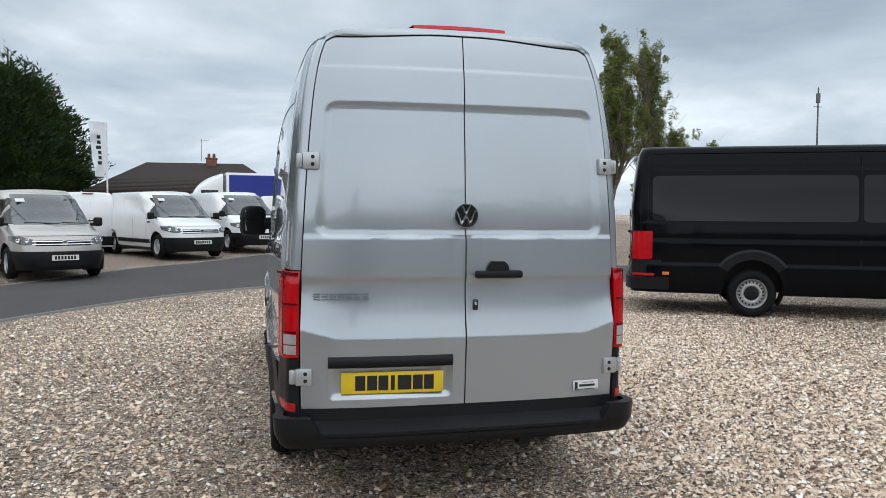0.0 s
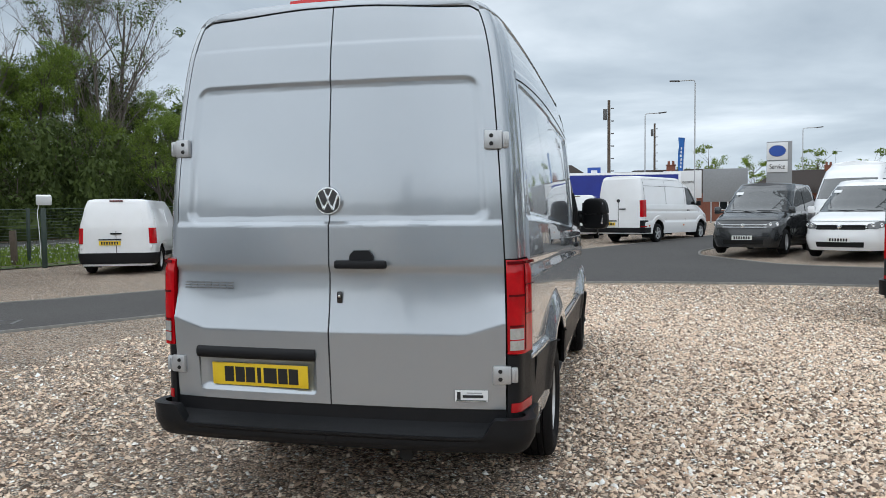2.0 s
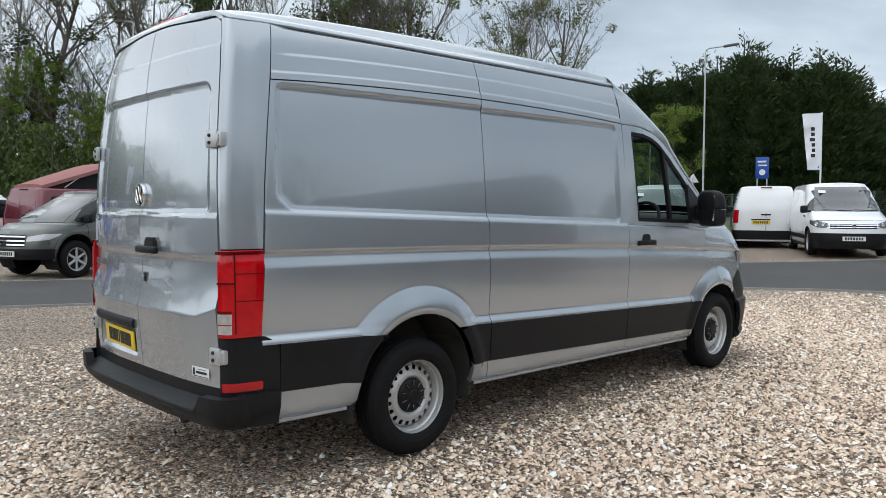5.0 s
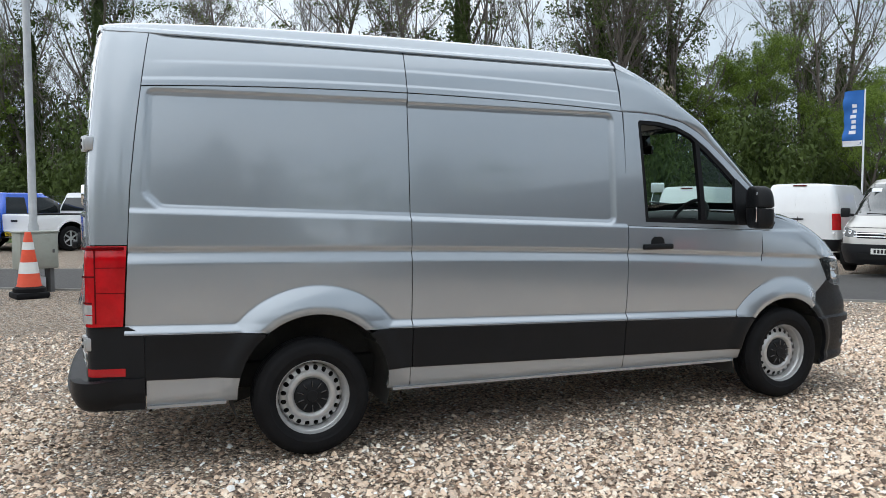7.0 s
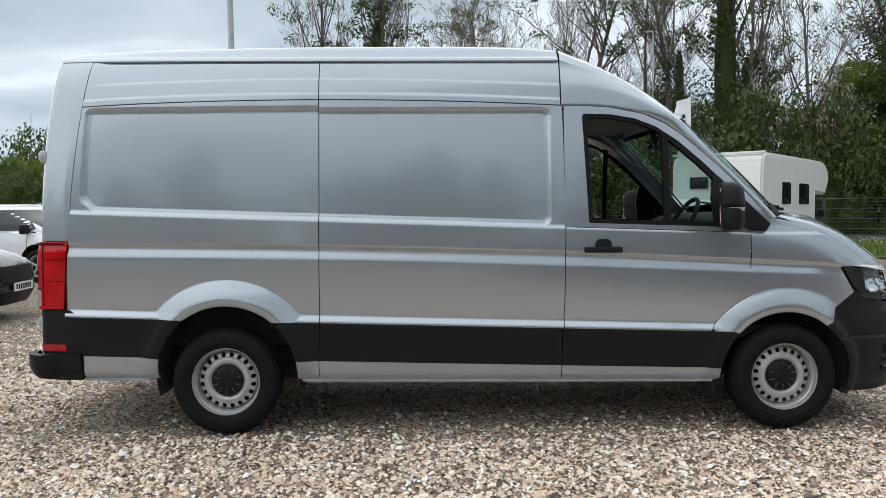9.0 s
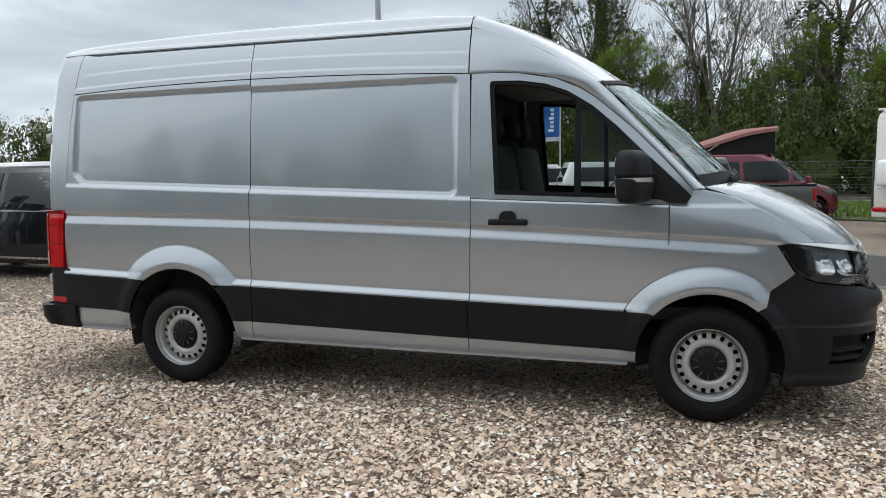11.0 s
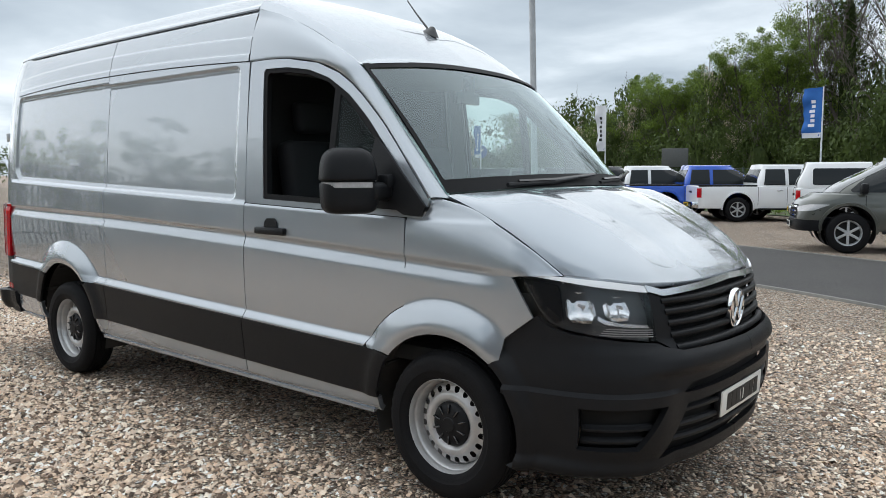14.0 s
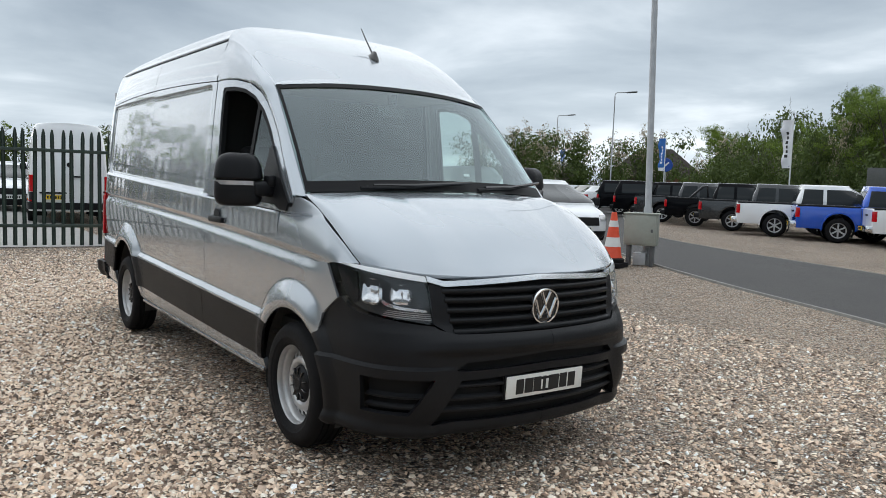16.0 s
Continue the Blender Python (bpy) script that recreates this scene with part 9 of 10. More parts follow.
def verge():
    def strip(name, d0, d1, mt, lifts, lab, cat_):
        a, b = outward(EDGE, d0), outward(EDGE, d1)
        t = np.linspace(0, 1, len(lifts))[None, :, None]
        P = a[:, None] * (1 - t) + b[:, None] * t
        Z = gz(P[..., 0], P[..., 1]) + np.asarray(lifts)[None]
        V, F = gridmesh(np.concatenate([P, Z[..., None]], -1))
        return tagged(obj(name, V, F, M[mt]), lab, cat_, kind="structure")
    strip("grass_verge", 0, 8.0, "grass", (0.03, 0.16, 0.22, 0.22, 0.20, 0.18, 0.16), "rough green grass verge with small white flowers", "grass")
    strip("outer_road", 8.2, 16.0, "asphalt", (0.10, 0.12, 0.12, 0.10), "grey asphalt public road beyond the verge", "road")
    strip("grass_bank", 16.2, 60.0, "earth", (0.12, 0.25, 0.5, 0.6, 0.6, 0.5), "leaf-littered ground under the trees", "ground")
    strip("edging_board", -0.03, 0.03, "wood", (0.10, 0.11), "low timber edge between gravel and grass", "kerb")
    for k, d in enumerate((8.7, 12.1, 15.6)):
        strip("road_line", d, d + 0.12, "signwhite", (0.128, 0.128), "white painted line on the outer road", "road marking")
    # wire fence with green posts
    p = outward(EDGE, 1.2)
    f = thing("wire_fence", "dark green wire mesh fence on posts along the verge", "fence")
    seg = np.hypot(*np.diff(p, axis=0).T)
    s = np.r_[0, np.cumsum(seg)]
    at = lambda q: (float(np.interp(q, s, p[:, 0])), float(np.interp(q, s, p[:, 1])))
    post = rbox(-0.04, -0.04, -0.1, 0.04, 0.04, 1.65, 0.006)
    q = 0.0
    while q < s[-1]:
        x, y = at(q)
        obj("fence_post", *moved(post, pose(x, y, gzf(x, y) + 0.1)), M["greenpaint"], f)
        q += 2.6
    V, F = [], []
    for z in np.arange(0.10, 1.62, 0.10):
        pts = [(*at(k), gzf(*at(k)) + 0.12 + z) for k in np.arange(0, s[-1], 3.0)]
        V, F = cat((V, F), tube_path(pts, 0.006 if z < 1.55 else 0.012, 3, False))
    for k in np.arange(30, s[-1] - 20, 0.12):
        x, y = at(k)
        z = gzf(x, y) + 0.12
        n = len(V)
        V += [(x - 0.003, y, z + 0.1), (x + 0.003, y, z + 0.1), (x + 0.003, y, z + 1.6), (x - 0.003, y, z + 1.6)]
        F.append((n, n + 1, n + 2, n + 3))
    tagged(obj("wire_mesh", V, F, M["greenpaint"], f), kind="stuff")
    # low wooden posts at the gravel edge
    rng = random.Random(8)
    p2 = outward(EDGE, 0.7)
    s2 = np.r_[0, np.cumsum(np.hypot(*np.diff(p2, axis=0).T))]
    for k in np.arange(70, 130, 4.6):
        x, y = float(np.interp(k, s2, p2[:, 0])), float(np.interp(k, s2, p2[:, 1]))
        o = obj("bollard_post", *moved(rbox(-0.08, -0.08, -0.1, 0.08, 0.08, 1.1, 0.015), pose(x, y, gzf(x, y), rng.uniform(-2, 2), rng.uniform(-2, 2), rng.uniform(0, 90))), M["wood"])
        tagged(o, "short weathered timber post at the gravel's edge", "post", "timber posts")
    # grass blades and white flowers
    n = 14000
    base = outward(EDGE, 0)
    g = np.gradient(base, axis=0); nn = np.c_[-g[:, 1], g[:, 0]] / np.hypot(*g.T)[:, None]
    rs = np.random.RandomState(3)
    i = rs.uniform(12, len(base) - 14, n); d = rs.uniform(0.1, 7.5, n)
    px = np.interp(i, np.arange(len(base)), base[:, 0]) + np.interp(i, np.arange(len(base)), nn[:, 0]) * d
    py = np.interp(i, np.arange(len(base)), base[:, 1]) + np.interp(i, np.arange(len(base)), nn[:, 1]) * d
    pz = gz(px, py) + np.interp(d, (0, 1.3, 3, 8), (0.03, 0.16, 0.22, 0.16)) - 0.01
    a = rs.uniform(0, 2 * math.pi, n); h = rs.uniform(0.08, 0.26, n); w = rs.uniform(0.02, 0.06, n)
    V = np.stack([np.c_[px - w * np.cos(a), py - w * np.sin(a), pz], np.c_[px + w * np.cos(a), py + w * np.sin(a), pz], np.c_[px + 0.08 * np.sin(a), py, pz + h]], 1).reshape(-1, 3)
    tagged(obj("grass_tufts", V, np.arange(3 * n).reshape(-1, 3), M["leaf_spring"], smooth=False), "tufts of long green grass on the verge", "grass", kind="stuff")
    k = rs.choice(n, 2200)
    V = np.stack([np.c_[px[k] + dx, py[k], pz[k] + h[k] * 0.9 + dz] for dx, dz in ((-0.025, 0), (0.025, 0), (0, 0.045))], 1).reshape(-1, 3)
    tagged(obj("verge_flowers", V, np.arange(3 * len(k)).reshape(-1, 3), M["signwhite"], smooth=False), "small white flowers in the grass", "flowers", kind="stuff")


verge()


def hard_yard():
    V, F = gridmesh(np.array([[(x, y, 0.012) for y in (-8.2 - 0.1 * max(0, x), -20, -60)] for x in (-1.0, 12, 45)]))
    tagged(obj("concrete_yard", V, [tuple(reversed(f)) for f in F], M["concrete"]), "worn grey concrete yard behind the palisade fence", "ground", kind="structure")


hard_yard()


# ---------------------------------------------------------------- houses
def house(x, y, rz, L=16, D=8, eave=3.2, ridge=6.4, label="red brick house with a brown tiled roof", cx=0.0):
    t = thing("house", label, "house", pose(x, y, gzf(x, y), 0, 0, rz), "houses")
    obj("wall", *rbox(-L / 2, -D / 2, -0.2, L / 2, D / 2, eave, 0.0), M["brick"], t)
    e, k = 0.45, D * 0.42
    V = [(-L / 2 - e, -D / 2 - e, eave - 0.1), (L / 2 + e, -D / 2 - e, eave - 0.1), (L / 2 + e, D / 2 + e, eave - 0.1), (-L / 2 - e, D / 2 + e, eave - 0.1), (-L / 2 + k, 0, ridge), (L / 2 - k, 0, ridge)]
    obj("roof", V, [(0, 1, 5, 4), (1, 2, 5), (2, 3, 4, 5), (3, 0, 4), (3, 2, 1, 0)], M["rooftile"], t, smooth=False)
    for r in range(22):
        q = (r + 0.5) / 22
        z = eave - 0.08 + (ridge - eave) * q
        xx = L / 2 + e - (k + e) * q
        obj("tile_course", *rbox(-xx, -D / 2 - e + (D / 2 + e) * q - 0.03, z - 0.02, xx, -D / 2 - e + (D / 2 + e) * q + 0.03, z + 0.012), M["rooftile"], t, smooth=False)
    ch = obj("chimney", *cat(rbox(cx - 0.6, -0.4, ridge - 0.8, cx + 0.2, 0.4, ridge + 0.45, 0.02), rbox(cx - 0.66, -0.46, ridge + 0.35, cx + 0.26, 0.46, ridge + 0.45, 0.02)), M["brick"], t)
    for q in (-0.4, 0.0):
        obj("chimney_pot", *moved(lathe([(0.13, 0), (0.11, 0.35)], 12, "z"), pose(cx + q, 0, ridge + 0.45)), M["brick"], t)
    obj("tv_aerial", *cat(tube_path([(0.5, 0, ridge + 0.2), (0.5, 0, ridge + 2.0)], 0.02, 5), *[tube_path([(0.5 + 0.12 * j, -0.25, ridge + 1.9), (0.5 + 0.12 * j, 0.25, ridge + 1.9)], 0.012, 4) for j in range(4)], tube_path([(0.4, 0, ridge + 1.9), (1.1, 0, ridge + 1.9)], 0.012, 4)), M["darkpost"], t)
    for wx in np.arange(-L / 2 + 1.6, L / 2 - 1, 3.4):
        w = obj("window", *rbox(wx - 0.75, -D / 2 - 0.06, 1.0, wx + 0.75, -D / 2 + 0.02, 2.15, 0.01), M["signwhite"], t, "white framed window")
        for q in (-0.36, 0.36):
            obj("pane", *rbox(wx + q - 0.30, -D / 2 - 0.075, 1.08, wx + q + 0.30, -D / 2 - 0.055, 2.07), M["bglass"], w)
    return t


house(-6.4, 62.3, head(0.05, 1), 14.4, 8, 2.5, 4.9, cx=1.5)
house(6.4, 72.5, head(0.1, 1), 14, 8, 2.6, 4.9)
house(24.0, 88, head(0.2, 1), 18, 9, 2.8, 5.4)
house(-83.0, -63.0, head(-0.75, -0.66), 12, 9, 3.0, 6.8, "brick house with a brown tiled roof behind trees")
mast = thing("radio_mast", "thin grey radio mast with a small head", "mast", pose(55.2, 65.2, gzf(55, 65)))
obj("mast_pole", *tube_path([(0, 0, 0), (0, 0, 14.2)], [0.13, 0.07], 8), M["darkpost"], mast)
obj("mast_head", *cat(rbox(-0.16, -0.16, 12.6, 0.16, 0.16, 13.6, 0.03), tube_path([(-0.5, 0, 12.2), (0.5, 0, 12.2)], 0.04, 5)), M["darkpost"], mast)

drain = thing("drain_cover", "dark iron drain cover set in the asphalt road", "drain", pose(-7.1, 4.4, gzf(-7.1, 4.4) + 0.012, 0, 0, 25))
obj("drain_frame", *cat(rbox(-0.27, -0.24, -0.03, -0.22, 0.24, 0.012), rbox(0.22, -0.24, -0.03, 0.27, 0.24, 0.012), rbox(-0.22, -0.24, -0.03, 0.22, -0.20, 0.012), rbox(-0.22, 0.20, -0.03, 0.22, 0.24, 0.012)), M["darkpost"], drain)
for k in range(7):
    obj("drain_bar", *rbox(-0.20 + 0.06 * k, -0.20, -0.03, -0.17 + 0.06 * k, 0.20, 0.006), M["darkpost"], drain)


# ---------------------------------------------------------------- trees
def branches(rs, h, spread=0.5, levels=5, trunk_r=0.16, bare_from=0.25, kids=(14, 7, 6, 4), up=0.55, lean=0.05, lift=0.18):
    """Limbs of a tree as tapered bars, the finest twigs as slivers; returns the mesh and the limbs' ends by level."""
    V, F, ends = [], [], {k: [] for k in range(5)}

    def limb(p, d, length, r, lv):
        if lv >= 3:
            q = p + d * length * 0.8 + Vector(rs.normal(0, 0.06 * length, 3))
            w = d.cross(Vector(rs.normal(0, 1, 3))).normalized() * max(r, 0.008)
            k0 = len(V)
            V.extend((tuple(p - w), tuple(p + w), tuple(q))); F.append((k0, k0 + 1, k0 + 2))
            pts, n, dd = [p, p.lerp(q, 0.5), q], 2, d
        else:
            n = 5 if lv == 0 else 3
            pts, rad = [p], [r]
            q, dd = p.copy(), d.copy()
            for k in range(n):
                dd = (dd + Vector(rs.normal(0, 0.13 if lv else lean, 3)) + Vector((0, 0, 0.05 * lv))).normalized()
                q = q + dd * (length / n)
                pts.append(q.copy()); rad.append(r * (1 - 0.78 * (k + 1) / n))
            m = tube_path(pts, rad, (7, 5, 3)[lv], False)
            k0 = len(V)
            V.extend(m[0]); F.extend(tuple(i + k0 for i in f) for f in m[1])
        ends[lv].append((pts[-1], dd))
        if lv + 1 < levels:
            for j in range(kids[lv]):
                t = rs.uniform(bare_from if lv == 0 else 0.2, 1.0)
                i = min(int(t * n), n - 1)
                b = pts[i].lerp(pts[i + 1], t * n - i)
                a = rs.uniform(0, 2 * math.pi)
                base = (pts[i + 1] - pts[i]).normalized()
                nd = (base * up + Vector((math.cos(a), math.sin(a), 0)) * spread + Vector((0, 0, lift))).normalized()
                limb(b, nd, length * rs.uniform(0.34, 0.52) * (1.2 - 0.6 * t if lv == 0 else 1), max(0.007, r * (1 - 0.7 * t) * 0.5), lv + 1)
    limb(Vector((0, 0, -0.2)), Vector((0, 0, 1)), h * 0.92, trunk_r, 0)
    return (V, F), ends


def clumps(centres, radii, per, size, rs, squash=0.75):
    """Leaf slivers on uneven clumps: most near each clump's skin, turned outwards and up."""
    c, r = np.repeat(np.asarray(centres, float), per, 0), np.repeat(np.asarray(radii, float), per)
    n = len(c)
    d = rs.normal(0, 1, (n, 3)); d /= np.linalg.norm(d, axis=1, keepdims=True)
    rad = r * rs.uniform(0.35, 1.15, n) ** 0.6
    q = c + d * rad[:, None] * (1, 1, squash)
    nrm = d + (0, 0, 0.5) + rs.normal(0, 0.55, (n, 3)); nrm /= np.linalg.norm(nrm, axis=1, keepdims=True)
    u = np.cross(nrm, rs.normal(0, 1, (n, 3))); u /= np.linalg.norm(u, axis=1, keepdims=True)
    w = np.cross(nrm, u)
    s = (size * rs.uniform(0.55, 1.4, n))[:, None]
    V = np.stack([q - u * s * 0.7 - w * s * 0.5, q - u * s * 0.5 + w * s * 0.55, q + u * s], 1).reshape(-1, 3)
    return V, np.arange(3 * n).reshape(-1, 3)


def core(rs, profile, seg=10, rough=0.15):
    """A lumpy dark inside that stops the sky from showing through the thickest foliage."""
    V, F = lathe(profile, seg, "z")
    return [(x + rs.normal(0, rough), y + rs.normal(0, rough), z + rs.normal(0, rough * 0.6)) for x, y, z in V], F


def tree_proto(kind, seed, h):
    rs = np.random.RandomState(seed)
    names = dict(bare="bare-branched deciduous tree coming into leaf", spring="deciduous tree with fresh yellow green spring leaves", ivy="ivy-clad deciduous tree with bare upper twigs", conifer="dense dark green conifer of a tall screen", poplar="tall slender poplar in young green leaf", round="round-crowned bare deciduous tree with fine twigs", bush="dense dark green hedge bush", blossom="bush with pale blossom among bare twigs", far="distant green deciduous tree")
    low_ = kind in ("bush", "blossom")
    t = thing("bush" if low_ else "tree", names[kind], "bush" if low_ else "tree", None, kind + " trees")
    P = lambda e: [tuple(p) for p, _ in e]
    if kind == "bare":
        me, e = branches(rs, h, 0.50, 5, 0.13, 0.16, (18, 8, 6, 5), up=0.72, lift=0.30)
        obj("trunk", *me, M["twig"], t)
        c = [P(e[3])[i] for i in rs.choice(len(e[3]), 240, replace=False)]
        obj("crown", *clumps(c, [0.16] * len(c), 5, 0.05, rs), M["leaf_spring"], t, smooth=False)
    elif kind == "round":
        me, e = branches(rs, h * 0.62, 0.95, 5, 0.16, 0.22, (26, 8, 7, 5), up=0.45, lift=0.30)
        obj("trunk", *me, M["twig"], t)
    elif kind in ("spring", "far"):
        me, e = branches(rs, h, 0.66, 5 if kind == "spring" else 3, 0.17, 0.22, (17, 6, 4, 3))
        obj("trunk", *me, M["bark"], t)
        c = P(e[1]) + [P(e[2])[i] for i in rs.choice(len(e[2]), 70 if kind == "spring" else 26, replace=False)]
        r = rs.uniform(0.30, 0.75, len(c)) * h / 10
        obj("crown", *clumps(c, r, 170 if kind == "spring" else 42, 0.068 if kind == "spring" else 0.17, rs), M["leaf_spring"], t, smooth=False)
    elif kind == "ivy":
        me, e = branches(rs, h, 0.46, 5, 0.20, 0.25, (14, 7, 6, 4), up=0.7, lift=0.3)
        obj("trunk", *me, M["twig"], t)
        zs = np.linspace(0.4, h * rs.uniform(0.58, 0.72), 34)
        c = np.c_[rs.normal(0, 0.55, 34), rs.normal(0, 0.55, 34), zs]
        r = np.interp(zs / h, (0, 0.3, 0.7), (0.75, 0.72, 0.40)) * rs.uniform(0.8, 1.25, 34)
        obj("ivy", *clumps(c, r, 120, 0.085, rs, 1.1), M["leaf_ivy"], t, smooth=False)
        obj("ivy_core", *core(rs, [(0.0, 0.0), (0.42, 0.1), (0.40, h * 0.2), (0.36, h * 0.4), (0.12, h * 0.6), (0.0, h * 0.62)], 8, 0.06), M["leaf_ivy"], t)
        low = sorted(P(e[2]), key=lambda p: p[2])[:90][::2]
        obj("crown", *clumps(low, rs.uniform(0.3, 0.7, len(low)), 75, 0.08, rs), M["leaf_hedge"], t, smooth=False)
    elif kind == "conifer":
        obj("trunk", *tube_path([(0, 0, -0.2), (0, 0, h * 0.5), (0, 0, h * 0.96)], [0.22, 0.14, 0.03], 7), M["bark"], t)
        n = 1300
        z = h * (1 - np.sqrt(rs.uniform(0, 1, n))) * 0.97 + 0.2
        z = np.where(rs.uniform(size=n) < 0.4, rs.uniform(0.1, 0.85, n) * h, z)
        R = np.interp(z / h, (0, 0.1, 0.45, 0.75, 0.92, 1.0), (1.75, 2.0, 1.8, 1.15, 0.5, 0.1)) * (1 + 0.22 * np.sin(z * 5.1 + 1))
        a = rs.uniform(0, 2 * math.pi, n)
        R = R * (1 + 0.22 * np.sin(3 * a + z * 1.3)) * rs.uniform(0.6, 1.12, n)
        c = np.c_[R * np.cos(a), R * np.sin(a), z]
        m = 9
        cc = np.repeat(c, m, 0); aa = np.repeat(a, m) + rs.normal(0, 0.5, n * m)
        cc = cc + rs.normal(0, 0.16, cc.shape)
        d = np.c_[np.cos(aa) * 0.75, np.sin(aa) * 0.75, rs.uniform(0.25, 1.0, n * m)]
        d /= np.linalg.norm(d, axis=1, keepdims=True)
        w = np.cross(d, rs.normal(0, 1, d.shape)); w /= np.linalg.norm(w, axis=1, keepdims=True)
        s = rs.uniform(0.14, 0.38, n * m)[:, None]
        V = np.stack([cc - w * s * 0.2, cc + w * s * 0.2, cc + d * s], 1).reshape(-1, 3)
        obj("crown", V, np.arange(3 * n * m).reshape(-1, 3), M["leaf_con"], t, smooth=False)
        zz = np.linspace(0.1, h * 0.86, 14)
        rr = np.interp(zz / h, (0, 0.1, 0.45, 0.75, 0.92), (0.95, 1.1, 1.0, 0.6, 0.15))
        obj("inner_foliage", *core(rs, list(zip(rr, zz)), 14, 0.12), M["leaf_con"], t)
    elif kind == "poplar":
        me, e = branches(rs, h, 0.15, 4, 0.20, 0.05, (40, 5, 4), up=1.0, lift=0.25)
        obj("trunk", *me, M["twig"], t)
        c = P(e[1]) + P(e[2])
        c = [(x * 1.0, y * 1.0, z) for x, y, z in c]
        obj("crown", *clumps([(x * 0.62, y * 0.62, z) for x, y, z in c], rs.uniform(0.26, 0.50, len(c)), 110, 0.12, rs, 1.8), M["leaf_pop"], t, smooth=False)
    else:
        n = 26
        c = rs.normal(0, 1, (n, 3)) * (0.85, 0.85, 0.5) + (0, 0, h * 0.45)
        c[:, 2] = np.clip(np.abs(c[:, 2]), 0.25, h * 0.85)
        me, e = branches(rs, h, 0.8, 4, 0.06, 0.05, (10, 5, 4))
        obj("stem", *me, M["twig"], t)
        obj("foliage", *clumps(c, rs.uniform(0.4, 0.75, n), 100, 0.085, rs), M["leaf_hedge"], t, smooth=False)
        obj("inner_foliage", *core(rs, [(0.0, -0.1), (0.7, 0.0), (0.8, h * 0.2), (0.6, h * 0.38), (0.25, h * 0.5), (0.0, h * 0.55)], 9, 0.12), M["leaf_hedge"], t)
        if kind == "blossom":
            k = P(e[3])
            obj("blossom", *clumps(k, [0.16] * len(k), 5, 0.05, rs), M["blossom"], t, smooth=False)
    return t


def plant():
    rng = random.Random(21)
    P = {}
    for kind, n, h in (("bare", 3, 13.0), ("spring", 3, 10.0), ("ivy", 3, 14.5), ("conifer", 3, 11.0), ("poplar", 2, 18.0), ("bush", 2, 2.6), ("blossom", 1, 3.0), ("far", 2, 10.0), ("round", 1, 10.0)):
        P[kind] = [tree_proto(kind, 10 * i + len(kind), h) for i in range(n)]
    first = {id(t): True for v in P.values() for t in v}

    def put(kind, x, y, s=1.0, wide=None, z=None):
        t = rng.choice(P[kind])
        b = gzf(x, y) if z is None else z
        m = pose(x, y, b, 0, 0, rng.uniform(0, 360)) @ Matrix.Diagonal(((wide or s) * rng.uniform(0.9, 1.1), (wide or s) * rng.uniform(0.9, 1.1), s * rng.uniform(0.92, 1.08), 1))
        if first.pop(id(t), False):
            t.matrix_basis = m
        else:
            copy_thing(t, m)
    # belt of trees beyond the outer road
    line = outward(EDGE, 22)
    s = np.r_[0, np.cumsum(np.hypot(*np.diff(line, axis=0).T))]
    for k in np.arange(3, s[-1] - 1, 2.7):
        x, y = float(np.interp(k, s, line[:, 0])), float(np.interp(k, s, line[:, 1]))
        x += rng.uniform(-1.5, 1.5); y += rng.uniform(-1.5, 1.5)
        if y > 44:
            continue
        if y > 2:
            kind = rng.choice(("bare", "bare", "bare", "bare", "ivy", "spring") if y < 22 else ("bare", "spring", "bare", "ivy", "spring"))
            put(kind, x, y, rng.uniform(0.95, 1.25))
        elif y > -8:
            put(rng.choice(("ivy", "spring", "spring")), x, y, rng.uniform(1.1, 1.4))
        else:
            put("spring", x, y, rng.uniform(0.85, 1.1) * (1.3 if y > -16 else 1.0 if y > -26 else 0.75))
    line = outward(EDGE, 18.6)
    for k in np.arange(8, s[-1] - 1, 2.1):
        x, y = float(np.interp(k, s, line[:, 0])), float(np.interp(k, s, line[:, 1]))
        if y < 46:
            put(rng.choice(("bush", "bush", "bush", "blossom")), x + rng.uniform(-1, 1), y + rng.uniform(-1, 1), rng.uniform(1.0, 1.9), rng.uniform(1.0, 1.4))
    line = outward(EDGE, 27)
    for k in np.arange(5, s[-1] - 1, 4.2):
        x, y = float(np.interp(k, s, line[:, 0])), float(np.interp(k, s, line[:, 1]))
        if y < 46:
            put("bush", x + rng.uniform(-1, 1), y, rng.uniform(1.8, 2.6), rng.uniform(1.3, 1.8))
            put(rng.choice(("bare", "spring")) if y > -10 else "spring", x, y, rng.uniform(0.65, 0.85))
    line = outward(EDGE, 24.5)
    for k in np.arange(20, s[-1] - 1, 2.2):
        x, y = float(np.interp(k, s, line[:, 0])), float(np.interp(k, s, line[:, 1]))
        if -9 < y < 20:
            put(rng.choice(("bare", "bare", "spring", "bare") if y < 10 else ("bare", "bare", "ivy")), x + rng.uniform(-1, 1), y + rng.uniform(-1, 1), rng.uniform(0.9, 1.15), rng.uniform(1.2, 1.6))
        elif 24 < y < 46:
            put(rng.choice(("ivy", "spring")), x + rng.uniform(-1, 1), y + rng.uniform(-1, 1), rng.uniform(1.05, 1.35), rng.uniform(1.2, 1.5))
    # conifer screen to the north-west
    for k in range(13):
        q = 0.14 + 0.68 * k / 12
        x, y = -33 + 19.0 * q, 47 + 15.5 * q
        put("conifer", x + rng.uniform(-0.8, 0.8), y + rng.uniform(-0.8, 0.8), rng.uniform(0.88, 1.16), rng.uniform(0.95, 1.3))
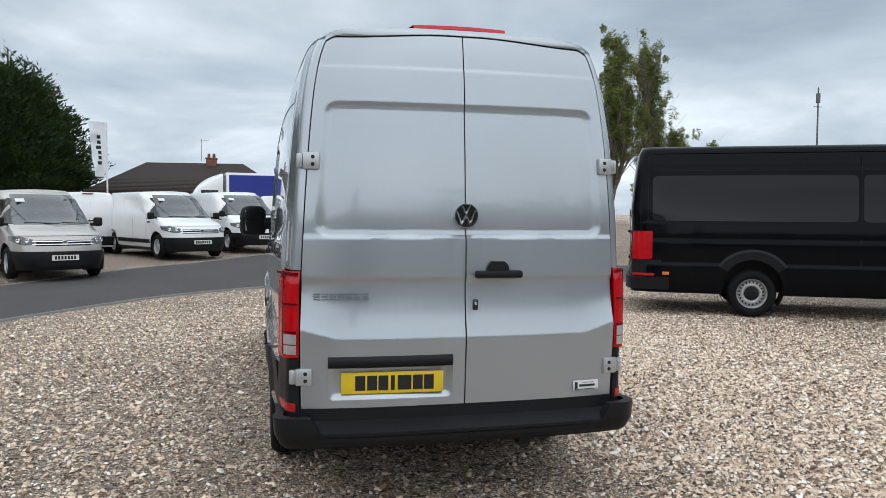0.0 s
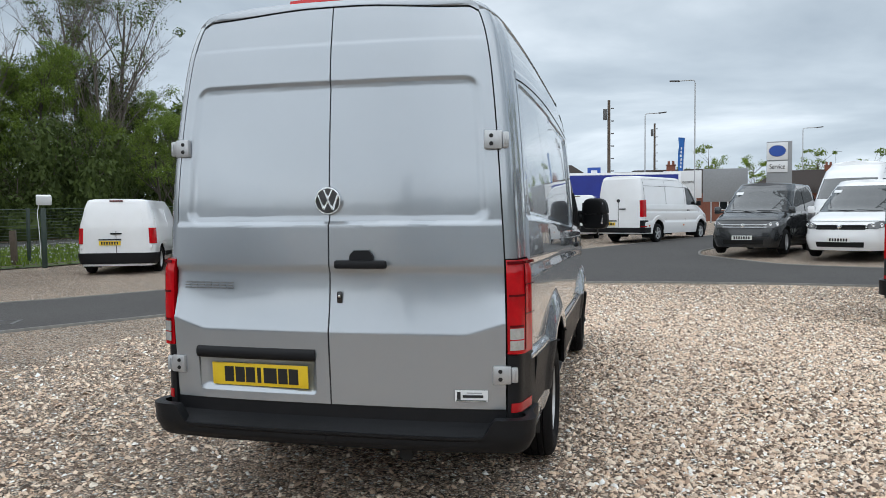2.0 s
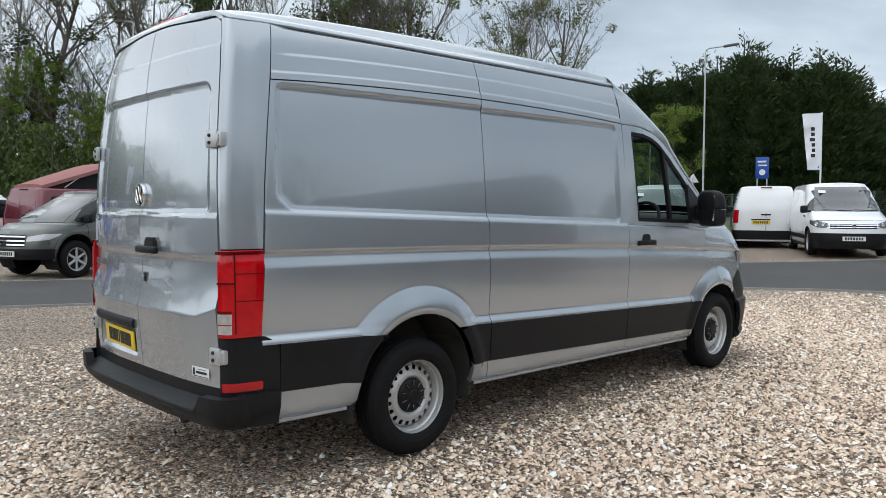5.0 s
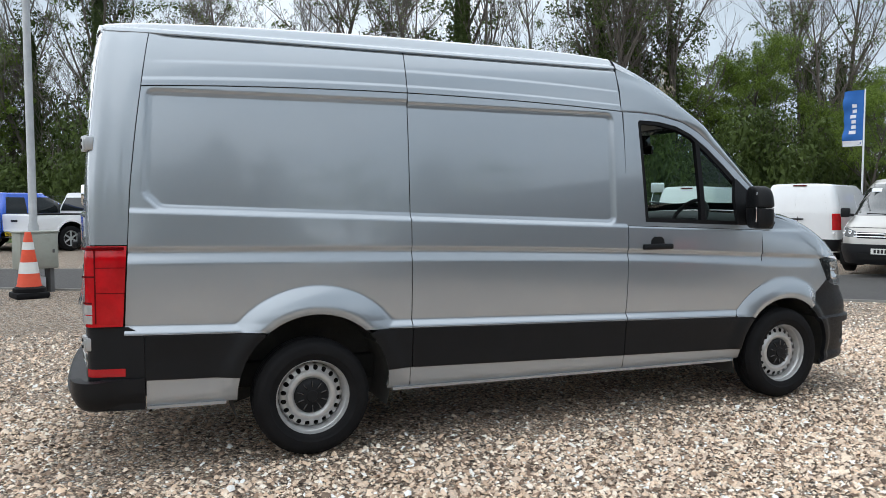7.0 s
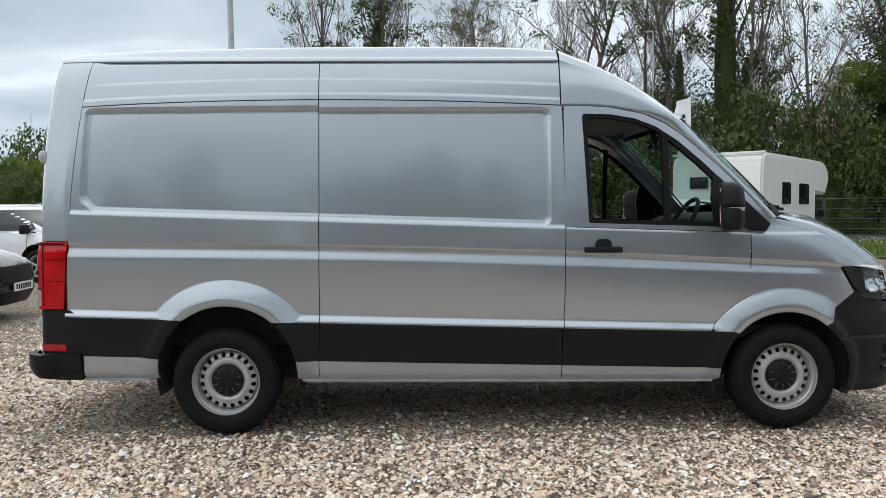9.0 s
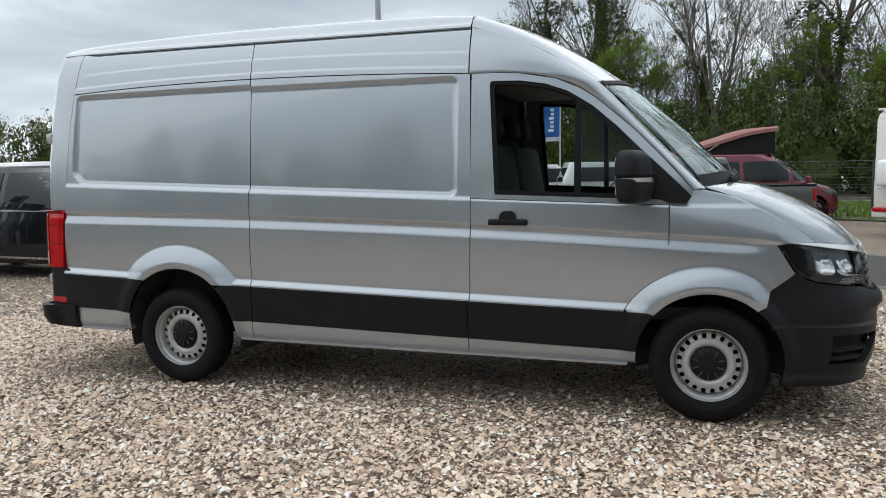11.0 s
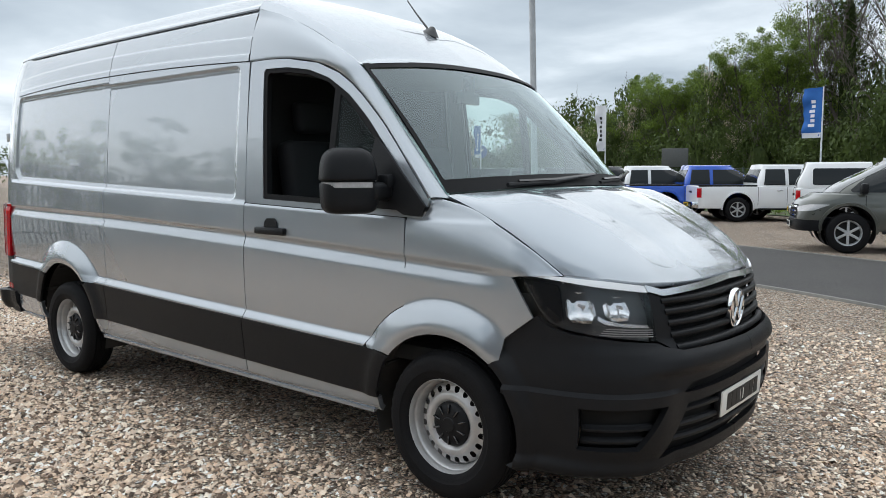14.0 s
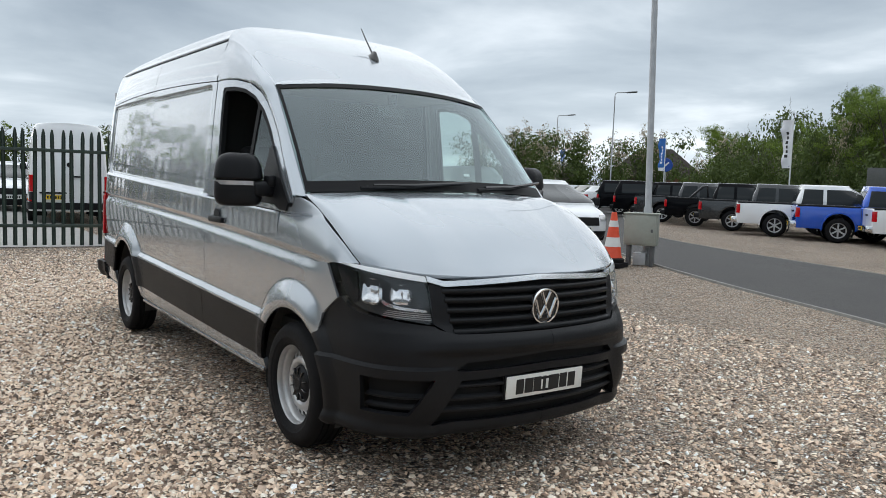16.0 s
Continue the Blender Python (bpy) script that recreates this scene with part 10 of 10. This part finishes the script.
    for k in range(8):
        q = 0.16 + 0.62 * k / 7
        put("conifer", -31 + 17 * q + rng.uniform(-1, 1), 51 + 15 * q + rng.uniform(-1, 1), rng.uniform(0.85, 1.15), rng.uniform(1.1, 1.4))
    # big green tree left of the conifers, bare tree by the houses
    for x, y, sc in ((-22.5, 33.5, 0.92), (-25.0, 36.5, 0.8), (-19.5, 36.5, 0.75)):
        put("spring", x, y, sc)
    # tall green group behind the pickups
    for x, y, sc, w_ in ((-59.8, -26.8, 0.90, 1.15), (-57.5, -23.0, 1.08, 1.2), (-56.2, -19.2, 1.16, 1.25), (-54.8, -15.8, 1.26, 1.25), (-53.2, -12.6, 1.34, 1.3), (-52.4, -10.0, 1.28, 1.2), (-60.5, -20.5, 1.1, 1.3), (-57.5, -13.5, 1.2, 1.3)):
        put("spring", x, y, sc, w_)
    put("round", -3.9, 80.8, 0.85, 0.85)
    # bare and blossoming trees beyond the far end of the pickups
    for x, y, sc in ((-38.5, -37.6, 0.50), (-39.8, -36.2, 0.55), (-41.7, -39.9, 0.52), (-44.2, -37.5, 0.58), (-46.5, -35.0, 0.52), (-36.2, -39.8, 0.45), (-49.0, -33.5, 0.50)):
        put("round", x, y, sc, sc * 1.1)
        put("blossom", x + 1.2, y - 0.8, 1.2, 1.3)
    # poplars and low trees to the north-east
    for x, y, sc in ((28.3, 58.4, 0.80), (29.3, 58.7, 0.72), (34.3, 61.5, 0.74), (35.3, 62.0, 0.68), (38.6, 63.5, 0.52), (44.0, 66.0, 0.50)):
        put("poplar", x, y, sc, sc * 1.35)
    for k in range(16):
        put("far", 14 + 6.0 * k, 112 - 3.4 * k + rng.uniform(-3, 3), rng.uniform(0.6, 0.95))
    # trees to the east, which the paint and the glass mirror
    for k in range(22):
        put(rng.choice(("far", "far", "conifer")), 44 + rng.uniform(-5, 5), -34 + 2.6 * k + rng.uniform(-1.5, 1.5), rng.uniform(0.9, 1.2))
    # low tree line round the rest of the horizon, raised to the south-east
    for k in range(44):
        a = radians(-178 + 4.4 * k)
        d = 85 + rng.uniform(-10, 10)
        x, y = d * math.cos(a), d * math.sin(a)
        if x < -30 and y > -78:
            continue
        # unseen south-east trees made taller and denser to darken what the side paint mirrors
        tall = 2.0 if -80 < math.degrees(a) < -15 else 1.0
        put("far", x, y, rng.uniform(0.45, 0.75) * tall)
        if tall > 1:
            put("far", x + rng.uniform(-4, 4), y + 3.2, rng.uniform(0.9, 1.4), 1.5)
        put("bush", x + rng.uniform(-3, 3), y + rng.uniform(-3, 3), rng.uniform(1.2, 1.9), 1.8)

    # the kinds not yet used stand in the far tree line
    for kind in P:
        for k, t in enumerate(P[kind]):
            if first.pop(id(t), False):
                t.matrix_basis = pose(-70 - 4 * k, -52 + 3 * k, 0, 0, 0, 40 * k) @ Matrix.Scale(0.7, 4)


plant()


# ---------------------------------------------------------------- loose stones, the last and largest count
def stones():
    rs = np.random.RandomState(11)
    n = 560000
    x, y = rs.uniform(-4.5, 8.5, n), rs.uniform(-8.0, 10.6, n)
    # closest round the van, thinning outwards
    dx = np.maximum(np.abs(x) - 0.9, 0); dy = np.maximum(np.maximum(-1.2 - y, y - 4.6), 0)
    d = np.hypot(dx, dy)
    p = np.interp(d, (0, 0.3, 0.8, 2.4, 4.0, 6.0, 8.5), (0.12, 0.60, 1.0, 0.85, 0.42, 0.18, 0.10))
    p = np.where(x < -1.0, p * 0.25, p)
    near = np.interp(x, [q[0] for q in sorted((a, b) for a, b in NEAR if -7 < a < 9)], [q[1] for q in sorted((a, b) for a, b in NEAR if -7 < a < 9)])
    keep = (rs.uniform(size=n) < p) & (y < near - 0.12)
    x, y = x[keep], y[keep]
    n = len(x)
    z = gz(x, y)
    # a chip: four feet and a two-point ridge
    chip_v = np.array(((1, 0.62, 0), (-0.9, 0.7, 0), (-1, -0.62, 0), (0.85, -0.72, 0), (0.48, 0.05, 1), (-0.5, -0.05, 0.92)), float)
    chip_f = np.array(((0, 1, 5), (0, 5, 4), (2, 3, 4), (2, 4, 5), (3, 0, 4), (1, 2, 5)))
    s = np.clip(rs.lognormal(math.log(0.0108), 0.30, n), 0.006, 0.022)
    sc = s[:, None, None] * np.stack([rs.uniform(0.8, 1.35, n), rs.uniform(0.8, 1.2, n), rs.uniform(0.55, 1.0, n)], -1)[:, None]
    V = chip_v[None] * sc + rs.normal(0, 0.16, (n, 6, 3)) * s[:, None, None]
    # each chip lies tilted, turned at random
    tx, ty = rs.normal(0, 0.30, n)[:, None], rs.normal(0, 0.30, n)[:, None]
    V[..., 2] += V[..., 0] * tx + V[..., 1] * ty
    a = rs.uniform(0, 2 * math.pi, n); c, q = np.cos(a)[:, None], np.sin(a)[:, None]
    X, Y = V[..., 0] * c - V[..., 1] * q, V[..., 0] * q + V[..., 1] * c
    V = np.stack([X + x[:, None], Y + y[:, None], V[..., 2] + (z + s * rs.uniform(-0.1, 0.35, n))[:, None]], -1)
    F = (chip_f[None] + (np.arange(n) * 6)[:, None, None]).reshape(-1, 3)
    me = bpy.data.meshes.new("gravel_stones")
    me.vertices.add(n * 6); me.vertices.foreach_set("co", V.astype(np.float32).ravel())
    me.loops.add(F.size); me.loops.foreach_set("vertex_index", F.astype(np.int32).ravel())
    me.polygons.add(len(F)); me.polygons.foreach_set("loop_start", np.arange(0, F.size, 3, dtype=np.int32))
    me.update(calc_edges=True); me.validate()
    me.materials.append(M["stone"])
    tagged(new("gravel_stones", me), "loose beige, grey and white gravel stones", "gravel", kind="stuff")


stones()
